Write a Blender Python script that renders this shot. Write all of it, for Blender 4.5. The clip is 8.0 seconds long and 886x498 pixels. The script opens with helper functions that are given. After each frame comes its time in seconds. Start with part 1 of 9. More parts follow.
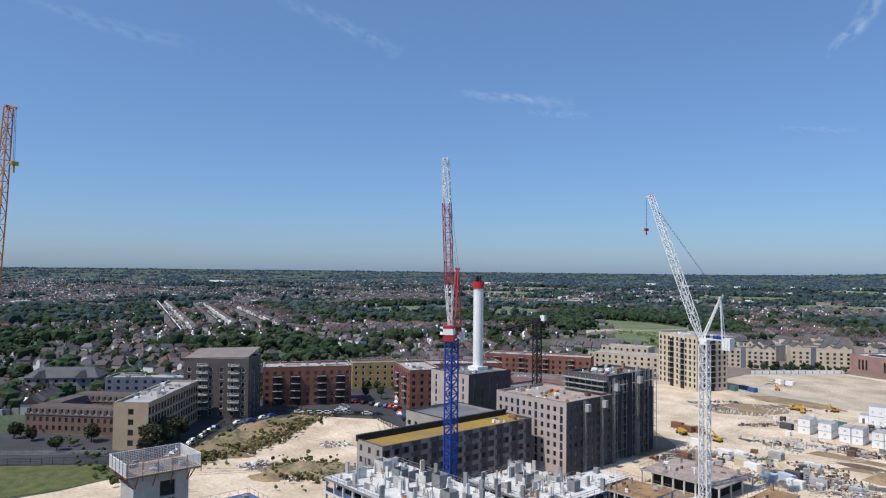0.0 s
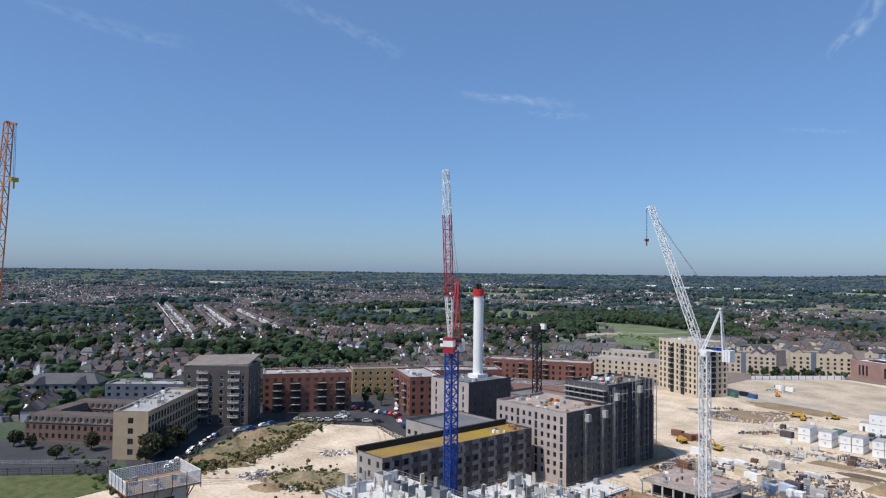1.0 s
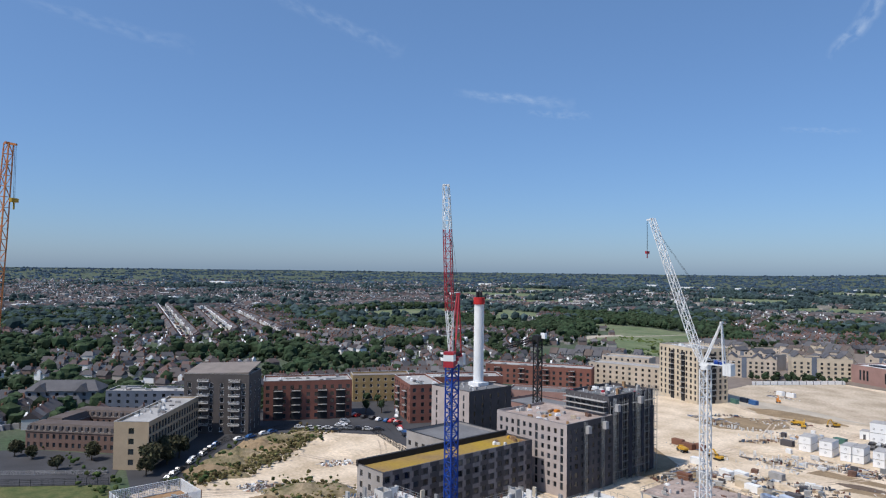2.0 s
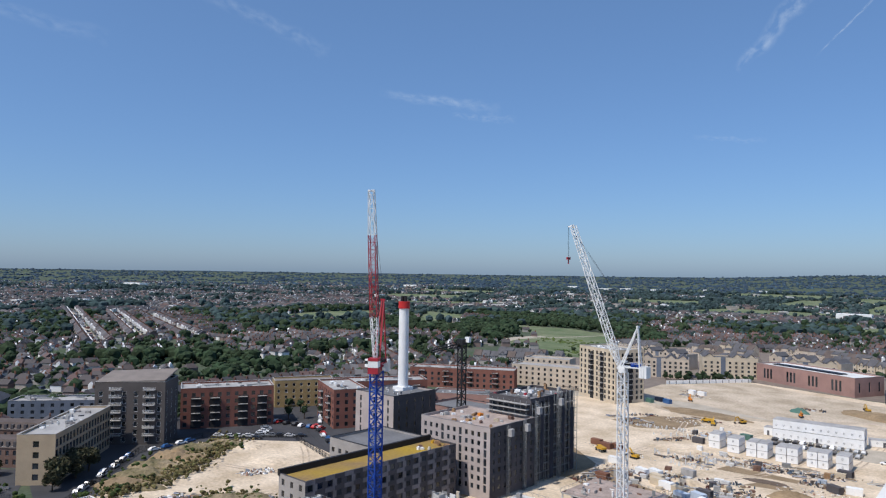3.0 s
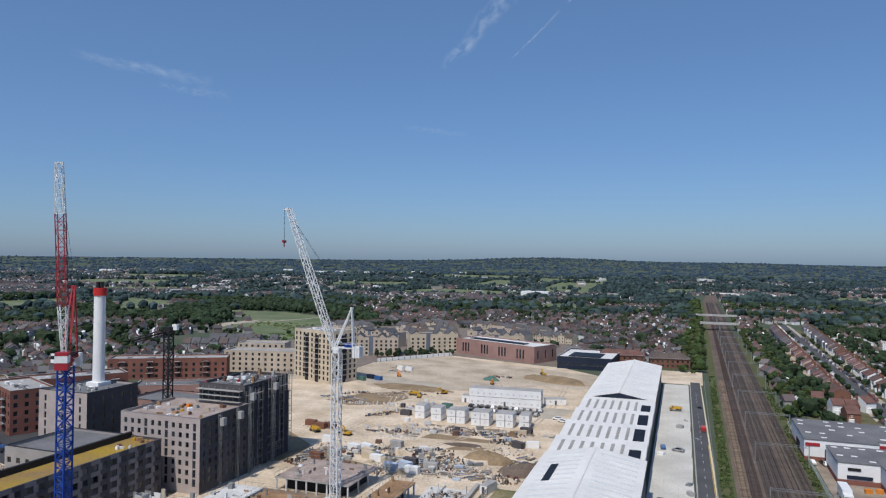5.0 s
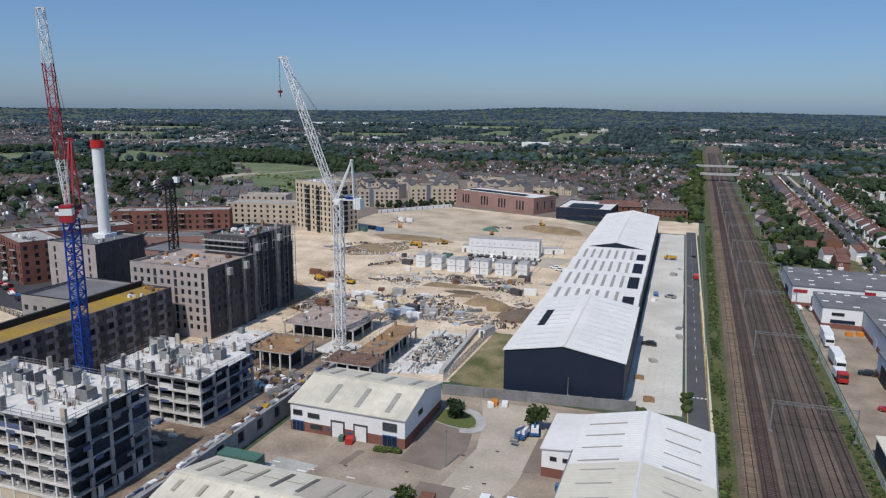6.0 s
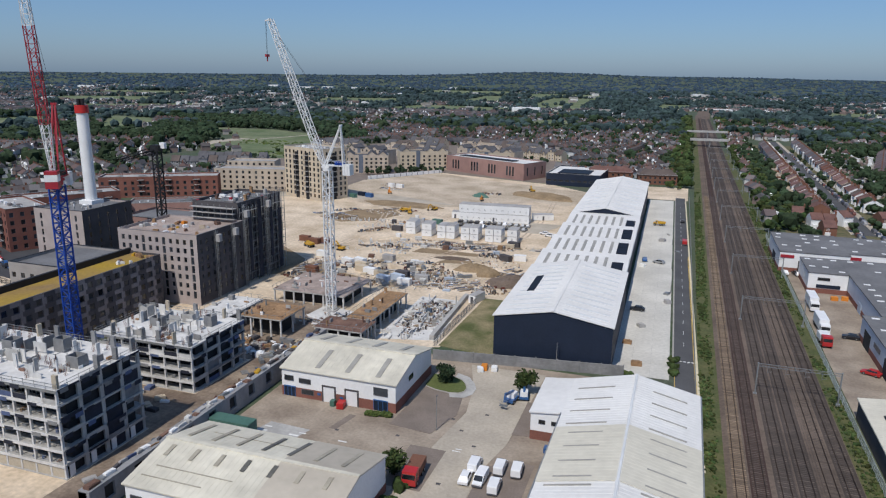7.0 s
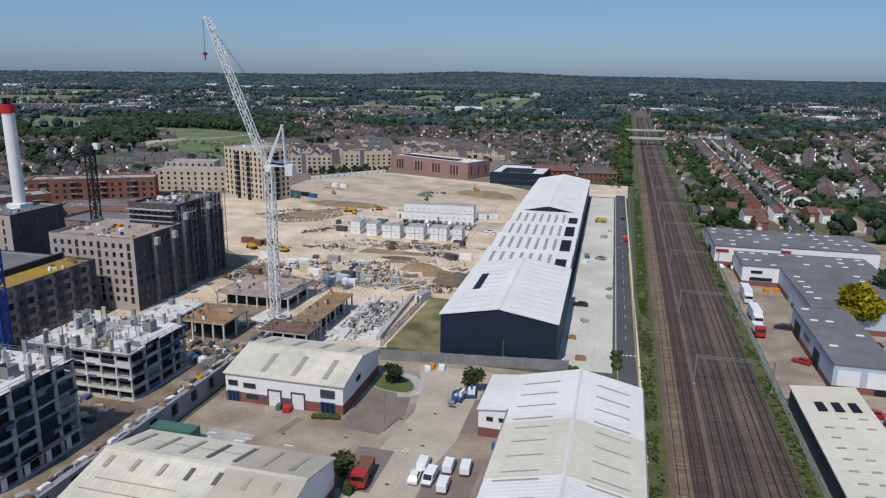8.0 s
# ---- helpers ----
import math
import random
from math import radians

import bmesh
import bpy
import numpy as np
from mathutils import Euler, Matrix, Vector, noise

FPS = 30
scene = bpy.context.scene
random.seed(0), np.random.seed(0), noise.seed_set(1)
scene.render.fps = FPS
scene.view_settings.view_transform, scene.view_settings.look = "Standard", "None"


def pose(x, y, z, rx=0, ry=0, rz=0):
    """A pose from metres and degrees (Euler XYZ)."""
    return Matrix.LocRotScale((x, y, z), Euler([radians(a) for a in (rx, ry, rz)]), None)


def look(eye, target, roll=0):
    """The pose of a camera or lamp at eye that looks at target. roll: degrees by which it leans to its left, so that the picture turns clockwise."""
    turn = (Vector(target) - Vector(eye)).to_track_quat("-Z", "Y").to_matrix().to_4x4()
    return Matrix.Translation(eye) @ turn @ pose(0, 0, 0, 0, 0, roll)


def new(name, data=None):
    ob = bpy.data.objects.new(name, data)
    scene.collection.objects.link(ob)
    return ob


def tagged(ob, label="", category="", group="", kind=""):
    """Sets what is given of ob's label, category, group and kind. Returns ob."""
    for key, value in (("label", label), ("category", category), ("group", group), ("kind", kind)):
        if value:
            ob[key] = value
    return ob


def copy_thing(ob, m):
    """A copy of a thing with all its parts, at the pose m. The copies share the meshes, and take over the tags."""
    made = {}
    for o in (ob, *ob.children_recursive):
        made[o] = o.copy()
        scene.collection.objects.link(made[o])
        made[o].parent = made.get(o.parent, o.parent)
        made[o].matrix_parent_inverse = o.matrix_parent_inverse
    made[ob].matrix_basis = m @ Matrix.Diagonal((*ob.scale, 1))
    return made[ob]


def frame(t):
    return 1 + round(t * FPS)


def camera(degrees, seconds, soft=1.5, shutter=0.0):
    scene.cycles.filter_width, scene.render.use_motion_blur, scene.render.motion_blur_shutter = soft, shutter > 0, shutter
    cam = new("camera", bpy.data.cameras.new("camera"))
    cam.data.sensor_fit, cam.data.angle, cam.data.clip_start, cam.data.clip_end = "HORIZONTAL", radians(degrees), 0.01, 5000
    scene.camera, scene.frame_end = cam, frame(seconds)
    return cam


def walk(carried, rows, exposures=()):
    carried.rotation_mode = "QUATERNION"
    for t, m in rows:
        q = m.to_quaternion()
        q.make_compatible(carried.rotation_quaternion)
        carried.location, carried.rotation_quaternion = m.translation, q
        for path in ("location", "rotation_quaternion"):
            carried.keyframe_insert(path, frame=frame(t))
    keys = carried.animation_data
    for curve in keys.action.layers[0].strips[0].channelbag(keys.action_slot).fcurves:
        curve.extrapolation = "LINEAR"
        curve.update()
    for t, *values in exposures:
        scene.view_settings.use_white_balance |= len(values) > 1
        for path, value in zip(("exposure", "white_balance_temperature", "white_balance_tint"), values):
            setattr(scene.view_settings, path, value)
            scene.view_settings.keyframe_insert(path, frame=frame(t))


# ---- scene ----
cam = camera(64.2, 8.0, soft=1.2)


def aim(height, turn, tilt, lean):
    """Camera pose over the origin: height, turn left of the railway, tilt up and lean to the left."""
    a, b = radians(turn), radians(tilt)
    way = Vector((-math.sin(a) * math.cos(b), math.cos(a) * math.cos(b), math.sin(b)))
    eye = Vector((0, 0, height))
    return look(eye, eye + way * 50, lean)


PATH = [
    (0, aim(59.86, 48.48, 1.80, 0.64)),
    (0.5, aim(61.20, 48.49, 1.81, 0.66)),
    (1, aim(62.62, 48.50, 1.85, 0.69)),
    (2.5, aim(67.60, 48.55, 1.70, 0.71)),
    (2.6, aim(67.66, 48.44, 1.73, 0.73)),
    (2.7, aim(67.68, 48.00, 1.77, 0.75)),
    (2.8, aim(67.68, 46.70, 1.81, 0.77)),
    (2.9, aim(67.69, 44.70, 1.86, 0.79)),
    (3, aim(67.69, 42.49, 1.91, 0.81)),
    (3.5, aim(67.71, 31.72, 2.08, 0.92)),
    (4, aim(67.74, 22.77, 2.13, 0.92)),
    (4.2, aim(67.76, 20.31, 2.14, 0.88)),
    (4.35, aim(67.76, 19.76, 2.14, 0.85)),
    (4.6, aim(67.77, 19.74, 2.12, 0.80)),
    (4.9, aim(67.77, 19.73, 1.40, 0.72)),
    (5.1, aim(67.78, 19.72, 0.00, 0.66)),
    (5.3, aim(67.78, 19.71, -2.30, 0.62)),
    (5.5, aim(67.80, 19.68, -4.94, 0.56)),
    (6, aim(67.82, 19.61, -11.18, 0.53)),
    (6.5, aim(67.84, 19.60, -13.87, 0.58)),
    (7, aim(67.84, 18.75, -13.92, 0.61)),
    (7.5, aim(67.85, 16.69, -13.91, 0.72)),
    (8, aim(67.85, 14.20, -13.92, 0.79)),
]
walk(cam, PATH, [(0.0, 0.02, 6330, 12.0), (2.6, 0.0, 6330, 12.0), (4.2, -0.21, 6300, 11.5), (5.5, -0.29, 6330, 11.5), (8.0, -0.33, 6340, 11.5)])

# ---- daylight ----
SUN_EL, SUN_AZ = 55.0, 189.0   # degrees above the horizon; clockwise from +Y
world = bpy.data.worlds.new("sky")
scene.world = world
world.use_nodes = True
wn = world.node_tree.nodes
sky = wn.new("ShaderNodeTexSky")
sky.sky_type = "NISHITA"
sky.sun_disc = False
sky.sun_elevation, sky.sun_rotation = radians(SUN_EL), radians(SUN_AZ)
sky.air_density, sky.dust_density, sky.ozone_density, sky.altitude = 1.35, 8.7, 10.0, 2800
wn["Background"].inputs[1].default_value = 0.122
veil = wn.new("ShaderNodeMixRGB")   # thin even summer haze over the clear sky
veil.inputs[0].default_value, veil.inputs[2].default_value = 0.28, (1.7, 3.1, 5.2, 1)
world.node_tree.links.new(sky.outputs[0], veil.inputs[1])
world.node_tree.links.new(veil.outputs[0], wn["Background"].inputs[0])
sun = new("sun", bpy.data.lights.new("sun", "SUN"))
sun.data.energy, sun.data.angle, sun.data.color = 4.05, radians(0.5), (1.0, 0.94, 0.835)
az, el = radians(SUN_AZ), radians(SUN_EL)
sun.matrix_world = look((0, 0, 300), Vector((0, 0, 300)) - Vector((math.sin(az) * math.cos(el), math.cos(az) * math.cos(el), math.sin(el))))
scene.view_settings.exposure = 0.12


# ---- materials ----
def mat(name, col, rough=0.8, var=0.2, big=0.12, fine=3.0, bump=0.2, metal=0.0, rand="", amount=0.35, col2=None, spec=0.3, hue=0.0):
    """Rough surface in world-sized noise: wide stains, fine grain and relief; rand: "object" or "island" shifts each piece."""
    m = bpy.data.materials.new(name)
    m.use_nodes = True
    n, l = m.node_tree.nodes, m.node_tree.links
    b = n["Principled BSDF"]
    b.inputs["Roughness"].default_value, b.inputs["Metallic"].default_value = rough, metal
    b.inputs["Specular IOR Level"].default_value = spec
    g = n.new("ShaderNodeNewGeometry")
    n1, n2 = n.new("ShaderNodeTexNoise"), n.new("ShaderNodeTexNoise")
    n1.inputs["Scale"].default_value, n1.inputs["Detail"].default_value = big, 5
    n2.inputs["Scale"].default_value, n2.inputs["Detail"].default_value = fine, 3
    l.new(g.outputs["Position"], n1.inputs["Vector"])
    l.new(g.outputs["Position"], n2.inputs["Vector"])
    ramp = n.new("ShaderNodeMapRange")
    ramp.inputs[1].default_value, ramp.inputs[2].default_value = 0.33, 0.67
    l.new(n1.outputs[0], ramp.inputs[0])
    mix = n.new("ShaderNodeMix")
    mix.data_type = "RGBA"
    c2 = col2 or tuple(min(1, c * (1 + var)) for c in col)
    c1 = col if col2 else tuple(c * (1 - var) for c in col)
    mix.inputs[6].default_value, mix.inputs[7].default_value = (*c1, 1), (*c2, 1)
    l.new(ramp.outputs[0], mix.inputs[0])
    hsv = n.new("ShaderNodeHueSaturation")
    l.new(mix.outputs[2], hsv.inputs["Color"])
    val = n.new("ShaderNodeMapRange")
    val.inputs[1].default_value, val.inputs[2].default_value = 0.3, 0.7
    val.inputs[3].default_value, val.inputs[4].default_value = 1 - var * 0.7, 1 + var * 0.7
    l.new(n2.outputs[0], val.inputs[0])
    last = val.outputs[0]
    if rand:
        if rand == "object":
            r = n.new("ShaderNodeObjectInfo").outputs["Random"]
        else:
            r = g.outputs["Random Per Island"]
        rr = n.new("ShaderNodeMapRange")
        rr.inputs[3].default_value, rr.inputs[4].default_value = 1 - amount, 1 + amount
        l.new(r, rr.inputs[0])
        mul = n.new("ShaderNodeMath")
        mul.operation = "MULTIPLY"
        l.new(last, mul.inputs[0])
        l.new(rr.outputs[0], mul.inputs[1])
        last = mul.outputs[0]
        if hue:
            hh = n.new("ShaderNodeMapRange")
            hh.inputs[3].default_value, hh.inputs[4].default_value = 0.5 - hue, 0.5 + hue
            sc = n.new("ShaderNodeMath")
            sc.operation = "MULTIPLY"
            sc.inputs[1].default_value = 7.31
            fr = n.new("ShaderNodeMath")
            fr.operation = "FRACT"
            l.new(r, sc.inputs[0])
            l.new(sc.outputs[0], fr.inputs[0])
            l.new(fr.outputs[0], hh.inputs[0])
            l.new(hh.outputs[0], hsv.inputs["Hue"])
    l.new(last, hsv.inputs["Value"])
    l.new(hsv.outputs[0], b.inputs["Base Color"])
    if bump:
        bp = n.new("ShaderNodeBump")
        bp.inputs["Strength"].default_value, bp.inputs["Distance"].default_value = bump, 0.1
        l.new(n2.outputs[0], bp.inputs["Height"])
        l.new(bp.outputs[0], b.inputs["Normal"])
    return m


def choice(name, cols, rough=0.85, var=0.12, fine=2.0):
    """Each island of a mesh takes one of several colours."""
    m = mat(name, cols[0], rough, var, fine=fine, rand="island", amount=0.2)
    n, l = m.node_tree.nodes, m.node_tree.links
    ramp = n.new("ShaderNodeValToRGB")
    ramp.color_ramp.interpolation = "CONSTANT"
    e = ramp.color_ramp.elements
    while len(e) < len(cols):
        e.new(0.5)
    for i, c in enumerate(cols):
        e[i].position, e[i].color = i / len(cols), (*c, 1)
    g = next(x for x in n if x.type == "NEW_GEOMETRY")
    l.new(g.outputs["Random Per Island"], ramp.inputs[0])
    hsv = next(x for x in n if x.type == "HUE_SAT")
    l.new(ramp.outputs[0], hsv.inputs["Color"])
    return m


M = {
    "soil": mat("suburb_ground", (0.055, 0.085, 0.042), 0.95, 0.35, 0.03, 0.6, 0.1, col2=(0.09, 0.10, 0.072)),
    "sand": mat("site_sand", (0.48, 0.38, 0.265), 0.95, 0.24, 0.075, 0.9, 0.7, col2=(0.71, 0.59, 0.45)),
    "sand_worn": mat("compacted_site_sand", (0.37, 0.30, 0.215), 0.95, 0.26, 0.06, 0.8, 0.7, col2=(0.58, 0.485, 0.375)),
    "sand_dark": mat("damp_earth", (0.26, 0.19, 0.115), 0.95, 0.2, 0.15, 1.2, 0.6),
    "scrub": mat("dry_scrub_ground", (0.13, 0.115, 0.06), 0.95, 0.3, 0.2, 1.5, 0.6, col2=(0.30, 0.235, 0.15)),
    "grass": mat("mown_grass", (0.085, 0.115, 0.035), 0.95, 0.25, 0.1, 2.0, 0.3, col2=(0.13, 0.14, 0.05)),
    "rough_grass": mat("rough_green_grass", (0.062, 0.085, 0.026), 0.95, 0.35, 0.3, 2.0, 0.5, col2=(0.13, 0.13, 0.05)),
    "scrub_ground": mat("rough_scrub_ground", (0.075, 0.085, 0.035), 0.95, 0.35, 0.3, 3.0, 0.4, col2=(0.17, 0.145, 0.085)),
    "lawn_dry": mat("patchy_dry_lawn", (0.085, 0.10, 0.034), 0.95, 0.35, 0.14, 2.5, 0.4, col2=(0.27, 0.225, 0.13)),
    "meadow": mat("meadow_grass", (0.10, 0.14, 0.062), 0.95, 0.3, 0.03, 0.15, 0.1, col2=(0.185, 0.20, 0.115)),
    "asphalt": mat("asphalt", (0.055, 0.055, 0.06), 0.9, 0.2, 0.08, 4, 0.2),
    "asphalt_new": mat("fresh_asphalt", (0.085, 0.085, 0.088), 0.85, 0.15, 0.1, 4, 0.2),
    "tarmac": mat("worn_estate_tarmac", (0.225, 0.18, 0.14), 0.92, 0.18, 0.13, 1.6, 0.25, col2=(0.37, 0.31, 0.245)),
    "concrete_road": mat("concrete_estate_road", (0.42, 0.37, 0.30), 0.9, 0.13, 0.12, 1.6, 0.2),
    "paving": mat("brown_block_paving", (0.20, 0.165, 0.14), 0.9, 0.14, 0.2, 3.5, 0.3),
    "yard": mat("pale_concrete_yard", (0.56, 0.54, 0.49), 0.9, 0.12, 0.07, 1.2, 0.15),
    "concrete": mat("raw_concrete", (0.40, 0.39, 0.37), 0.9, 0.14, 0.2, 1.2, 0.25),
    "concrete_white": mat("bright_concrete_slab", (0.60, 0.59, 0.57), 0.9, 0.12, 0.2, 1.0, 0.25),
    "concrete_dark": mat("dark_concrete", (0.22, 0.22, 0.22), 0.9, 0.16, 0.2, 1.2, 0.25),
    "ballast": mat("brown_ballast", (0.142, 0.108, 0.085), 0.95, 0.26, 0.06, 1.6, 0.5),
    "ballast_grey": mat("grey_ballast", (0.074, 0.059, 0.051), 0.95, 0.26, 0.06, 1.6, 0.5),
    "ballast_rust": mat("rusty_ballast", (0.060, 0.038, 0.032), 0.95, 0.25, 0.06, 1.6, 0.5),
    "sleeper_pale": mat("pale_sleepers", (0.22, 0.165, 0.115), 0.95, 0.2, 0.3, 3, 0.3, rand="island"),
    "sleeper": mat("weathered_sleepers", (0.102, 0.082, 0.07), 0.95, 0.2, 0.3, 3, 0.3, rand="island"),
    "rail": mat("rusty_rail_steel", (0.065, 0.045, 0.036), 0.6, 0.2, 0.3, 3, 0.1, metal=0.4),
    "roof_faint": mat("translucent_roof_sheet", (0.63, 0.64, 0.64), 0.5, 0.05, 0.1, 0.8, 0.05),
    "rooflight_dark": mat("grimy_rooflight", (0.13, 0.125, 0.11), 0.5, 0.2, 0.3, 2, 0.05),
    "rooflight_tan": mat("faded_rooflight", (0.34, 0.31, 0.245), 0.6, 0.15, 0.3, 2, 0.05),
    "roof_white": mat("white_profiled_roof", (0.70, 0.687, 0.66), 0.55, 0.06, 0.08, 0.8, 0.1),
    "roof_beige": mat("weathered_beige_roof", (0.585, 0.55, 0.455), 0.75, 0.12, 0.09, 0.5, 0.15),
    "roof_tan": mat("tan_profiled_roof", (0.44, 0.395, 0.325), 0.75, 0.08, 0.1, 0.6, 0.1),
    "roof_cream": mat("cream_profiled_roof", (0.61, 0.575, 0.48), 0.7, 0.07, 0.08, 0.7, 0.1),
    "roof_grey": mat("grey_felt_roof", (0.16, 0.16, 0.165), 0.9, 0.15, 0.1, 1.0, 0.15),
    "roof_light": mat("pale_grey_flat_roof", (0.36, 0.35, 0.34), 0.9, 0.15, 0.12, 0.8, 0.15),
    "sedum": mat("yellow_sedum_roof", (0.35, 0.235, 0.03), 0.95, 0.2, 0.09, 1.5, 0.4, col2=(0.25, 0.165, 0.075)),
    "skylight": mat("dull_rooflight", (0.33, 0.315, 0.28), 0.4, 0.1, 0.3, 2, 0.05),
    "solar": mat("solar_panel", (0.012, 0.013, 0.018), 0.5, 0.1, 0.5, 2, 0.0, spec=0.2),
    "navy": mat("navy_cladding", (0.014, 0.022, 0.042), 0.6, 0.1, 0.2, 2, 0.05),
    "white": mat("white_cladding", (0.78, 0.78, 0.77), 0.55, 0.05, 0.2, 2, 0.05),
    "pale_blue": mat("pale_blue_cladding", (0.44, 0.50, 0.58), 0.55, 0.08, 0.2, 2, 0.05),
    "red_brick": mat("red_brick", (0.215, 0.092, 0.07), 0.9, 0.15, 0.15, 4, 0.3),
    "apt_brick": mat("dark_grey_brown_brick", (0.098, 0.086, 0.081), 0.9, 0.12, 0.15, 4, 0.3),
    "slab_pink": mat("dusty_pinkish_slab", (0.36, 0.29, 0.255), 0.9, 0.2, 0.25, 1.2, 0.3),
    "brown_brick": mat("brown_red_brick", (0.185, 0.088, 0.058), 0.9, 0.15, 0.15, 4, 0.3),
    "pink_brick": mat("pinkish_red_brick", (0.31, 0.19, 0.165), 0.9, 0.12, 0.15, 4, 0.3),
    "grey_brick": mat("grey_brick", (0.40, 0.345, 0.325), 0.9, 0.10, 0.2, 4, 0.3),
    "roof_brown": mat("brown_grey_sheet_roof", (0.215, 0.185, 0.165), 0.8, 0.12, 0.2, 1.5, 0.15),
    "ochre_brick": mat("ochre_brick", (0.36, 0.255, 0.12), 0.9, 0.14, 0.2, 4, 0.3),
    "slate_wall": mat("slate_blue_panel", (0.13, 0.15, 0.19), 0.8, 0.12, 0.2, 3, 0.2),
    "grey_render": mat("grey_render", (0.24, 0.235, 0.24), 0.85, 0.12, 0.2, 3, 0.2),
    "sand_track": mat("rutted_sand", (0.37, 0.285, 0.205), 0.95, 0.25, 0.2, 1.4, 0.7, col2=(0.56, 0.46, 0.36)),
    # dark brown soil; between the frames its darkness also stands for shadow
    "mud_dark": mat("dark_soil_and_shade", (0.12, 0.085, 0.065), 0.9, 0.3, 0.12, 1.4, 0.5, col2=(0.33, 0.265, 0.20)),
    "podium_grey": mat("grey_podium_panel", (0.27, 0.27, 0.275), 0.85, 0.12, 0.25, 1.4, 0.2),
    "timber": choice("sawn_timber_and_tube", [(0.46, 0.40, 0.31), (0.34, 0.26, 0.17), (0.52, 0.51, 0.49), (0.28, 0.20, 0.13), (0.10, 0.10, 0.11), (0.42, 0.42, 0.43), (0.08, 0.12, 0.2)]),
    "net": mat("dark_scaffold_net", (0.028, 0.031, 0.045), 0.9, 0.2, 0.3, 2, 0.2),
    "net_blue": mat("blue_debris_net", (0.09, 0.12, 0.22), 0.9, 0.2, 0.5, 3, 0.2),
    "podium_render": mat("beige_base_wall", (0.46, 0.40, 0.31), 0.9, 0.12, 0.2, 2, 0.2),
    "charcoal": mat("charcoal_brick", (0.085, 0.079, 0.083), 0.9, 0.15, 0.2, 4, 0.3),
    "band_dim": mat("dim_grey_panel", (0.235, 0.215, 0.21), 0.85, 0.15, 0.2, 3, 0.2),
    "band_dark": mat("dark_grey_panel", (0.225, 0.205, 0.205), 0.85, 0.2, 0.2, 3, 0.2),
    "band_light": mat("pale_grey_panel", (0.30, 0.28, 0.265), 0.85, 0.1, 0.2, 3, 0.2),
    "tan_brick": mat("buff_brick", (0.54, 0.455, 0.34), 0.9, 0.10, 0.2, 4, 0.3),
    "cream_brick": mat("cream_brick", (0.49, 0.41, 0.325), 0.9, 0.12, 0.2, 4, 0.3),
    "office_brick": mat("office_brown_brick", (0.17, 0.108, 0.088), 0.9, 0.12, 0.2, 4, 0.3),
    "office_tan": mat("tan_render", (0.40, 0.31, 0.215), 0.9, 0.08, 0.2, 3, 0.2),
    "slate": mat("slate_grey_roof", (0.10, 0.098, 0.105), 0.8, 0.15, 0.2, 2, 0.2),
    "roof_red": mat("red_tile_roof", (0.15, 0.08, 0.067), 0.85, 0.18, 0.3, 2.5, 0.2),
    "roof_pinkish": mat("faded_tile_roof", (0.22, 0.13, 0.115), 0.85, 0.18, 0.3, 2.5, 0.2),
    # hill colour already holds the blue of the distance haze
    "far_hills": mat("hills_painted_haze", (0.085, 0.122, 0.16), 0.95, 0.2, 0.004, 0.03, 0.0),
    "tile_brown": mat("brown_tile_roof", (0.112, 0.088, 0.078), 0.85, 0.15, 0.2, 2, 0.2),
    "frame": mat("window_frame", (0.10, 0.10, 0.11), 0.5, 0.05, 0.3, 3, 0.0),
    "glass": mat("window_glass", (0.025, 0.03, 0.036), 0.12, 0.2, 0.4, 1, 0.0, rand="object", amount=0.7, spec=0.6),
    # near-black colour standing for shade inside buildings and openings
    "void": mat("painted_dark_interior", (0.03, 0.03, 0.032), 0.95, 0.2, 0.3, 2, 0.0),
    "crane_white": mat("white_crane_paint", (0.74, 0.74, 0.73), 0.5, 0.06, 0.5, 4, 0.05),
    "crane_blue": mat("blue_crane_paint", (0.012, 0.055, 0.30), 0.5, 0.1, 0.5, 4, 0.05),
    "crane_red": mat("red_crane_paint", (0.34, 0.028, 0.04), 0.5, 0.1, 0.5, 4, 0.05),
    "crane_orange": mat("orange_crane_paint", (0.55, 0.20, 0.07), 0.5, 0.1, 0.5, 4, 0.05),
    "black_steel": mat("dark_steel", (0.02, 0.02, 0.022), 0.6, 0.1, 0.5, 4, 0.05),
    "fence_pale": mat("pale_green_grey_fence_paint", (0.42, 0.46, 0.43), 0.6, 0.1, 0.5, 4, 0.05),
    "galv": mat("galvanised_steel", (0.30, 0.31, 0.31), 0.5, 0.1, 0.5, 4, 0.05, metal=0.5),
    "chimney_red": mat("red_chimney_band", (0.50, 0.03, 0.028), 0.5, 0.08, 0.5, 4, 0.05),
    "ply": mat("plywood_deck", (0.30, 0.185, 0.10), 0.9, 0.25, 0.25, 1.5, 0.3),
    "ply_dark": mat("wet_plywood_deck", (0.17, 0.10, 0.075), 0.9, 0.25, 0.25, 1.5, 0.3),
    "debris": choice("dark_site_debris", [(0.10, 0.085, 0.075), (0.055, 0.06, 0.07), (0.20, 0.14, 0.10), (0.34, 0.32, 0.29), (0.12, 0.045, 0.035), (0.07, 0.10, 0.14), (0.24, 0.18, 0.12), (0.45, 0.44, 0.42)]),
    "rubble": choice("building_rubble", [(0.44, 0.40, 0.35), (0.58, 0.54, 0.48), (0.16, 0.12, 0.10), (0.36, 0.22, 0.16), (0.74, 0.74, 0.73), (0.2, 0.22, 0.25), (0.66, 0.64, 0.6)]),
    "verge": mat("verge_grass", (0.065, 0.085, 0.03), 0.95, 0.3, 0.25, 1.5, 0.4, col2=(0.12, 0.115, 0.05)),
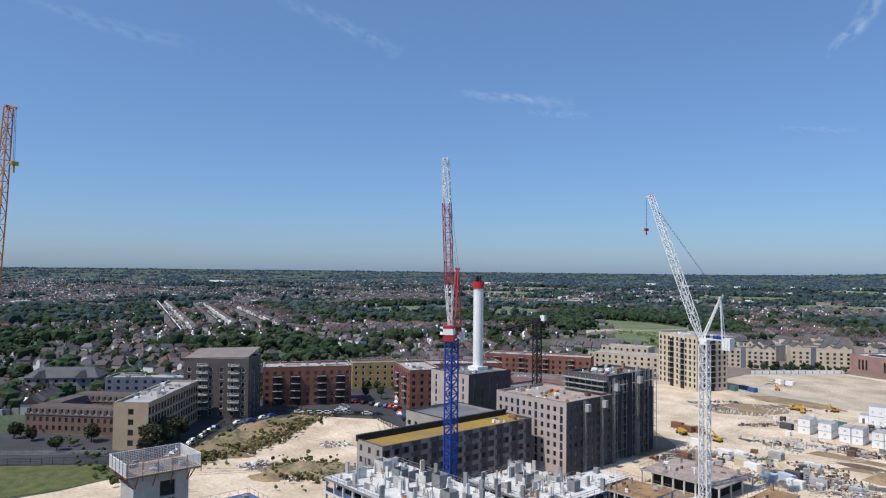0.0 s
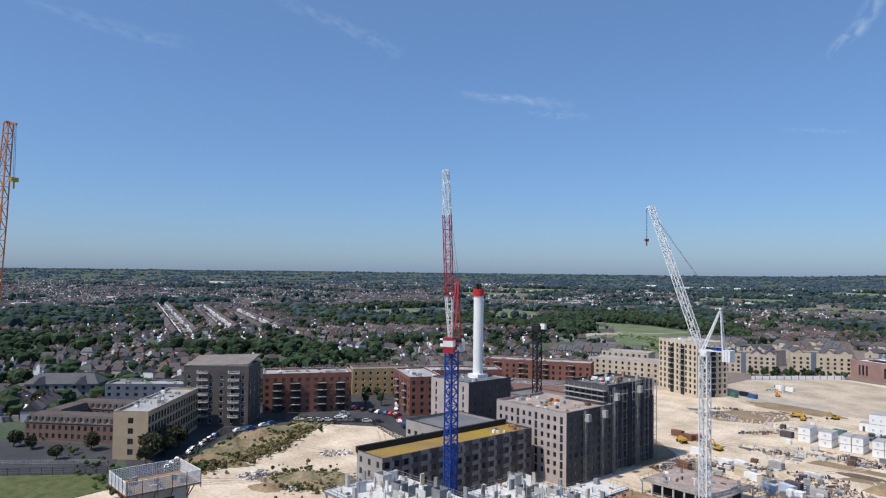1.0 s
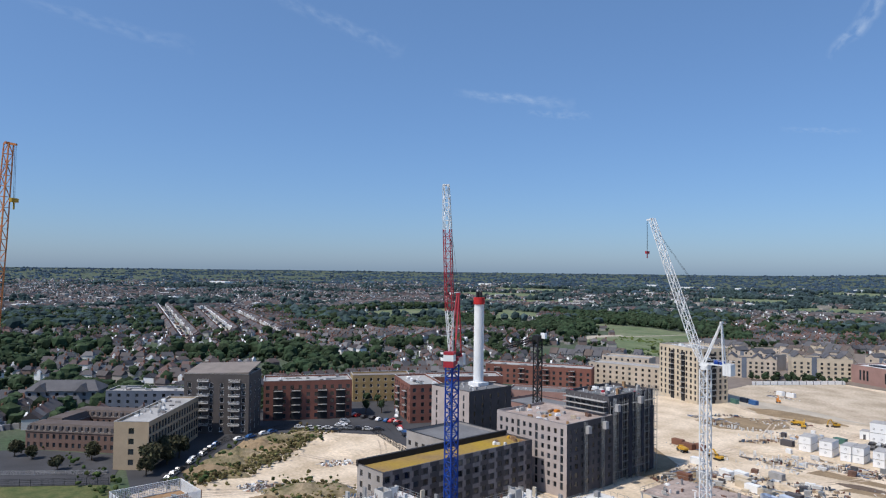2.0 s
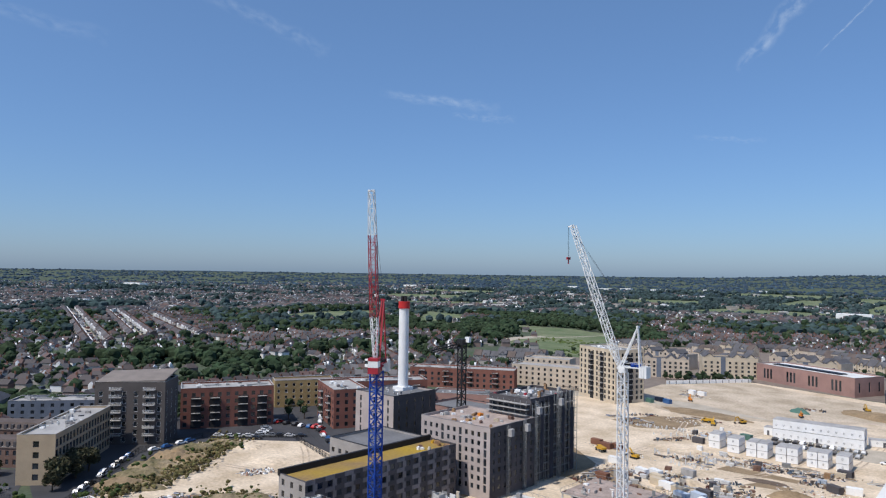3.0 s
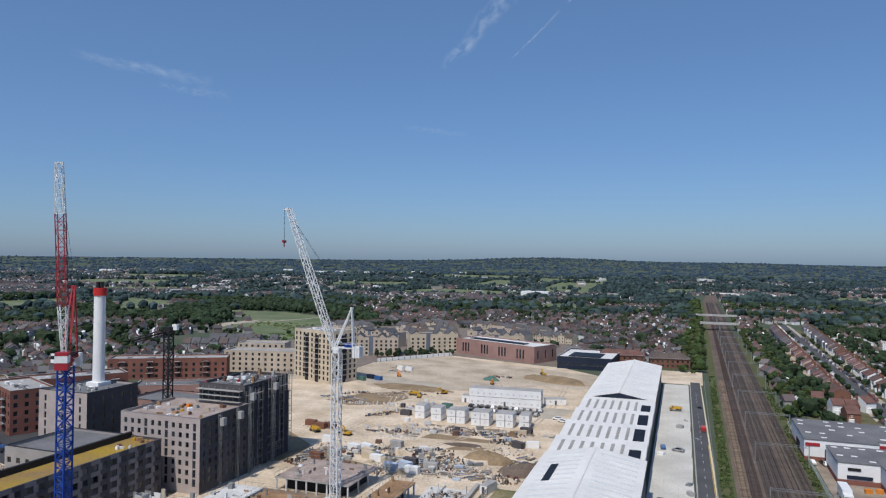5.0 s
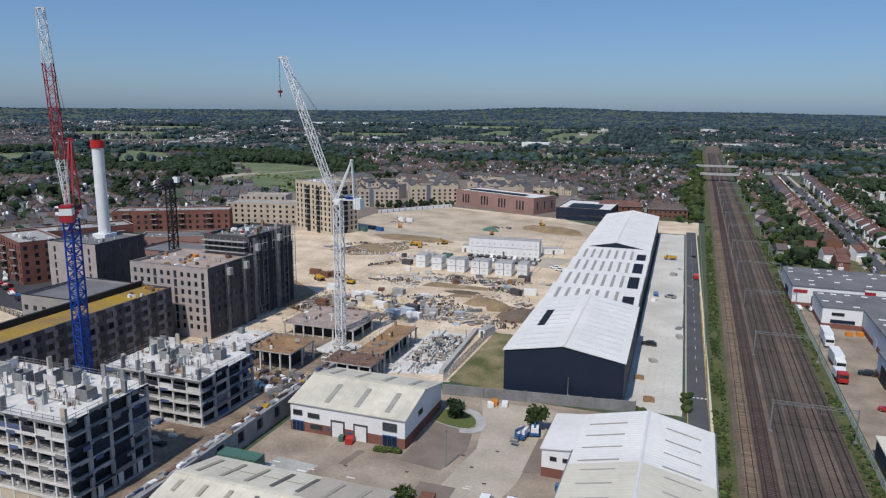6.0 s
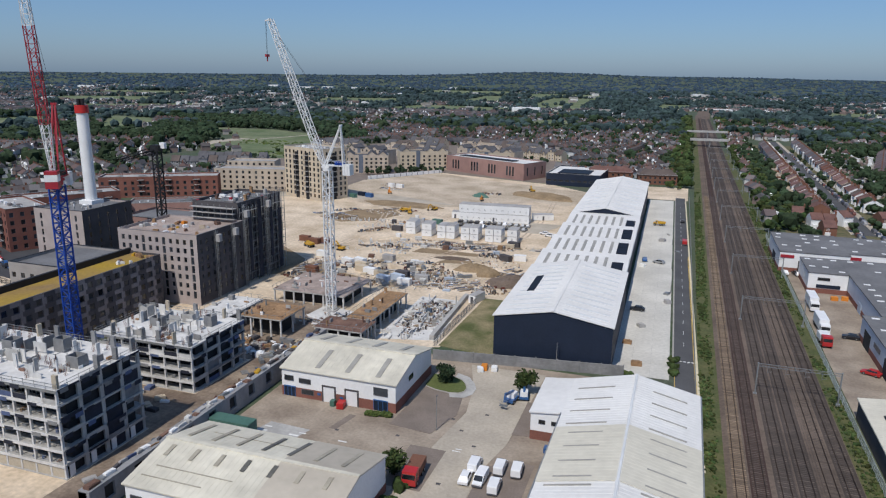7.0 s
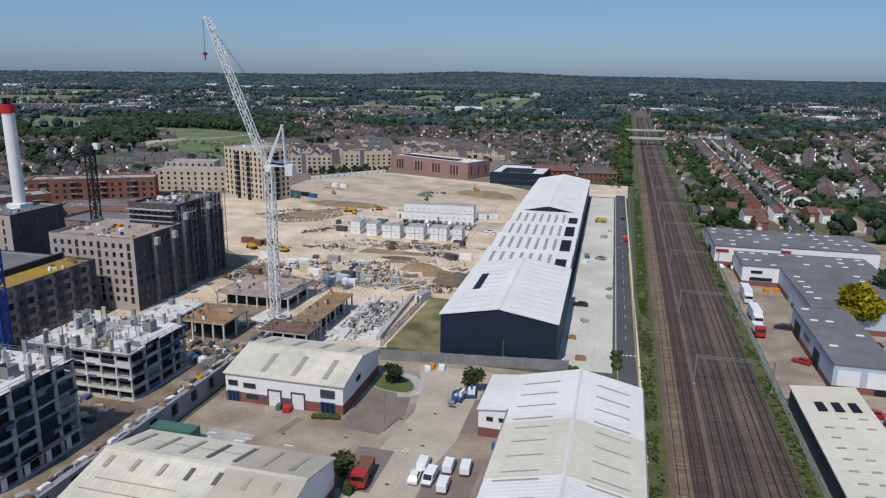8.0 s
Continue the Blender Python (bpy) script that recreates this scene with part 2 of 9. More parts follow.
    "leaf_fresh": mat("fresh_leaves", (0.072, 0.10, 0.03), 0.9, 0.3, 0.3, 2.0, 0.3, rand="island", amount=0.4, hue=0.02, spec=0.1),
    "leaf_verge": mat("verge_leaves", (0.054, 0.074, 0.026), 0.9, 0.3, 0.3, 2.0, 0.3, rand="island", amount=0.55, hue=0.04, spec=0.1),
    "leaf": mat("leaves", (0.045, 0.064, 0.022), 0.9, 0.3, 0.3, 2.0, 0.3, rand="island", amount=0.45, hue=0.03, spec=0.1),
    "leaf_dark": mat("dark_leaves", (0.032, 0.050, 0.026), 0.9, 0.3, 0.3, 2.0, 0.3, rand="island", amount=0.4, hue=0.02, spec=0.1),
    "leaf_dusty": mat("dusty_brown_leaves", (0.066, 0.066, 0.038), 0.9, 0.3, 0.3, 2.0, 0.3, rand="island", amount=0.45, hue=0.03, spec=0.1),
    "leaf_yellow": mat("golden_leaves", (0.24, 0.20, 0.012), 0.9, 0.25, 0.3, 2.0, 0.3, rand="island", amount=0.4, spec=0.1),
    "leaf_dry": mat("dry_scrub_leaves", (0.125, 0.108, 0.05), 0.95, 0.3, 0.2, 2.0, 0.3, rand="island", amount=0.5, hue=0.03, spec=0.05),
    # far leaves and canopy: distance haze painted in as a blue tint
    "leaf_far": mat("distant_leaves_haze_tint", (0.044, 0.068, 0.068), 0.9, 0.3, 0.1, 1.0, 0.2, rand="island", amount=0.35, hue=0.03, spec=0.05),
    "wood_haze": mat("woodland_canopy_haze_tint", (0.044, 0.070, 0.098), 0.95, 0.3, 0.02, 0.3, 0.3, rand="island", amount=0.12, hue=0.015, spec=0.05),
    "bark": mat("bark", (0.09, 0.065, 0.045), 0.95, 0.2, 1, 5, 0.4),
    "house_wall": choice("house_walls", [(0.62, 0.60, 0.57), (0.24, 0.17, 0.15), (0.42, 0.39, 0.36), (0.72, 0.71, 0.69), (0.20, 0.15, 0.135), (0.50, 0.49, 0.48), (0.66, 0.66, 0.66), (0.32, 0.28, 0.25)]),
    "house_roof": choice("house_roofs", [(0.105, 0.086, 0.084), (0.105, 0.10, 0.106), (0.135, 0.09, 0.083), (0.06, 0.06, 0.068), (0.082, 0.072, 0.072), (0.13, 0.124, 0.126)]),
    "house_roof_red": choice("red_house_roofs", [(0.17, 0.11, 0.10), (0.135, 0.09, 0.085), (0.19, 0.14, 0.13), (0.12, 0.095, 0.093), (0.16, 0.14, 0.138), (0.09, 0.086, 0.09)]),
    "bits": choice("parked_bits", [(0.65, 0.65, 0.65), (0.05, 0.05, 0.06), (0.36, 0.36, 0.38), (0.16, 0.07, 0.06), (0.06, 0.07, 0.10), (0.10, 0.10, 0.11), (0.22, 0.21, 0.2)], rough=0.4),
    "rubber": mat("tyre_rubber", (0.02, 0.02, 0.02), 0.9, 0.1, 1, 5, 0.1),
    "digger": mat("yellow_machine_paint", (0.52, 0.30, 0.03), 0.5, 0.15, 0.6, 3, 0.1),
    "red_paint": mat("red_vehicle_paint", (0.42, 0.025, 0.025), 0.35, 0.06, 0.5, 3, 0.0, spec=0.5),
    "black_paint": mat("black_vehicle_paint", (0.02, 0.02, 0.024), 0.3, 0.06, 0.5, 3, 0.0, spec=0.5),
    "white_paint": mat("white_vehicle_paint", (0.78, 0.78, 0.78), 0.35, 0.04, 0.5, 3, 0.0, spec=0.5),
    "blue_paint": mat("blue_vehicle_paint", (0.03, 0.10, 0.26), 0.35, 0.06, 0.5, 3, 0.0, spec=0.5),
    "silver_paint": mat("silver_vehicle_paint", (0.36, 0.37, 0.38), 0.35, 0.06, 0.5, 3, 0.0, metal=0.4),
    "orange": mat("orange_plastic", (0.62, 0.22, 0.03), 0.6, 0.08, 0.5, 3, 0.05),
    "green_paint": mat("green_container_paint", (0.07, 0.15, 0.12), 0.6, 0.12, 0.4, 3, 0.05),
    "line_white": mat("white_road_paint", (0.65, 0.65, 0.63), 0.8, 0.15, 0.5, 4, 0.0),
    "line_yellow": mat("yellow_road_paint", (0.60, 0.42, 0.10), 0.8, 0.15, 0.5, 4, 0.0),
    "kerb_cream": mat("cream_kerb", (0.62, 0.55, 0.40), 0.9, 0.12, 0.5, 4, 0.1),
    "kerb": mat("kerb_stone", (0.36, 0.34, 0.31), 0.9, 0.12, 0.5, 4, 0.1),
}


# ---- mesh helpers ----
class Solid:
    """Collects boxes, beams, tubes and faces of one part."""

    def __init__(self):
        self.v, self.f, self.s = [], [], []

    def face(self, pts, slot=0):
        k = len(self.v)
        self.v += [tuple(p) for p in pts]
        self.f.append(tuple(range(k, k + len(pts))))
        self.s.append(slot)

    def hull8(self, p, slot=0):
        k = len(self.v)
        self.v += [tuple(q) for q in p]
        for q in ((3, 2, 1, 0), (4, 5, 6, 7), (0, 1, 5, 4), (1, 2, 6, 5), (2, 3, 7, 6), (3, 0, 4, 7)):
            self.f.append(tuple(k + i for i in q))
            self.s.append(slot)

    def box(self, x0, y0, z0, x1, y1, z1, slot=0):
        self.hull8([(x0, y0, z0), (x1, y0, z0), (x1, y1, z0), (x0, y1, z0), (x0, y0, z1), (x1, y0, z1), (x1, y1, z1), (x0, y1, z1)], slot)

    def beam(self, a, b, w, d=None, slot=0):
        a, b = Vector(a), Vector(b)
        z = (b - a).normalized()
        x = z.cross(Vector((0, 0, 1)))
        x = x.normalized() if x.length > 1e-3 else Vector((1, 0, 0))
        y = z.cross(x)
        x, y = x * (w / 2), y * ((d or w) / 2)
        self.hull8([a - x - y, a + x - y, a + x + y, a - x + y, b - x - y, b + x - y, b + x + y, b - x + y], slot)

    def tube(self, a, b, r0, r1=None, n=10, slot=0):
        a, b = Vector(a), Vector(b)
        r1 = r0 if r1 is None else r1
        z = (b - a).normalized()
        x = z.orthogonal().normalized()
        y = z.cross(x)
        k = len(self.v)
        for c, r in ((a, r0), (b, r1)):
            for i in range(n):
                t = 2 * math.pi * i / n
                self.v.append(tuple(c + x * (r * math.cos(t)) + y * (r * math.sin(t))))
        for i in range(n):
            j = (i + 1) % n
            self.f.append((k + i, k + j, k + n + j, k + n + i))
            self.s.append(slot)
        self.f.append(tuple(k + n - 1 - i for i in range(n)))
        self.f.append(tuple(k + n + i for i in range(n)))
        self.s += [slot, slot]

    def prism(self, prof, axis, a0, a1, slot=0):
        """Extrudes a profile [(u, z)...] along x or y from a0 to a1."""
        k, n = len(self.v), len(prof)
        for a in (a0, a1):
            for u, z in prof:
                self.v.append((a, u, z) if axis == "x" else (u, a, z))
        for i in range(n):
            j = (i + 1) % n
            self.f.append((k + i, k + j, k + n + j, k + n + i))
            self.s.append(slot)
        self.f.append(tuple(k + n - 1 - i for i in range(n)))
        self.f.append(tuple(k + n + i for i in range(n)))
        self.s += [slot, slot]

    def mesh(self, name, mats):
        me = bpy.data.meshes.new(name)
        me.from_pydata(self.v, [], self.f)
        for m in (mats if isinstance(mats, (list, tuple)) else [mats]):
            me.materials.append(M[m] if isinstance(m, str) else m)
        if any(self.s):
            me.polygons.foreach_set("material_index", self.s)
        me.update()
        return me


def fix(me):
    bm = bmesh.new()
    bm.from_mesh(me)
    bmesh.ops.recalc_face_normals(bm, faces=bm.faces)
    bm.to_mesh(me)
    bm.free()
    return me


def part(name, solid, mats, parent, label="", m=None, clean=True):
    """One mesh object under a thing or a part."""
    me = solid if isinstance(solid, bpy.types.Mesh) else solid.mesh(name, mats)
    if clean and not isinstance(solid, bpy.types.Mesh):
        fix(me)
    ob = new(name, me)
    ob.parent = parent
    if m is not None:
        ob.matrix_basis = m
    if label:
        tagged(ob, label)
    return ob


def thing(name, m, label, category, group="", kind=""):
    ob = new(name)
    ob.empty_display_size = 0.5
    ob.matrix_basis = m
    return tagged(ob, label, category, group, kind)


def setting(name, solid, mats, label, m=None, kind="structure", category="ground"):
    ob = new(name, fix(solid.mesh(name, mats)))
    if m is not None:
        ob.matrix_basis = m
    return tagged(ob, label, category, kind=kind)


def bulk(name, verts, tris, mats, slots=None):
    """A mesh out of numpy arrays."""
    me = bpy.data.meshes.new(name)
    verts, tris = np.asarray(verts, np.float32), np.asarray(tris, np.int32)
    me.vertices.add(len(verts))
    me.vertices.foreach_set("co", verts.ravel())
    me.loops.add(tris.size)
    me.loops.foreach_set("vertex_index", tris.ravel())
    me.polygons.add(len(tris))
    me.polygons.foreach_set("loop_start", np.arange(0, tris.size, tris.shape[1], dtype=np.int32))
    for m in mats:
        me.materials.append(M[m])
    if slots is not None:
        me.polygons.foreach_set("material_index", np.asarray(slots, np.int32))
    me.polygons.foreach_set("use_smooth", np.zeros(len(tris), bool))
    me.update(calc_edges=True)
    return me


def spread(base_v, base_f, place, scale, turn):
    """Copies of one small shape at many places, as arrays."""
    base_v, base_f = np.asarray(base_v, float), np.asarray(base_f)
    c, s = np.cos(turn)[:, None], np.sin(turn)[:, None]
    v = base_v[None] * np.asarray(scale)[:, None, :]
    x, y = v[..., 0] * c - v[..., 1] * s, v[..., 0] * s + v[..., 1] * c
    v = np.stack([x, y, v[..., 2]], -1) + np.asarray(place)[:, None, :]
    f = base_f[None] + (np.arange(len(place)) * len(base_v))[:, None, None]
    return v.reshape(-1, 3), f.reshape(-1, base_f.shape[1])


def patch(name, pts, z, material, label, thick=0.3):
    """A sheet of ground with a small thickness over a plan outline."""
    s = Solid()
    n = len(pts)
    k = [(x, y, z) for x, y in pts] + [(x, y, z - thick) for x, y in pts]
    s.v = k
    s.f = [tuple(range(n)), tuple(range(2 * n - 1, n - 1, -1))] + [(i, i + n, (i + 1) % n + n, (i + 1) % n) for i in range(n)]
    s.s = [0] * len(s.f)
    return setting(name, s, material, label)


def rect(x0, y0, x1, y1):
    return [(x0, y0), (x1, y0), (x1, y1), (x0, y1)]


# ---- windows and buildings ----
PANES = {}
FAR_PANES = {}


def frame_ring(s, outer, inner, y0, y1, slot=0):
    """A closed rectangular frame in one piece: outer and inner are (x0, z0, x1, z1)."""
    k = len(s.v)
    for q in (outer, inner):
        for y in (y0, y1):
            s.v += [(q[0], y, q[1]), (q[2], y, q[1]), (q[2], y, q[3]), (q[0], y, q[3])]
    for i in range(4):
        j = (i + 1) % 4
        s.f += [(k + i, k + j, k + 8 + j, k + 8 + i), (k + 4 + j, k + 4 + i, k + 12 + i, k + 12 + j), (k + j, k + i, k + 4 + i, k + 4 + j), (k + 8 + i, k + 8 + j, k + 12 + j, k + 12 + i)]
        s.s += [slot] * 4


def window_mesh(w, h, style):
    key = (round(w, 2), round(h, 2), style)
    if key not in PANES:
        f = Solid()
        b = min(0.09, w * 0.12)
        frame_ring(f, (-w / 2, 0, w / 2, h), (-w / 2 + b, b, w / 2 - b, h - b), -0.04, 0.05)
        if style != "plain":
            f.box(-b / 2, -0.035, b, b / 2, 0.045, h - b)
        g = Solid()
        g.box(-w / 2 + b, -0.01, b, w / 2 - b, 0.01, h - b)
        PANES[key] = (fix(f.mesh("window_frame", "white_paint" if style == "white" else "frame")), fix(g.mesh("pane", "glass")))
    return PANES[key]


def far_window_mesh(w, h, style):
    """Frame and glass of a distant window in one mesh."""
    key = (round(w, 2), round(h, 2), style)
    if key not in FAR_PANES:
        f = Solid()
        b = min(0.09, w * 0.12)
        frame_ring(f, (-w / 2, 0, w / 2, h), (-w / 2 + b, b, w / 2 - b, h - b), -0.04, 0.02)
        f.f.append((12, 13, 14, 15))
        f.s.append(1)
        FAR_PANES[key] = fix(f.mesh("window", ["white_paint" if style == "white" else "frame", "glass"]))
    return FAR_PANES[key]




def side_frame(side, hx, hy):
    """Origin, along and outward direction of one side of a block 2hx by 2hy, seen from outside left to right."""
    if side == "S":
        return Vector((-hx, -hy, 0)), Vector((1, 0, 0)), Vector((0, -1, 0)), 2 * hx
    if side == "N":
        return Vector((hx, hy, 0)), Vector((-1, 0, 0)), Vector((0, 1, 0)), 2 * hx
    if side == "E":
        return Vector((hx, -hy, 0)), Vector((0, 1, 0)), Vector((1, 0, 0)), 2 * hy
    return Vector((-hx, hy, 0)), Vector((0, -1, 0)), Vector((-1, 0, 0)), 2 * hy


def facade(s, o, u, n, width, h, holes, deep=0.22, slot=0):
    """A wall face with openings (u0, u1, v0, v1) and their reveals."""
    us = sorted({0.0, width, *[a for q in holes for a in q[:2]]})
    vs = sorted({0.0, h, *[a for q in holes for a in q[2:]]})
    z = Vector((0, 0, 1))

    def at(a, b, d=0.0):
        return o + u * a + z * b - n * d
    for j in range(len(vs) - 1):
        run = None
        for i in range(len(us) - 1):
            cu, cv = (us[i] + us[i + 1]) / 2, (vs[j] + vs[j + 1]) / 2
            solid = not any(q[0] < cu < q[1] and q[2] < cv < q[3] for q in holes)
            if solid and run is None:
                run = us[i]
            if run is not None and (not solid or i == len(us) - 2):
                end = us[i + 1] if solid else us[i]
                s.face([at(run, vs[j]), at(end, vs[j]), at(end, vs[j + 1]), at(run, vs[j + 1])], slot)
                run = None
    for a, b, c, d in holes:
        s.face([at(a, c), at(b, c), at(b, c, deep), at(a, c, deep)], slot)
        s.face([at(a, d, deep), at(b, d, deep), at(b, d), at(a, d)], slot)
        s.face([at(a, c, deep), at(a, d, deep), at(a, d), at(a, c)], slot)
        s.face([at(b, c), at(b, d), at(b, d, deep), at(b, c, deep)], slot)


def grid_holes(width, cols, rows, w, h, sill, storey, first=0.0, margin=None, skip=()):
    out = []
    margin = width / cols / 2 if margin is None else margin
    for j in range(rows):
        for i in range(cols):
            if (i, j) in skip:
                continue
            c = margin + (width - 2 * margin) * (i / max(1, cols - 1))
            ww = w[i % len(w)] if isinstance(w, (list, tuple)) else w
            out.append((c - ww / 2, c + ww / 2, first + j * storey + sill, first + j * storey + sill + h))
    return out


def block(name, x0, x1, y0, y1, h, wall, roof, label, category, sides, group="", turn=0.0, parapet=0.7, style="plain", two=True, walls=None, base=0.0, edge=None):
    """A flat-roofed block: walls with real openings, windows, parapet and roof deck. sides: side -> list of openings."""
    hx, hy = (x1 - x0) / 2, (y1 - y0) / 2
    root = thing(name, pose((x0 + x1) / 2, (y0 + y1) / 2, base, 0, 0, turn), label, category, group)
    add_block(root, hx, hy, h, wall, roof, sides, parapet, style, two, walls, edge)
    return root


def add_block(root, hx, hy, h, wall, roof, sides, parapet=0.7, style="plain", two=True, walls=None, edge=None):
    top = h + parapet
    walls = walls or {}
    for side in "SENW":
        s = Solid()
        o, u, n, width = side_frame(side, hx, hy)
        holes = sides.get(side, [])
        facade(s, o, u, n, width, top, holes)
        # inner face and top of the wall
        inn = o - n * 0.35
        s.face([inn + Vector((0, 0, h - 0.1)), inn + u * width + Vector((0, 0, h - 0.1)), inn + u * width + Vector((0, 0, top)), inn + Vector((0, 0, top))][::-1])
        zt = Vector((0, 0, top))
        s.face([o + zt, o + u * width + zt, inn + u * width + zt, inn + zt])
        part("wall", s, walls.get(side, wall), root, clean=False)
        rot = Matrix((u, -n, Vector((0, 0, 1)))).transposed().to_4x4()
        for a, b, c, d in holes:
            p = o + u * ((a + b) / 2) + Vector((0, 0, c)) - n * 0.17
            if root.matrix_basis.translation.length > 255:
                part("window", far_window_mesh(b - a, d - c, style), None, root, m=Matrix.Translation(p) @ rot)
                continue
            fr, pn = window_mesh(b - a, d - c, style)
            w = part("window", fr, None, root, m=Matrix.Translation(p) @ rot)
            part("pane", pn, None, w)
    s = Solid()
    s.box(-hx + 0.3, -hy + 0.3, h - 0.3, hx - 0.3, hy - 0.3, h)
    part("roof", s, roof, root)
    s = Solid()
    e = 0.42
    frame_ring(s, (-hx - 0.06, -hy - 0.06, hx + 0.06, hy + 0.06), (-hx + e, -hy + e, hx - e, hy - e), top, top + 0.09)
    s.v = [(x, z, y) for x, y, z in s.v]
    part("coping", s, edge or "roof_light", root)


def roof_plant(root, hx, hy, z, n, seed):
    """Vents, plant boxes, hatches and duct runs on a flat roof."""
    r = random.Random(seed)
    for k in range(n):
        x, y = r.uniform(-hx * 0.82, hx * 0.82), r.uniform(-hy * 0.75, hy * 0.75)
        s = Solid()
        kind = r.random()
        if kind < 0.35:
            a, b, c = r.uniform(0.5, 1.3), r.uniform(0.4, 0.9), r.uniform(0.4, 1.1)
            s.box(x - a, y - b, z, x + a, y + b, z + c)
            s.box(x - a * 0.8, y - b * 0.8, z + c, x + a * 0.8, y + b * 0.8, z + c + 0.12)
            part("plant_box", s, r.choice(("galv", "roof_light", "white", "band_dim")), root)
        elif kind < 0.65:
            s.tube((x, y, z), (x, y, z + 0.7), 0.18, 0.18, 8)
            s.tube((x, y, z + 0.7), (x, y, z + 0.85), 0.32, 0.22, 8)
            part("vent", s, r.choice(("galv", "white")), root)
        elif kind < 0.85:
            s.box(x - 0.8, y - 0.5, z, x + 0.8, y + 0.5, z + 0.25)
            part("roof_hatch", s, r.choice(("roof_light", "white", "solar")), root)
        else:
            l = r.uniform(1.5, 4.0)
            s.box(x - l, y - 0.2, z + 0.15, x + l, y + 0.2, z + 0.5)
            part("duct", s, "galv", root)


# ---- ground to the horizon ----
def relief(x, y):
    """Height of the far land: level near, rising gently from a mile out."""
    r = math.hypot(x, y)
    if r < 1300:
        return 0.0
    a = math.degrees(math.atan2(-x, y))
    k = min(1, (r - 1300) / 3500)
    rise = 54 * k ** 1.5
    hill = 30 * math.exp(-((a - 11) / 7.5) ** 2) + 9 * math.exp(-((a + 3) / 5) ** 2)
    rise += hill * min(1, max(0, (r - 2800) / 1700)) ** 1.5
    rise += 2.5 * noise.noise(Vector((x, y, 0)) * 0.002) * k
    return rise


g = Solid()
rings = [0, 60, 200, 500, 1000, 1300, 1600, 1900, 2200, 2500, 2800, 3100, 3400, 3700, 4000, 4300, 4600, 4850]
NA = 180
g.v.append((0, 0, 0))
for r in rings[1:]:
    for i in range(NA):
        a = 2 * math.pi * i / NA
        x, y = r * math.cos(a), r * math.sin(a)
        g.v.append((x, y, relief(x, y)))
for i in range(NA):
    g.f.append((0, 1 + i, 1 + (i + 1) % NA))
for k in range(len(rings) - 2):
    for i in range(NA):
        a, b = 1 + k * NA + i, 1 + k * NA + (i + 1) % NA
        g.f.append((a, a + NA, b + NA, b))
g.s = [0] * len(g.f)
setting("ground", g, "soil", "level green and brown suburban ground reaching the horizon")

# paved and sandy areas
patch("ground_site", [(-55, 160), (-55, 201), (-41, 203), (-46, 300), (-50, 420), (-80, 447), (-95, 450), (-160, 470), (-196, 420), (-186, 372), (-230, 352), (-222, 300), (-130, 225), (-128, 205), (-142, 198), (-135, 100), (-84, 60), (-84, 152)], 0.06, "sand", "bare pale sand of a building site with tyre tracks")
patch("ground_plot", [(-130, 60), (-165, 60), (-214, 66), (-222, 92), (-246, 122), (-258, 142), (-252, 158), (-232, 172), (-196, 165), (-160, 130), (-130, 120)], 0.05, "sand", "bare sandy plot with scrub round it")
patch("ground_plot.001", [(-213.4, 66), (-210, 50), (-211, 24), (-160, 10), (-128, 30), (-129, 60), (-165, 59.5)], 0.045, "sand", "sandy haul track at the edge of the plot")
patch("pavement_estate", rect(-81, 30, 9, 155), 0.04, "tarmac", "worn brown tarmac of a trading estate")
patch("pavement_lane", [(-42, 60), (-30, 60), (-29, 108), (-27, 118), (-26, 152), (-44, 152), (-40, 140), (-38, 128), (-40, 112)], 0.08, "concrete_road", "pale concrete estate road")
patch("pavement_bay", [(-51, 118), (-42, 117), (-39.5, 126), (-41, 136), (-50, 138)], 0.1, "paving", "brown block-paved parking bay")
patch("pavement_bay.001", [(-27, 122), (-19, 123), (-19, 136), (-27, 137)], 0.11, "paving", "brown block-paved loading bay")
patch("pavement_apron", rect(-80, 98, -44, 121.5), 0.06, "tarmac", "dusty tarmac apron before a warehouse")
lean = pose(-12.5, 160, 0, 0, 0, 1.05)
s = Solid()
s.box(0.4, -1, -0.2, 13.6, 251, 0.09)
yard = setting("pavement_yard", s, "concrete", "pale concrete service yard cast in slabs", lean)
s = Solid()
s.box(0, 0, 0.05, 4.36, 8.36, 0.12)
slab = fix(s.mesh("slab", "yard"))
for i in range(3):
    for j in range(30):
        part("slab", slab, None, yard, m=pose(0.4 + i * 4.4, -1 + j * 8.4, 0))
s = Solid()
s.box(14.6, -40, -0.1, 19.6, 252, 0.1)
s.box(14.6, 252, -0.1, 19.6, 262, 0.1)
setting("road", s, "asphalt_new", "smooth dark asphalt access road", lean)
s = Solid()
s.box(14.2, 5, 0.0, 14.6, 252, 0.2)
setting("kerb", s, "kerb", "pale stone kerb along the access road", lean)
s = Solid()
s.box(19.6, -40, 0.0, 20.15, 252, 0.22)
setting("kerb_edge", s, "kerb_cream", "cream concrete edging beside the railway fence", lean)
s = Solid()
for j in range(24):
    s.box(16.98, 22 + j * 9, 0.1, 17.08, 25 + j * 9, 0.112)
for j in range(5):
    s.box(14.9 + j * 0.95, 11, 0.1, 15.5 + j * 0.95, 11.6, 0.112)
setting("marking", s, "line_white", "white dashes and a give-way line", lean)
s = Solid()
for x in (19.25, 19.5, 14.75):
    s.box(x, -38, 0.1, x + 0.13, 10 if x < 15 else 120, 0.112)
setting("marking.001", s, "line_yellow", "double yellow lines beside the kerb", lean)
s = Solid()
rows = [1240, 1400, 1600, 1800, 2000, 2200, 2400]
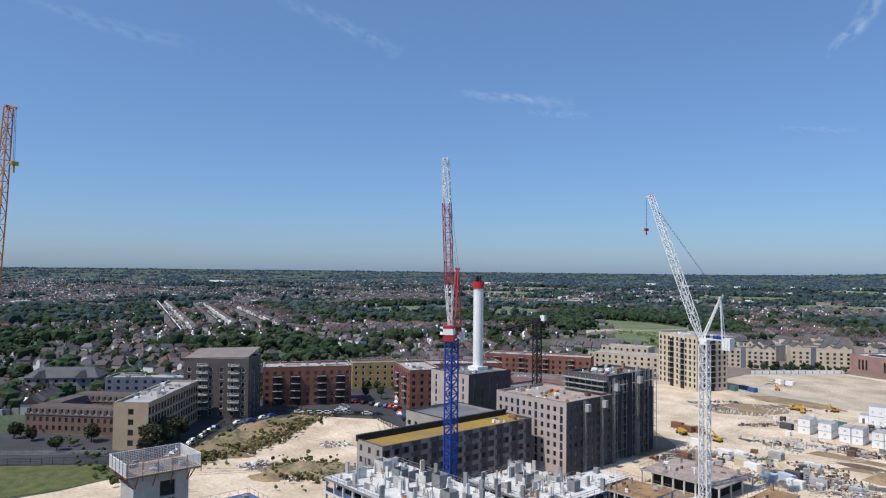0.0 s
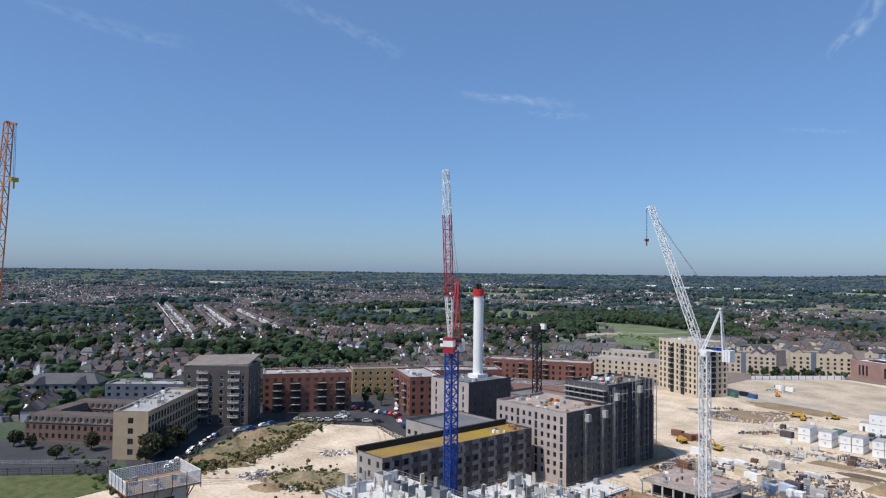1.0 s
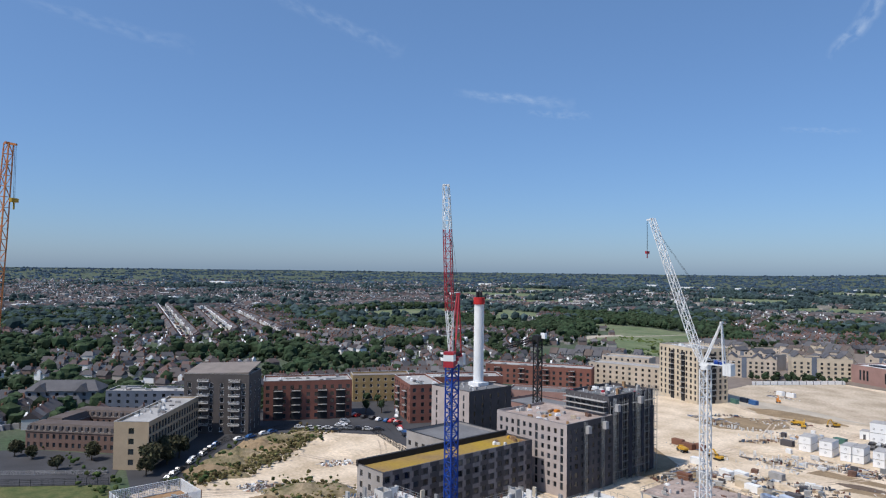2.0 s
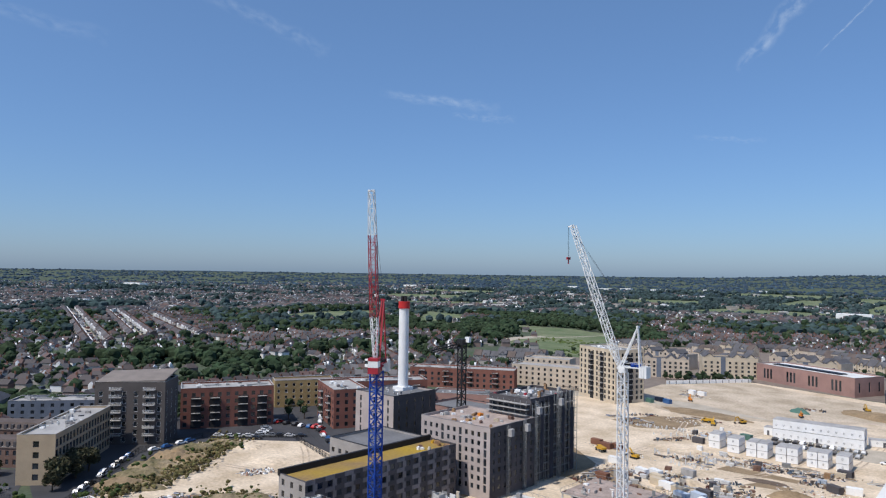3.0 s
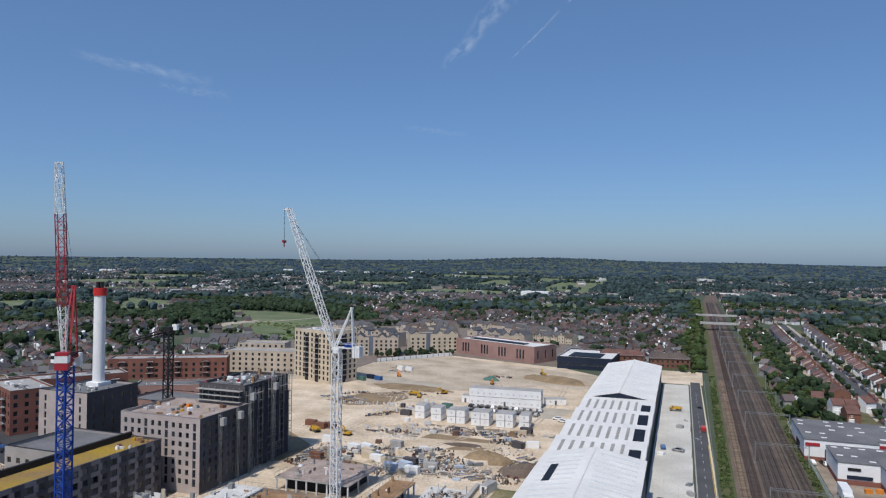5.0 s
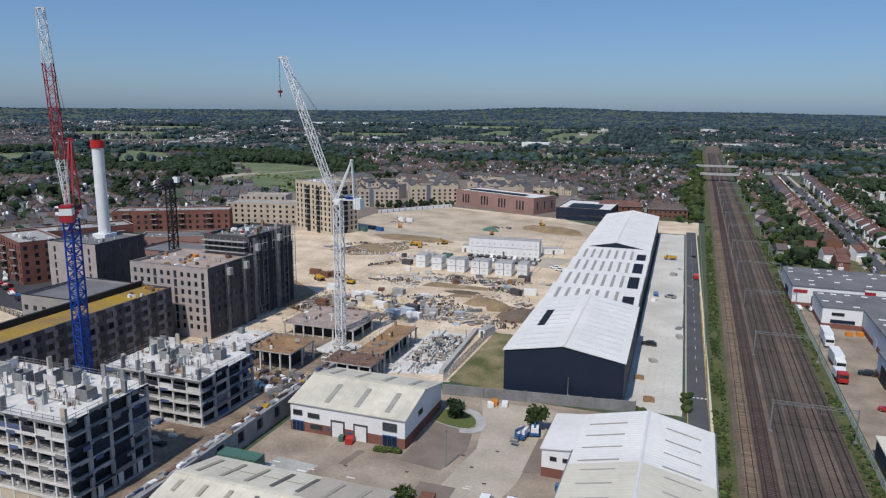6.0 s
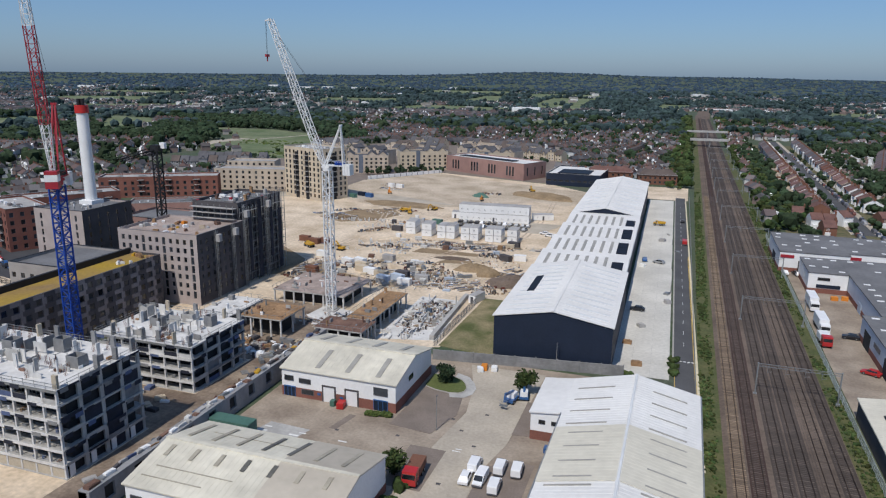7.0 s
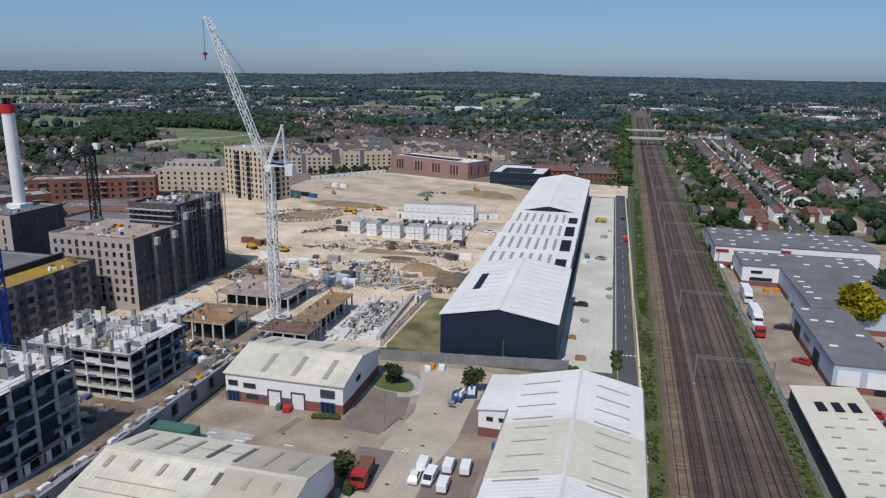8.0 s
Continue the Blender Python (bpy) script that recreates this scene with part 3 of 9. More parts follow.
for y in rows:
    z = relief(22, y) + 0.9 if y > 1300 else 0.2
    s.v += [(11.5 + (y - 1240) * 0.022, y, z), (33.5 + (y - 1240) * 0.022, y, z)]
for k in range(len(rows) - 1):
    s.f.append((2 * k, 2 * k + 1, 2 * k + 3, 2 * k + 2))
s.s = [0] * len(s.f)
setting("ground_trackbed", s, "ballast", "distant brown trackbed of the railway")
patch("ground_verge", rect(7.4, 40, 12.2, 1250), 0.07, "verge", "weedy railway verge")
patch("ground_verge.001", rect(33.6, 40, 37.8, 700), 0.07, "verge", "weedy railway verge")
patch("pavement_forecourt", [(38, 60), (110, 60), (110, 330), (38, 330)], 0.05, "tarmac", "dusty tarmac forecourt of the industrial units")
patch("lawn", [(-55.6, 161), (-39.6, 158), (-41.2, 203), (-54.8, 203)], 0.12, "lawn_dry", "patchy green lawn beside the navy shed")
ring = [(-50.6, 137.2), (-47.5, 135.9), (-44.2, 135.4), (-42.2, 135.8), (-41.2, 137), (-41.2, 138.8), (-42, 140.8), (-43.4, 142.6), (-45.4, 143.7), (-50.6, 144)]
patch("lawn.001", ring, 0.2, "grass", "mown lawn island in the estate")
s = Solid()
for p, q in zip(ring, ring[1:]):
    s.beam((*p, 0.16), (*q, 0.16), 0.22)
setting("kerb_island", s, "kerb", "pale kerb round the lawn island")
patch("pavement_ring", [(-43.5, 133.6), (-40.6, 134.2), (-39.2, 136.4), (-39.2, 139.4), (-40.4, 142.2), (-42.4, 144.8), (-45.5, 146.2), (-45.5, 143.8), (-43.4, 142.6), (-42, 140.8), (-41.2, 138.8), (-41.2, 137), (-42.2, 135.8), (-44.2, 135.4)], 0.13, "concrete", "pale footway curving round the lawn island")
patch("ground_scrub", [(-250, 28), (-214, 28), (-211, 50), (-213, 66), (-229, 68), (-247, 43)], 0.12, "rough_grass", "rough green grass beside the palisade fence")
patch("pavement_offices", [(-300, 40), (-250, 40), (-229, 68), (-250, 78), (-262, 82), (-292, 58)], 0.1, "asphalt", "worn asphalt car park before the offices")
MEADOW = [(-560, 752), (-477, 756), (-404, 722), (-352, 636), (-288, 500), (-330, 505), (-361, 531), (-425, 556), (-450, 575), (-440, 632)]
PASTURES = [[(-905, 600), (-940, 722), (-925, 840), (-786, 706), (-812, 625), (-806, 546)], [(-845, 885), (-747, 866), (-650, 750), (-690, 700)]]
patch("ground_field", MEADOW, 0.14, "meadow", "open meadow with pale grass and rough tussocks")
for p in PASTURES:
    patch("ground_field", p, 0.1, "meadow", "open pasture with pale mown grass")
patch("road_track", [(-470, 548), (-440, 588), (-417, 640), (-396, 703), (-399, 705), (-421, 641), (-445, 590), (-476, 550)], 0.24, "concrete_road", "pale gravel track across the meadow")
patch("road_lane.001", [(-462, 548), (-440, 540), (-425, 556), (-438, 600), (-432, 640), (-446, 640), (-456, 590)], 0.2, "concrete_road", "pale track along the edge of the meadow")
FIELDS = ((-786, 1650, 200, 160, 0.3), (-505, 1880, 100, 330, 0.1), (-285, 1790, 130, 420, 0.05), (-1300, 1350, 260, 240, 0.5), (-450, 1390, 230, 150, -0.2), (-350, 2130, 220, 300, 0.1), (-255, 1520, 110, 190, 0.2), (-30, 1660, 70, 200, 0.0), (-1050, 1150, 260, 110, 0.7), (-1500, 1700, 300, 200, 0.4), (-700, 2300, 300, 220, 0.1), (-1350, 800, 180, 90, 1.0), (300, 1500, 150, 110, 0.2), (-190, 1050, 60, 80, 0.1))
for x, y, w, d, q in FIELDS:
    s = Solid()
    c, n = math.cos(q), math.sin(q)
    for j in range(5):
        for i in range(5):
            u, v = w * (i / 4 - 0.5), d * (j / 4 - 0.5)
            px, py = x + u * c - v * n, y + u * n + v * c
            s.v.append((px, py, relief(px, py) + 0.8))
    s.f = [(5 * j + i, 5 * j + i + 1, 5 * j + i + 6, 5 * j + i + 5) for j in range(4) for i in range(4)]
    s.s = [0] * 16
    setting("ground_field", s, "meadow", "distant pale green field between hedges")
patch("pavement_street", [(-330, 95), (-300, 62), (-262, 82), (-214, 70), (-200, 165), (-200, 245), (-330, 250)], 0.02, "asphalt", "dark asphalt streets and courts between the flats")
patch("ground_site.001", [(-160, 163), (-133, 163), (-127, 204), (-129, 226), (-221, 301), (-231, 352), (-252, 342), (-216, 212), (-182, 208)], 0.04, "sand_dark", "churned brown earth round the new blocks")
patch("ground_site.002", [(-214, 372), (-196, 384), (-197, 418), (-163, 468), (-120, 446), (-98, 440), (-70, 428), (-40, 420), (-34, 392), (-58, 372), (-76, 378), (-96, 352), (-118, 346), (-134, 330), (-158, 340), (-180, 352)], 0.07, "sand_worn", "compacted darker sand with wheel marks")
patch("ground_site.003", [(-128, 50), (-94.3, 50), (-94.3, 100), (-128, 100)], 0.03, "sand", "sandy ground beside the frame")
patch("pavement_flats", [(-186, 373), (-197, 421), (-161, 471), (-96, 452), (-80, 449), (-85, 500), (-110, 650), (-270, 670), (-345, 590), (-330, 480), (-275, 400), (-232, 353)], 0.03, "paving", "paved streets and courts between the new flats")
patch("ground_end", [(-28, 414), (4, 414), (4, 462), (-30, 462)], 0.05, "sand", "dry sandy ground beyond the long shed")
patch("road_lane", [(-196, 160), (-206, 166), (-232, 178), (-262, 192), (-262, 200), (-228, 186), (-200, 174)], 0.12, "asphalt", "asphalt street with parked cars")
patch("road_curve", [(-214, 84), (-222, 80), (-262, 118), (-268, 142), (-250, 170), (-236, 176), (-232, 170), (-252, 154), (-258, 140), (-250, 118)], 0.11, "asphalt", "curving asphalt street beside the plot")
patch("road_site", [(-232, 352), (-186, 372), (-150, 368), (-110, 352), (-150, 352), (-190, 352), (-226, 338)], 0.12, "concrete_road", "pale haul road across the site")
patch("pavement_carpark", [(-100, 300), (-58, 300), (-50, 322), (-100, 322)], 0.13, "concrete_road", "dusty car park before the site offices")

s = Solid()
for x, y, w, d in ((-74.5, 107.2, 2.2, 0.5), (-73.8, 108.9, 1.6, 0.4), (-67.5, 107.4, 2.0, 0.5), (-66.0, 108.6, 1.5, 0.4), (-57.5, 108.4, 1.8, 0.4), (-36.0, 112.4, 1.6, 0.25), (-35.6, 113.2, 1.2, 0.25)):
    s.box(x, y, 0.085, x + w, y + d, 0.095)
setting("marking_apron", s, "line_white", "worn patches of white paint on the apron")
s = Solid()
for x, y in ((-60, 112), (-48, 114), (-37, 120), (-34, 128), (-33, 115), (-40, 124), (-35.2, 101), (-52, 120.5)):
    s.box(x, y, 0.09, x + 0.75, y + 0.6, 0.1)
setting("trim_manholes", s, "charcoal", "dark manhole covers in the estate road")
for pts, lab, m_ in (([(-75, 106), (-66, 105.6), (-64.5, 110.5), (-73.5, 111)], "grey concrete repair in the apron", "concrete"), ([(-61.5, 112.5), (-60.0, 112.4), (-58.6, 119.0), (-60.2, 119.1)], "strip of darker tarmac in the apron", "paving"), ([(-44, 98), (-37, 98), (-37, 112), (-44, 112)], "oil-stained tarmac beside the parked lorry", "paving"), ([(-29, 99), (-20.5, 99), (-20.5, 112.5), (-26, 112.5), (-29, 108)], "brown block-paved van bay", "paving")):
    patch("pavement_repair", pts, 0.082, m_, lab)

# ---- railway ----
TRACKS = (13.9, 17.1, 21.2, 24.8, 28.6, 31.8)
s = Solid()
s.prism([(11.4, 0), (12.6, 0.32), (32.8, 0.32), (34.0, 0)], "y", 30, 1500)
ballast = setting("railway_bed", s, "ballast", "broad bed of brown ballast", category="railway")
for i, x in enumerate(TRACKS):
    root = thing("railway_track", pose(x, 0, 0.3), "rusty rails on weathered sleepers in brown ballast", "railway track", "tracks side by side")
    r = Solid()
    for dx in (-0.75, 0.75):
        r.box(dx - 0.035, 40, 0.16, dx + 0.035, 1500, 0.3)
        r.box(dx - 0.07, 40, 0.1, dx + 0.07, 1500, 0.16)
    part("rail", r, "rail", root)
    q = Solid()
    for j in range(520):
        y = 90 + j * 0.66
        q.box(-1.25, y, -0.1, 1.25, y + 0.26, 0.12 if i in (0, 5) else 0.068)
    tagged(part("sleepers", q, "sleeper_pale" if i == 0 else "sleeper", root, "worn grey-brown sleepers", clean=False), kind="stuff")
    b = Solid()
    b.prism([(-1.7, 0), (-1.35, 0.06), (1.35, 0.06), (1.7, 0)], "y", 30, 1500)
    part("ballast", b, ("ballast", "ballast_rust", "ballast_grey", "ballast_grey", "ballast", "ballast_grey")[i], root)


def gantry(y, x0=19.2, x1=35.5):
    root = thing("catenary_gantry", pose(x0, y, 0.2), "slim grey steel overhead line gantry", "gantry", "gantries over the tracks")
    w = x1 - x0
    for x in (0, w):
        s = Solid()
        s.beam((x, 0, 0), (x, 0, 7.4), 0.28)
        s.box(x - 0.4, -0.4, -0.2, x + 0.4, 0.4, 0.3)
        part("mast", s, "galv", root)
    s = Solid()
    for z in (6.6, 7.2):
        s.beam((0, 0, z), (w, 0, z), 0.1)
    for k in range(10):
        s.beam((w * k / 10, 0, 6.6 if k % 2 else 7.2), (w * (k + 1) / 10, 0, 7.2 if k % 2 else 6.6), 0.07)
    part("boom", s, "galv", root)
    for x in TRACKS[2:]:
        s = Solid()
        s.beam((x - x0, 0, 6.6), (x - x0, 0, 5.2), 0.08)
        s.beam((x - x0, 0, 5.4), (x - x0 + 0.9, 0, 5.6), 0.06)
        part("registration_arm", s, "galv", root)


for j in range(11):
    gantry(158 + 51.5 * j)
s = Solid()
for x in TRACKS[2:]:
    s.beam((x, 60, 5.3), (x, 730, 5.3), 0.025)
    s.beam((x, 60, 6.4), (x, 730, 6.4), 0.025)
wires = new("overhead_wires", s.mesh("overhead_wires", "black_steel"))
tagged(wires, "thin dark overhead contact wires above the tracks", "wires", kind="stuff")


def road_bridge(y, x0, x1, depth, z):
    root = thing("road_bridge", pose(0, y, 0), "pale concrete road bridge over the railway", "bridge")
    s = Solid()
    s.box(x0, 0, z, x1, depth, z + 1.1)
    part("deck", s, "concrete", root)
    for d in (0, depth - 0.3):
        s = Solid()
        s.box(x0, d, z + 1.1, x1, d + 0.3, z + 1.9)
        part("parapet", s, "concrete", root)
    for x in (x0, 22, x1 - 2):
        s = Solid()
        s.box(x, 1, 0, x + 1.2, depth - 1, z)
        part("pier", s, "concrete_dark", root)


road_bridge(752, 4, 41, 9, 6.0)
road_bridge(860, 0, 44, 7, 6.5)

# palisade fences of the railway
def fence(name, a, b, h, step, material, label, category="fence"):
    a, b = Vector((*a, 0)), Vector((*b, 0))
    d = b - a
    root = thing(name, Matrix.Translation(a), label, category)
    n = max(2, int(d.length / step))
    for k in range(n + 1):
        p = d * (k / n)
        s = Solid()
        s.beam(p, p + Vector((0, 0, h)), 0.12)
        part("post", s, material, root, clean=False)
    s = Solid()
    for z in (0.25, 0.55, 0.8, 0.97):
        s.beam(Vector((0, 0, h * z)), d + Vector((0, 0, h * z)), 0.07)
    part("rail", s, material, root, clean=False)
    s = Solid()
    m = int(d.length / 0.45)
    for k in range(m):
        p = d * (k / m)
        s.beam(p + Vector((0, 0, 0.05)), p + Vector((0, 0, h * 0.98)), 0.06, 0.02)
    tagged(part("pales", s, material, root, clean=False), kind="stuff")


fence("palisade_fence", (36.6, 60), (36.6, 330), 2.0, 3.0, "fence_pale", "pale grey-green palisade fence along the railway")
fence("palisade_fence", (7.3, 100), (4.6, 420), 1.8, 3.5, "galv", "grey galvanised palisade fence beside the access road")
fence("palisade_fence", (-258, 26), (-229.6, 68), 2.4, 3.0, "black_steel", "dark palisade fence beside the grass")

# ---- navy sheds beside the railway ----
def seamed(s, x0, z0, x1, z1, y0, y1, step, thick=0.23, w=0.06, up=0.03, slot=0):
    """A sloping roof sheet from (x0, z0) to (x1, z1), with standing seams across y; one closed shell."""
    n = max(2, int((y1 - y0) / step))
    prof = [(y0, 0)]
    for k in range(1, n):
        y = y0 + (y1 - y0) * k / n
        prof += [(y - w, 0), (y - w * 0.6, up), (y + w * 0.6, up), (y + w, 0)]
    prof.append((y1, 0))
    k0 = len(s.v)
    for y, d in prof:
        s.v += [(x0, y, z0), (x1, y, z1), (x1, y, z1 + thick + d), (x0, y, z0 + thick + d)]
    m = len(prof)
    for k in range(m - 1):
        a, b = k0 + 4 * k, k0 + 4 * k + 4
        for i in range(4):
            j = (i + 1) % 4
            s.f.append((a + i, a + j, b + j, b + i))
            s.s.append(slot)
    s.f += [(k0, k0 + 3, k0 + 2, k0 + 1), tuple(k0 + 4 * (m - 1) + i for i in range(4))]
    s.s += [slot, slot]


def gable_shed(name, m, w, d, eave, ridge, wall, roof, label, lights=(), over=0.35, axis="y", ribstep=1.2, light_mat="skylight", base_wall=None, base_h=0):
    """A shed w wide in x, d deep in y; ridge along y. lights: (side, across from, across to, along from, along to)."""
    root = thing(name, m, label, "warehouse")
    s = Solid()
    s.prism([(0, 0), (w, 0), (w, eave), (w / 2, ridge), (0, eave)], "y", 0, d)
    part("wall", s, wall, root)
    k = (ridge - eave) / (w / 2)
    for side in (0, 1):
        s = Solid()
        x0, z0 = (-over, eave - k * over) if side == 0 else (w + over, eave - k * over)
        x1, z1 = w / 2, ridge
        seamed(s, x0, z0 + 0.02, x1, z1 + 0.02, -over, d + over, ribstep)
        sl = part("roof", s, roof, root)
        for (sd, a, b, p, q) in lights:
            if sd != side:
                continue
            t = Solid()
            xa, xb = x0 + (x1 - x0) * a, x0 + (x1 - x0) * b
            za, zb = z0 + (z1 - z0) * a + 0.26, z0 + (z1 - z0) * b + 0.26
            t.hull8([(xa, p, za), (xb, p, zb), (xb, q, zb), (xa, q, za), (xa, p, za + 0.12), (xb, p, zb + 0.12), (xb, q, zb + 0.12), (xa, q, za + 0.12)])
            part("rooflight", t, light_mat if isinstance(light_mat, str) else light_mat[side], sl)
    s = Solid()
    s.box(w / 2 - 0.35, -over, ridge + 0.1, w / 2 + 0.35, d + over, ridge + 0.36)
    part("ridge_cap", s, roof, root)
    if base_wall:
        s = Solid()
        s.box(-0.06, -0.06, 0, w + 0.06, d + 0.06, base_h)
        part("plinth", s, base_wall, root)
    return root


shed_a = gable_shed("warehouse", lean @ pose(-27.9, -1.4, 0), 28.3, 49.8, 11.1, 13.6, "navy", "roof_white", "navy clad warehouse with a white profiled gable roof", [(0, 0.18, 0.85, 2.5 + 4.2 * k, 3.3 + 4.2 * k) for k in range(11)] + [(1, 0.12, 0.85, 2.5 + 4.2 * k, 3.3 + 4.2 * k) for k in range(11)], light_mat="roof_faint")
s = Solid()
s.hull8([(4.2, 19, 12.1), (6.2, 19, 12.45), (6.2, 34, 12.45), (4.2, 34, 12.1), (4.2, 19, 12.25), (6.2, 19, 12.6), (6.2, 34, 12.6), (4.2, 34, 12.25)])
part("solar_panel", s, "solar", shed_a, "dark strip of solar panels")
gable_shed("warehouse", lean @ pose(-28.8, 143, 0), 28.3, 104, 10.2, 12.9, "navy", "roof_white", "long navy clad warehouse with a white profiled roof", [(0, 0.2, 0.8, 6 + 9 * k, 7.2 + 9 * k) for k in range(10)] + [(1, 0.2, 0.8, 6 + 9 * k, 7.2 + 9 * k) for k in range(10)], light_mat="roof_faint")
root = thing("warehouse", lean @ pose(-28.5, 49, 0), "navy warehouse under four stepped white roofs with rooflights", "warehouse")
s = Solid()
s.box(0, 0, 0, 28, 93.5, 8.6)
part("wall", s, "navy", root)
for k in range(4):
    y0, y1, xl = k * 23.4, (k + 1) * 23.4 - 0.2, -0.4
    s = Solid()
    s.prism([(y0, 8.2), (y1, 8.2), (y1, 10.8), (y0, 9.1)], "x", xl, 28.4)
    rf = part("roof", s, "roof_white", root)
    for i in range(7):
        x = 2.2 + i * 3.1
        t = Solid()
        a, b = y0 + 5.5, y0 + 18.5
        za, zb = 9.1 + 1.7 * 5.5 / 23.2, 9.1 + 1.7 * 18.5 / 23.2
        t.hull8([(x, a, za), (x + 1.0, a, za), (x + 1.0, b, zb), (x, b, zb), (x, a, za + 0.16), (x + 1.0, a, za + 0.16), (x + 1.0, b, zb + 0.16), (x, b, zb + 0.16)])
        part("rooflight", t, "skylight", rf)
    for (a, b, xa, xb) in ((5, 12, 23.4, 26.9), (12.2, 17.5, 23.4, 26.9)) if k in (1, 2) else ((5, 14, 23.4, 26.9),):
        t = Solid()
        za, zb = 9.1 + 1.7 * a / 23.2, 9.1 + 1.7 * b / 23.2
        t.hull8([(xa, y0 + a, za + .1), (xb, y0 + a, za + .1), (xb, y0 + b, zb + .1), (xa, y0 + b, zb + .1), (xa, y0 + a, za + 0.28), (xb, y0 + a, za + 0.28), (xb, y0 + b, zb + 0.28), (xa, y0 + b, zb + 0.28)])
        part("solar_panel", t, "solar", rf, "black solar panels")

# estate wall behind the units
wall_estate = tagged(new("wall_estate"), "weathered grey concrete panel wall", "wall", kind="structure")
for k in range(9):
    x, y = -54 + k * 5, 152 + 0.65 * k
    s = Solid()
    s.hull8([(x, y, 0), (x + 4.7, y + 0.61, 0), (x + 4.7, y + 0.9, 0), (x, y + 0.29, 0), (x, y, 2.6), (x + 4.7, y + 0.61, 2.6), (x + 4.7, y + 0.9, 2.6), (x, y + 0.29, 2.6)])
    for q in (0.85, 1.7):
        s.hull8([(x, y - 0.03, q), (x + 4.7, y + 0.58, q), (x + 4.7, y + 0.62, q), (x, y + 0.01, q), (x, y - 0.03, q + 0.06), (x + 4.7, y + 0.58, q + 0.06), (x + 4.7, y + 0.62, q + 0.06), (x, y + 0.01, q + 0.06)])
    part("panel", s, "concrete_dark", wall_estate)
    s = Solid()
    s.box(x + 4.7, y + 0.5, 0, x + 5, y + 1.0, 2.75)
    part("post", s, "concrete_dark", wall_estate)

# ---- trading estate units ----
def swap(x, y, z=0):
    """Pose that turns a shed's ridge to run along x."""
    return pose(x, y, z, 0, 0, 90)


unit_e = gable_shed("industrial_unit", swap(-51.5, 122.6), 21.4, 26.5, 6.2, 8.6, "white", "roof_beige", "white clad industrial unit with a weathered beige roof", [(0, 0.15, 0.75, 4 + 7 * k, 5.1 + 7 * k) for k in range(3)] + [(1, 0.2, 0.8, 3.5 + 6.5 * k, 4.6 + 6.5 * k) for k in range(4)], base_wall="red_brick", base_h=2.2, ribstep=1.0)
unit_f = gable_shed("industrial_unit", swap(-42.4, 75.6), 20.8, 34.4, 6.4, 8.7, "white", "roof_beige", "white clad industrial unit with a beige ribbed roof", base_wall="red_brick", base_h=1.6, ribstep=1.0)
for k in range(7):
    y, m_ = 3.2 + 4.75 * k, "rooflight_dark" if k in (2, 3) else "rooflight_tan"
    s = Solid()
    p = [(20.8 - 10.4 * q, 6.4 + 2.3 * q + 0.36) for q in (0.14, 0.8)]
    s.hull8([(p[0][0], y, p[0][1]), (p[1][0], y, p[1][1]), (p[1][0], y + 0.75, p[1][1]), (p[0][0], y + 0.75, p[0][1]), (p[0][0], y, p[0][1] + 0.06), (p[1][0], y, p[1][1] + 0.06), (p[1][0], y + 0.75, p[1][1] + 0.06), (p[0][0], y + 0.75, p[0][1] + 0.06)])
    part("rooflight", s, m_, unit_f, "long grimy rooflight" if k in (2, 3) else "long faded rooflight")
    s = Solid()
    p = [(10.4 * q, 6.4 + 2.3 * q + 0.36) for q in (0.62, 0.86)]
    s.hull8([(p[0][0], y, p[0][1]), (p[1][0], y, p[1][1]), (p[1][0], y + 0.75, p[1][1]), (p[0][0], y + 0.75, p[0][1]), (p[0][0], y, p[0][1] + 0.06), (p[1][0], y, p[1][1] + 0.06), (p[1][0], y + 0.75, p[1][1] + 0.06), (p[0][0], y + 0.75, p[0][1] + 0.06)])
    part("rooflight", s, m_, unit_f)
for k, (q, y0, y1) in enumerate(((0.42, 18, 32), (0.2, 22, 33), (1.45, 12, 30))):
    s = Solid()
    x = 10.4 * q if q < 1 else 20.8 - 10.4 * (q - 1)
    z = 6.4 + 2.3 * (q if q < 1 else q - 1) + 0.27
    s.box(x - 0.09, y0, z - 0.05, x + 0.09, y1, z + 0.05)
    part("lap_joint", s, "rooflight_tan", unit_f, "dark lap joint between roof sheets")
unit_g = gable_shed("industrial_unit", pose(-17.2, 62, 0), 24, 76, 6.3, 9.0, "white", "roof_white", "white industrial unit with a white and cream gable roof", [(0, 0.12, 0.7, 3 + 5.2 * k, 3.35 + 5.2 * k) for k in range(14)] + [(1, 0.2, 0.72, 3 + 5.2 * k, 3.35 + 5.2 * k) for k in range(14)], base_wall="red_brick", base_h=2.0, ribstep=1.0, light_mat="skylight")
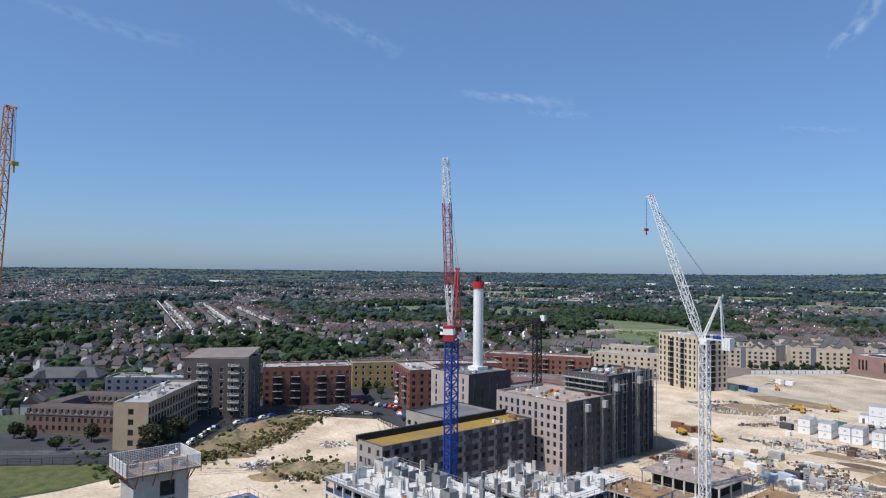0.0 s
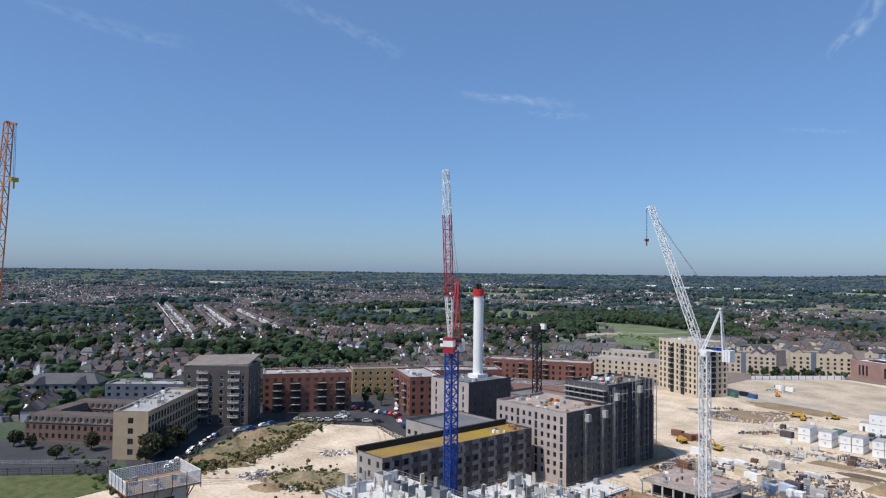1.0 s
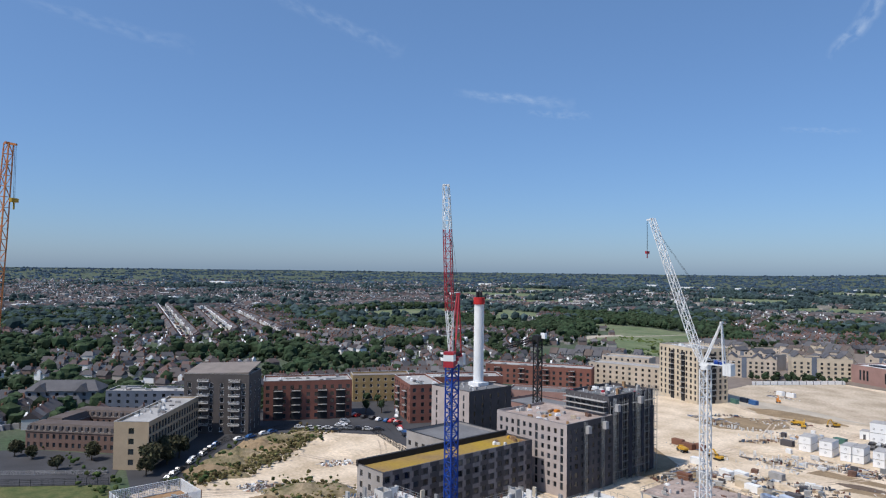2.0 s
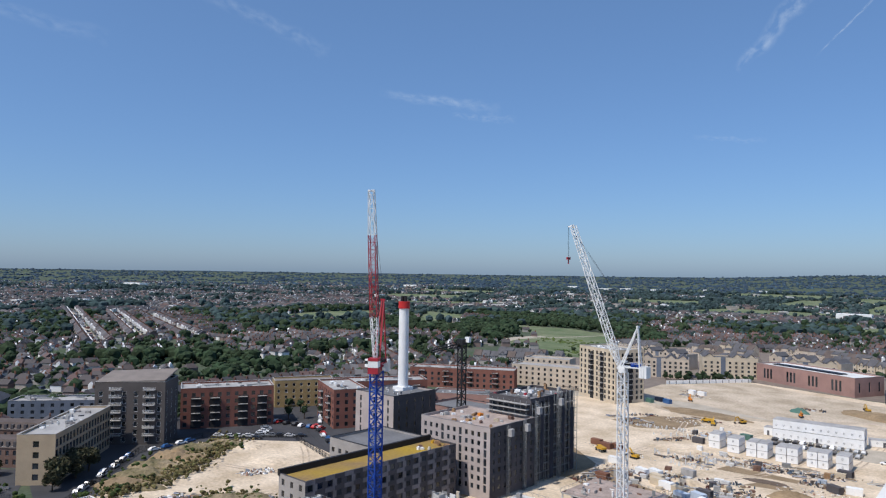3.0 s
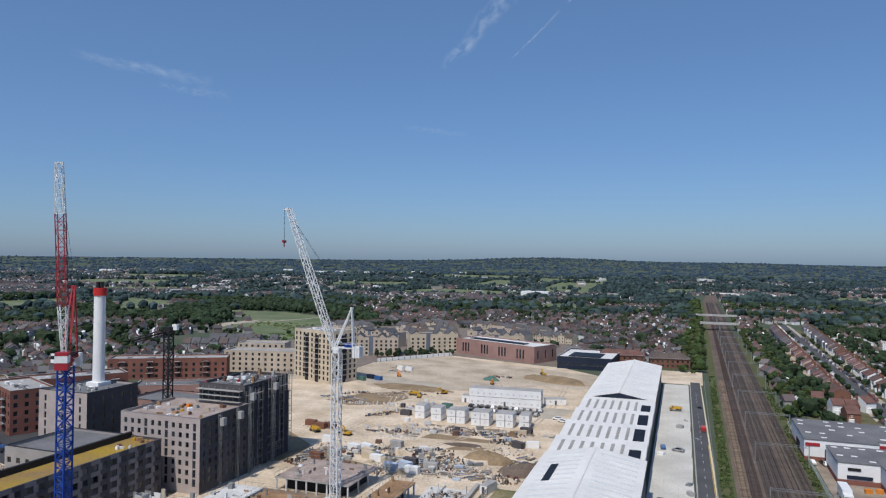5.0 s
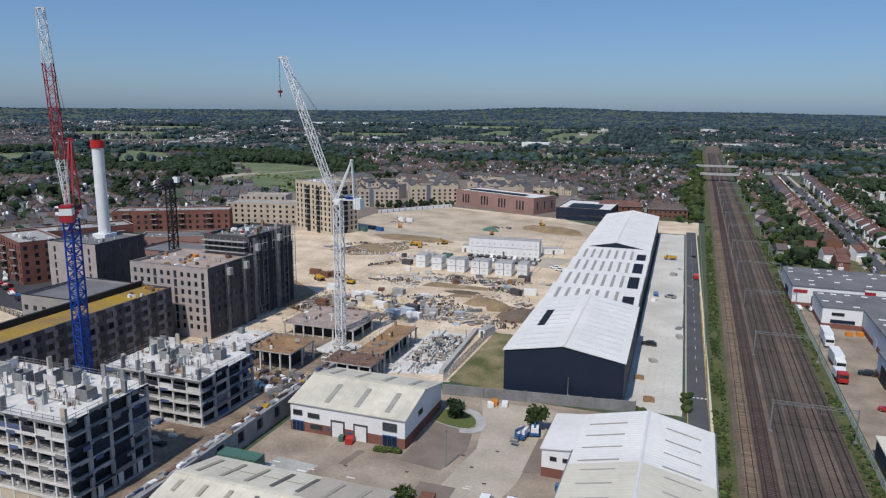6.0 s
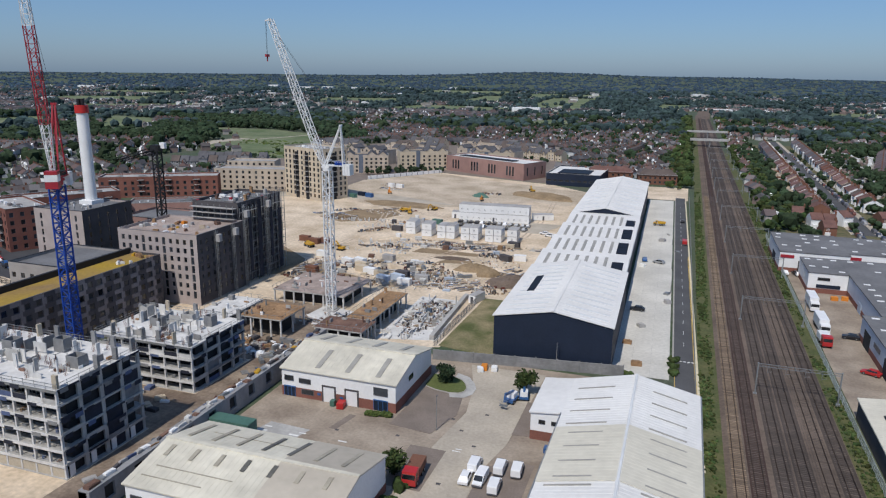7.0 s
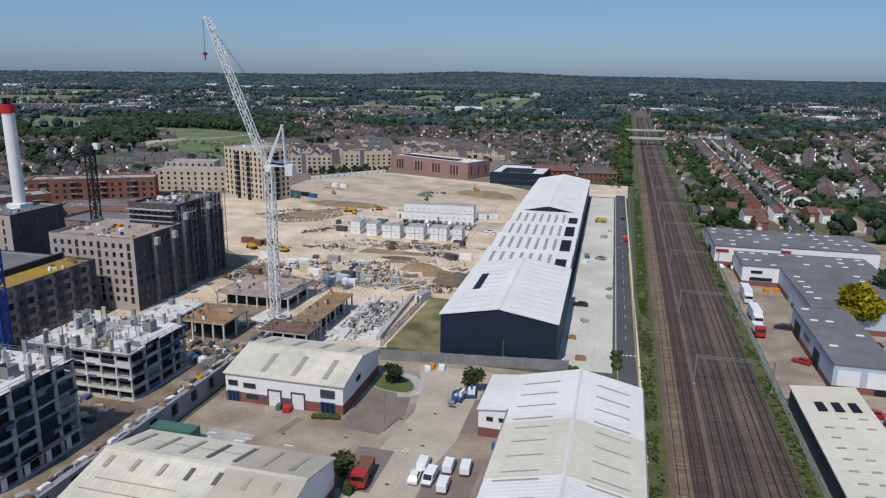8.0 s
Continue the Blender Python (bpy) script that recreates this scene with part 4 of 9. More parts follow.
for sd in (0, 1):
    s = Solid()
    x0, x1, z0, z1 = (-0.36, 12, 6.22, 9.0) if sd == 0 else (24.36, 12, 6.22, 9.0)
    seamed(s, x0, z0 + 0.3, x1, z1 + 0.3, 35.4, 53.8, 1.0, 0.13, 0.04, 0.015)
    over = part("roof_overlay", s, "roof_cream", unit_g, "cream roof sheets")
    for k in range(4):
        s = Solid()
        y = 36.5 + 4.9 * k
        p = [(x0 + (x1 - x0) * q, z0 + (z1 - z0) * q + 0.44) for q in (0.2, 0.68)]
        s.hull8([(p[0][0], y, p[0][1]), (p[1][0], y, p[1][1]), (p[1][0], y + 0.4, p[1][1]), (p[0][0], y + 0.4, p[0][1]), (p[0][0], y, p[0][1] + .03), (p[1][0], y, p[1][1] + .03), (p[1][0], y + 0.4, p[1][1] + .03), (p[0][0], y + 0.4, p[0][1] + .03)])
        part("rooflight", s, "skylight", over)
s = Solid()
s.hull8([(11.7, -0.3, 9.3), (12.3, -0.3, 9.3), (12.3, 76.3, 9.3), (11.7, 76.3, 9.3), (11.85, -0.3, 9.45), (12.15, -0.3, 9.45), (12.15, 76.3, 9.45), (11.85, 76.3, 9.45)])
part("ridge_cap", s, "roof_faint", unit_g)
s = Solid()
s.box(-0.62, -0.3, 6.0, -0.3, 60, 6.45)
part("gutter", s, "galv", unit_g, "dark metal gutter")
s = Solid()
s.box(24.3, -0.3, 6.0, 24.62, 76.3, 6.45)
part("gutter", s, "galv", unit_g, "dark metal gutter")
s = Solid()
for x0, x1, z0, z1 in ((-0.36, 10.4, 6.33, 8.7), (21.16, 10.4, 6.33, 8.7)):
    s.hull8([(x0, -0.36, z0 + .2), (x1, -0.36, z1 + .2), (x1, 13, z1 + .2), (x0, 13, z0 + .2), (x0, -0.36, z0 + 0.3), (x1, -0.36, z1 + 0.3), (x1, 13, z1 + 0.3), (x0, 13, z0 + 0.3)])
part("roof_overlay", s, "roof_tan", unit_f, "browner replaced roof sheets")
root = thing("industrial_unit", pose(-23.4, 122, 0), "low white office wing with a brick base", "warehouse")
s = Solid()
s.prism([(0, 0), (6.2, 0), (6.2, 6.2), (0, 5.6)], "y", 0, 16)
part("wall", s, "white", root)
s = Solid()
s.hull8([(-0.3, -0.3, 5.55), (5.85, -0.3, 6.2), (5.85, 16.3, 6.2), (-0.3, 16.3, 5.55), (-0.3, -0.3, 5.8), (5.85, -0.3, 6.46), (5.85, 16.3, 6.46), (-0.3, 16.3, 5.8)])
part("roof", s, "roof_white", root)
s = Solid()
s.box(-0.06, -0.06, 0, 6.15, 16.06, 1.9)
part("plinth", s, "red_brick", root)
for k in range(2):
    fr, pn = window_mesh(1.3, 0.9, "plain")
    w = part("window", fr, None, root, m=pose(2.2 + 2.4 * k, -0.03, 3.4))
    part("pane", pn, None, w)


def front_bits(root, m, items):
    """Windows and shutters on a facade; m takes (along, out, up) to the unit's own axes."""
    for kind, u, w, h, v in items:
        if kind == "entrance":
            s = Solid()
            s.box(u - w / 2, -0.14, v, u + w / 2, -0.04, v + h)
            o = part("entrance", s, "navy", root, "blue framed glazed entrance", m=m)
            s = Solid()
            for q in range(4):
                s.box(u - w / 2 + (w - 0.12) * q / 3, -0.2, v, u - w / 2 + (w - 0.12) * q / 3 + 0.12, -0.13, v + h)
            s.box(u - w / 2, -0.2, v + h, u + w / 2, -0.02, v + h + 0.2)
            part("entrance_frame", s, "blue_paint", o)
        elif kind == "window":
            fr, pn = window_mesh(w, h, "plain")
            o = part("window", fr, None, root, m=m @ pose(u, -0.1, v))
            part("pane", pn, None, o)
        else:
            s = Solid()
            for k in range(int(h / 0.3)):
                s.box(u - w / 2, -0.12, v + k * 0.3, u + w / 2, -0.05, v + k * 0.3 + 0.27)
            door = part("shutter_door", s, "white_paint", root, "white roller shutter door", m=m)
            # charcoal surround stands for the shadow line round the recessed door
            s = Solid()
            s.box(u - w / 2 - 0.3, -0.2, v, u - w / 2, 0, v + h + 0.3)
            s.box(u + w / 2, -0.2, v, u + w / 2 + 0.3, 0, v + h + 0.3)
            s.box(u - w / 2, -0.2, v + h, u + w / 2, 0, v + h + 0.3)
            part("door_frame", s, "charcoal", door)
            s = Solid()
            s.box(u - w / 2 - 1.4, -0.16, v + 1.2, u - w / 2 - 0.7, -0.02, v + 1.7)
            part("sign", s, "blue_paint", root, m=m)


# local x of the turned unit runs along world y, local y along world -x
front_bits(unit_e, pose(0, 26.5, 0, 0, 0, -90), [("window", 1.8, 2.2, 1.2, 3.6), ("window", 5.6, 2.8, 1.1, 3.4), ("entrance", 1.9, 2.8, 2.1, 0.1), ("window", 6.2, 3.0, 1.2, 0.9), ("door", 11.3, 2.6, 3.4, 0.05), ("door", 16.6, 2.6, 3.4, 0.05), ("window", 23.2, 3.2, 1.8, 3.4), ("entrance", 23.2, 3.2, 2.2, 0.1)])
front_bits(unit_f, pose(0, 34.4, 0, 0, 0, -90), [("window", 2, 2.2, 1.2, 3.6), ("window", 6, 2.8, 1.1, 3.4), ("door", 12, 2.6, 3.4, 0.05)])
fr, pn = window_mesh(2.6, 1.2, "plain")
w = part("window", fr, None, unit_e, m=pose(8.6, -0.02, 4.0))
part("pane", pn, None, w)

# podium wall along the building site
s = Solid()
o, u, n, width = Vector((-82.4, 74, 0)), Vector((0, 1, 0)), Vector((1, 0, 0)), 78
holes = [(3 + 6.6 * k, 5.2 + 6.6 * k, 1.3, 3.8) for k in range(11)]
facade(s, o, u, n, width, 4.5, holes, deep=0.5)
s.box(-84.6, 74, 0, -82.95, 152, 4.3)
s.face([(-84.6, 74, 4.5), (-82.4, 74, 4.5), (-82.4, 152, 4.5), (-84.6, 152, 4.5)])
s.face([(-84.6, 74, 0), (-82.4, 74, 0), (-82.4, 74, 4.5), (-84.6, 74, 4.5)])
setting("wall_podium", s, "podium_grey", "mid grey podium wall with dark square openings", category="wall")
# near-black plates behind the openings, painted as the shade within
s = Solid()
for a, b, c, d in holes:
    s.box(-82.94, 74 + a, c, -82.86, 74 + b, d)
setting("trim_opening", s, "void", "near-black infill painted as shade in the podium openings", category="wall")

# ---- concrete frames under construction ----
def concrete_frame(x0, x1, y0, y1, storeys, storey, nx, ny, label, roof="concrete_white", base_wall=False):
    root = thing("concrete_frame", pose(x0, y0, 0), label, "building shell", "concrete frames")
    w, d = x1 - x0, y1 - y0
    rnd = random.Random(int(x0 * 7 + y0))
    top = storeys * storey
    for k in range(0, storeys + 1):
        s = Solid()
        z = max(0.25, k * storey)
        s.box(-0.15, -0.15, z - 0.25, w + 0.15, d + 0.15, z)
        part("slab", s, roof if k == storeys else "concrete", root)
        if k:
            s = Solid()
            s.box(-0.16, -0.22, z - 0.5, w + 0.16, -0.16, z + 0.02)
            part("edge_beam", s, "concrete_white" if k < storeys else "galv", root)
    for i in range(nx + 1):
        for j in range(ny + 1):
            if 0 < i < nx and 0 < j < ny:
                continue
            s = Solid()
            x, y = min(max(w * i / nx, 0.25), w - 0.25), min(max(d * j / ny, 0.25), d - 0.25)
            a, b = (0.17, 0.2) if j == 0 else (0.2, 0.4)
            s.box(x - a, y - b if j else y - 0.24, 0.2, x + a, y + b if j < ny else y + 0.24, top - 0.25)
            # front columns take a paler concrete, the sunlit side put into the colour
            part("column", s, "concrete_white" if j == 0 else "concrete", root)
    # near-black box painted as the unlit rooms behind a strip of floor
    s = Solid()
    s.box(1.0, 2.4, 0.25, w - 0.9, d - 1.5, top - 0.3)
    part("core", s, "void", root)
    for k in range(storeys):
        z = max(0.25, k * storey)
        for i in range(nx):
            a, b = w * i / nx + 0.24, w * (i + 1) / nx - 0.24
            if k == 0 and base_wall:
                s = Solid()
                s.box(a, 0.05, z, b, 0.3, z + storey * 0.72)
                part("infill_panel", s, "podium_render", root)
            elif k == storeys - 1 or rnd.random() < 0.12:
                s = Solid()
                s.box(a, 0.05, z, b, 0.12, z + 0.9)
                part("edge_net", s, rnd.choice(("net_blue", "concrete_white", "concrete", "net")), root)
        for j in range(ny):
            a, b = d * j / ny + 0.42, d * (j + 1) / ny - 0.42
            if rnd.random() < 0.3:
                s = Solid()
                s.box(w - 0.3, a, z, w - 0.2, b, z + rnd.choice((1.0, storey - 0.25, storey - 0.25)))
                part("net", s, rnd.choice(("net", "net", "net", "net", "net_blue", "concrete_dark")), root)
            if k == 0 and base_wall:
                s = Solid()
                s.box(w - 0.15, a + 0.4, z, w + 0.02, a + 1.5, z + storey * 0.8)
                part("infill_panel", s, "white", root)
            s = Solid()
            s.box(w + 0.16, a - 0.3, z + storey - 0.3, w + 0.2, b + 0.3, z + storey + rnd.choice((0.05, 0.05, 0.5)))
            part("safety_strip", s, rnd.choice(("concrete", "concrete_dark", "concrete", "net")), root)
    # next lift of columns: broad ones round the edge, slim ones within
    for i in range(int(w / 4.2) + 1):
        for j in range(int(d / 4.2) + 1):
            x, y = 0.7 + i * (w - 1.4) / int(w / 4.2), 0.7 + j * (d - 1.4) / int(d / 4.2)
            edge = i in (0, int(w / 4.2)) or j in (0, int(d / 4.2))
            if rnd.random() < (0.3 if edge else 0.25):
                continue
            x += rnd.uniform(-0.5, 0.5) * (not edge)
            y += rnd.uniform(-0.5, 0.5) * (not edge)
            s = Solid()
            a, b = rnd.choice(((0.5, 0.2), (0.2, 0.5), (0.5, 0.25))) if edge else rnd.choice(((0.15, 0.15), (0.4, 0.13), (0.13, 0.4), (0.13, 0.13)))
            h = rnd.uniform(2.3, 2.8) if rnd.random() < 0.8 else rnd.uniform(0.8, 1.4)
            s.box(x - a, y - b, top, x + a, y + b, top + h)
            part("column_stub", s, rnd.choice(("concrete_dark", "podium_render", "concrete_dark", "concrete")) if edge else rnd.choice(("concrete", "concrete_white", "concrete_white")), root)
    for k in range(int(w * d / 26)):
        x, y = rnd.uniform(1.2, w - 1.2), rnd.uniform(1.2, d - 1.2)
        s = Solid()
        a, b = rnd.choice(((0.9, 0.1), (0.1, 0.9), (1.5, 0.1), (0.1, 1.3)))
        s.box(x - a, y - b, top, x + a, y + b, top + rnd.choice((0.9, 1.2, 2.3)))
        part("wall_stub", s, rnd.choice(("concrete", "concrete_white", "concrete_white", "concrete_dark")), root)
    # props, packs and rails along the open floor edges
    for k in range(1, storeys):
        z = k * storey
        for i in range(nx):
            a, b = w * i / nx + 0.3, w * (i + 1) / nx - 0.3
            s = Solid()
            s.beam((a, 0.1, z + 1.0), (b, 0.1, z + 1.0), 0.05)
            s.beam((a, 0.1, z + 0.55), (b, 0.1, z + 0.55), 0.05)
            part("guard_rail", s, "galv", root)
            if rnd.random() < 0.6:
                s = Solid()
                x, q = rnd.uniform(a, b - 0.8), rnd.uniform(0.3, 0.9)
                s.box(x, 0.5, z, x + q, 0.5 + rnd.uniform(0.4, 1.2), z + rnd.uniform(0.15, 0.9))
                part("pack", s, rnd.choice(("white", "ply", "net_blue", "concrete_dark", "concrete_white", "ply_dark")), root)
            if rnd.random() < 0.5 and k == storeys - 1:
                s = Solid()
                for u in range(4):
                    s.beam((a + (b - a) * u / 3, 0.9, z), (a + (b - a) * u / 3, 0.9, z + storey - 0.3), 0.07)
                part("prop", s, "galv", root)
    # hanging tails of netting below the slab edges
    for k in range(2, storeys + 1):
        for side in (0, 1):
            n_ = nx if side == 0 else ny * 2
            for i in range(n_):
                if rnd.random() < 0.45:
                    continue
                u, q = (i + rnd.uniform(0.05, 0.3)) / n_, rnd.uniform(0.25, 0.6)
                s = Solid()
                if side == 0:
                    s.box(w * u, -0.26, k * storey - 0.5 - q * 0.6, w * (u + 0.6 / n_), -0.235, k * storey - 0.1)
                else:
                    s.box(w + 0.22, d * u, k * storey - 0.4 - q, w + 0.245, d * (u + 0.7 / n_), k * storey - 0.05)
                part("net_tail", s, rnd.choice(("net", "net_blue", "net", "concrete_dark")), root)
    # starter bars standing out of the top slab
    s = Solid()
    for k in range(int(w * d / 16)):
        x, y = rnd.uniform(0.4, w - 0.4), rnd.uniform(0.4, d - 0.4)
        for q in range(4):
            s.beam((x + 0.3 * (q % 2), y + 0.3 * (q // 2), top), (x + 0.3 * (q % 2) + rnd.uniform(-0.1, 0.1), y + 0.3 * (q // 2), top + rnd.uniform(0.7, 1.8)), 0.05)
    tagged(part("starter_bars", s, "brown_brick", root), "rusty starter bars standing out of the slab", kind="stuff")
    # lift and stair walls rising through the slab
    for k in range(4):
        x, y = w * (0.12 + 0.24 * k) + rnd.uniform(-1, 1), d * rnd.uniform(0.4, 0.75)
        s = Solid()
        a, b, hh = rnd.uniform(1.0, 1.7), rnd.uniform(0.9, 1.4), rnd.uniform(1.9, 2.7)
        for x0_, y0_, x1_, y1_ in ((-a, -b, a, -b + 0.2), (-a, b - 0.2, a, b), (-a, -b + 0.2, -a + 0.2, b - 0.2), (a - 0.2, -b + 0.2, a, b - 0.2)):
            s.box(x + x0_, y + y0_, top, x + x1_, y + y1_, top + hh)
        part("core_wall", s, rnd.choice(("concrete_dark", "concrete_dark", "concrete")), root)
    # tall open screen frame round the stair head
    s = Solid()
    for p, q in (((0.55, 0.35), (0.8, 0.35)), ((0.8, 0.35), (0.8, 0.6))):
        p, q = (w * p[0], d * p[1]), (w * q[0], d * q[1])
        for z in (0.3, 2.9):
            s.beam((*p, top + z), (*q, top + z), 0.09)
        for t in (0, 0.5, 1):
            s.beam((p[0] + (q[0] - p[0]) * t, p[1] + (q[1] - p[1]) * t, top), (p[0] + (q[0] - p[0]) * t, p[1] + (q[1] - p[1]) * t, top + 3.0), 0.09)
    part("screen_frame", s, "galv", root)
    for k in range(14):
        x, y = rnd.uniform(1, w - 2), rnd.uniform(1, d - 2)
        s = Solid()
        a, b = rnd.uniform(0.4, 1.6), rnd.uniform(0.3, 1.0)
        s.box(x, y, top, x + a, y + b, top + rnd.uniform(0.15, 0.6))
        part("pallet_load", s, rnd.choice(("ply_dark", "concrete_dark", "ply", "galv", "white")), root)
    s = Solid()
    for z in (0.5, 1.05):
        for a, b in (((0, 0), (w, 0)), ((w, 0), (w, d)), ((w, d), (0, d)), ((0, d), (0, 0))):
            s.beam((*a, top + z), (*b, top + z), 0.07)
    for t in range(int(w / 2.4) + 1):
        for y in (0, d):
            s.beam((t * 2.4, y, top), (t * 2.4, y, top + 1.2), 0.06)
    for t in range(int(d / 2.4) + 1):
        for x in (0, w):
            s.beam((x, t * 2.4, top), (x, t * 2.4, top + 1.2), 0.06)
    part("edge_rail", s, "galv", root)
    return root


concrete_frame(-128, -94.6, 81, 100, 6, 2.75, 10, 4, "raw concrete frame of a six-storey block under construction", base_wall=True)
concrete_frame(-122, -96, 116.3, 135.5, 4, 2.65, 7, 4, "raw concrete frame of a four-storey block under construction")


def deck(x0, x1, y0, y1, z, top, label, legs=4):
    root = thing("formwork_deck", pose(x0, y0, 0), label, "building shell", "concrete frames")
    w, d = x1 - x0, y1 - y0
    s = Solid()
    s.box(0, 0, z - 0.35, w, d, z - 0.06)
    part("slab", s, "concrete", root)
    n = max(3, int(w / 2.4))
    for i in range(n):
        s = Solid()
        s.box(w * i / n + 0.03, 0.1, z - 0.06, w * (i + 1) / n - 0.03, d - 0.1, z)
        part("board", s, top, root)
    for i in range(legs + 1):
        for j in range(max(2, int(d / 6)) + 1):
            s = Solid()
            x, y = 0.4 + (w - 0.8) * i / legs, 0.4 + (d - 0.8) * j / max(2, int(d / 6))
            s.box(x - 0.2, y - 0.2, 0, x + 0.2, y + 0.2, z - 0.35)
            part("column", s, "concrete_white", root)
    rnd = random.Random(int(x0 * 3 - y0))
    for k in range(int(w * d / 14)):
        x, y = rnd.uniform(0.3, w - 1.8), rnd.uniform(0.3, d - 1.8)
        s = Solid()
        s.box(x, y, z, x + rnd.choice((0.3, 0.4, 1.4, 0.8)), y + rnd.choice((0.3, 0.4, 1.2, 0.7)), z + rnd.choice((0.2, 0.4, 0.9, 1.5)))
        part("pallet_load", s, rnd.choice(("ply", "ply_dark", "concrete_dark", "galv", "concrete", "white")), root)
    s = Solid()
    for t in range(int(w / 2.2) + 1):
        for y in (0, d):
            s.beam((t * 2.2, y, z), (t * 2.2, y, z + 1.15), 0.06)
    for t in range(int(d / 2.2) + 1):
        for x in (0, w):
            s.beam((x, t * 2.2, z), (x, t * 2.2, z + 1.15), 0.06)
    for x, y, u, v in ((0, 0, w, 0), (w, 0, w, d), (w, d, 0, d), (0, d, 0, 0)):
        s.beam((x, y, z + 1.1), (u, v, z + 1.1), 0.06)
    part("edge_rail", s, "galv", root)
    # solid block coloured near-black for the shade under the deck
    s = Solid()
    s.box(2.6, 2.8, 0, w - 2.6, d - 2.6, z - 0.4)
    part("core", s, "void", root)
    return root


deck(-108, -95.2, 150.5, 163, 5.4, "ply", "plywood formwork deck on concrete columns")
deck(-121, -110.5, 149, 166, 4.8, "concrete_white", "bright new concrete slab on columns")
deck(-86, -72.5, 151, 160, 4.8, "ply_dark", "stained plywood deck on concrete columns")
deck(-81.5, -74, 160.2, 186, 4.8, "ply", "plywood formwork deck on concrete columns")
deck(-115, -91, 178, 198, 4.0, "slab_pink", "dusty pinkish slab over the basement columns", 7)

deck(-152, -139, 60, 76, 8.5, "net_blue", "half-built deck under blue sheeting with starter bars", 3)

# ---- grey apartment block and dark tower ----
st = 2.62
S7 = []
for j in range(7):
    for i in range(11):
        c, tall = 1.9 + 24.7 * i / 10, i in (3, 6, 10)
        z = 2.0 + j * st + (0.15 if tall else 0.65)
        S7.append((c - 0.55, c + 0.55, z, z + (2.25 if tall else 1.5)))
E7 = grid_holes(23, 8, 7, [0.95, 1.3], 1.6, 0.6, st, first=2.0, margin=1.9)
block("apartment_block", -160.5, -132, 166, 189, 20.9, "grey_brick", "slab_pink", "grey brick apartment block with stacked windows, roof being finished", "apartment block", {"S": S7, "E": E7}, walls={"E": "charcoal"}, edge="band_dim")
S9 = grid_holes(17, 6, 1, 1.3, 1.8, 0.5, 2.7, first=22.2, margin=1.8)
E9 = grid_holes(25.5, 10, 9, 1.2, 1.8, 0.5, 2.7, first=1.8, margin=1.6)
dark_tower = block("apartment_block", -151, -134, 189.2, 214.7, 26.2, "charcoal", "roof_grey", "charcoal brick apartment tower with scaffold on its face", "apartment block", {"S": S9, "E": E9}, parapet=0.8, edge="charcoal")
roof_plant(dark_tower, 8, 12, 26.2, 34, 6)
for k in range(11):
    s = Solid()
    s.box(8.5, -12.6 + 2.5 * k, 1.0, 8.62, -12.45 + 2.5 * k, 26.6)
    part("cladding_rail", s, "band_dim", dark_tower)
# long striped block
root = block("apartment_block", -152.5, -141.5, 106, 161.5, 15.6, "charcoal", "sedum", "long striped dark block with a yellow sedum roof", "apartment block", {"S": grid_holes(11, 3, 5, 1.2, 1.6, 0.7, 2.9, first=1.2), "E": grid_holes(55.5, 18, 5, 1.5, 1.6, 0.7, 2.9, first=1.2)}, parapet=0.6, walls={"S": "band_light"}, edge="charcoal")
for k in range(5):
    for i in range(0, 18, 2):
        y = -27.75 + 55.5 * i / 18
        s = Solid()
        s.box(5.5, y + 0.05, 1.2 + k * 2.9 + 2.36, 5.55, y + 3.03, 1.2 + k * 2.9 + 3.5)
        part("panel", s, "band_dark", root)
        s = Solid()
        s.box(5.5, y + 2.4, 1.2 + k * 2.9 + 0.62, 5.54, y + 3.6, 1.2 + k * 2.9 + 2.34)
        part("panel", s, "band_dark", root)
s = Solid()
s.box(-5.9, -27.9, 15.6, -5.0, 27.9, 17.2)
part("parapet", s, "black_steel", root, "black parapet along the back")
block("apartment_block", -176, -152.7, 141, 163, 15.2, "band_light", "roof_grey", "pale rear wing with a grey flat roof", "apartment block", {"S": grid_holes(23, 7, 4, 1.4, 1.5, 0.8, 2.9, first=2.0)}, edge="black_steel")
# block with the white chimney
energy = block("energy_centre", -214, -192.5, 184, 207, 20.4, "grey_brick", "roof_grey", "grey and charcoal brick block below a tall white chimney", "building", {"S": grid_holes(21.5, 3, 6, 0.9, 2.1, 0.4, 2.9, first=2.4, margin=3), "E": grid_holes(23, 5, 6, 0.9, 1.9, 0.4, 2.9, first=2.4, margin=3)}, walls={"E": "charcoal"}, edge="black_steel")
block("apartment_block", -216, -187, 226, 247, 9.6, "pink_brick", "roof_grey", "low pinkish brick block with a dark flat roof", "apartment block", {"S": grid_holes(29, 8, 3, 1.5, 1.6, 0.6, 2.9, first=0.6)}, edge="black_steel")
roof_plant(energy, 9, 9, 20.4, 14, 7)
root = thing("chimney", pose(-205, 201, 20.4), "tall white cylindrical chimney with a red band and black flues", "chimney")
s = Solid()
s.tube((0, 0, 0), (0, 0, 33.6), 2.05, 2.0, 28)
part("shaft", s, "white", root)
s = Solid()
s.tube((0, 0, 32.6), (0, 0, 35.4), 2.3, 2.3, 28)
part("band", s, "chimney_red", root, "bright red band")
for k in range(3):
    a = 2.1 * k
    s = Solid()
    s.tube((0.8 * math.cos(a), 0.8 * math.sin(a), 35.4), (0.8 * math.cos(a), 0.8 * math.sin(a), 37.6), 0.62, 0.6, 12)
    part("flue", s, "black_steel", root, "sooty black flue")
s = Solid()
s.box(-2.9, -2.9, 0, 2.9, 2.9, 1.3)
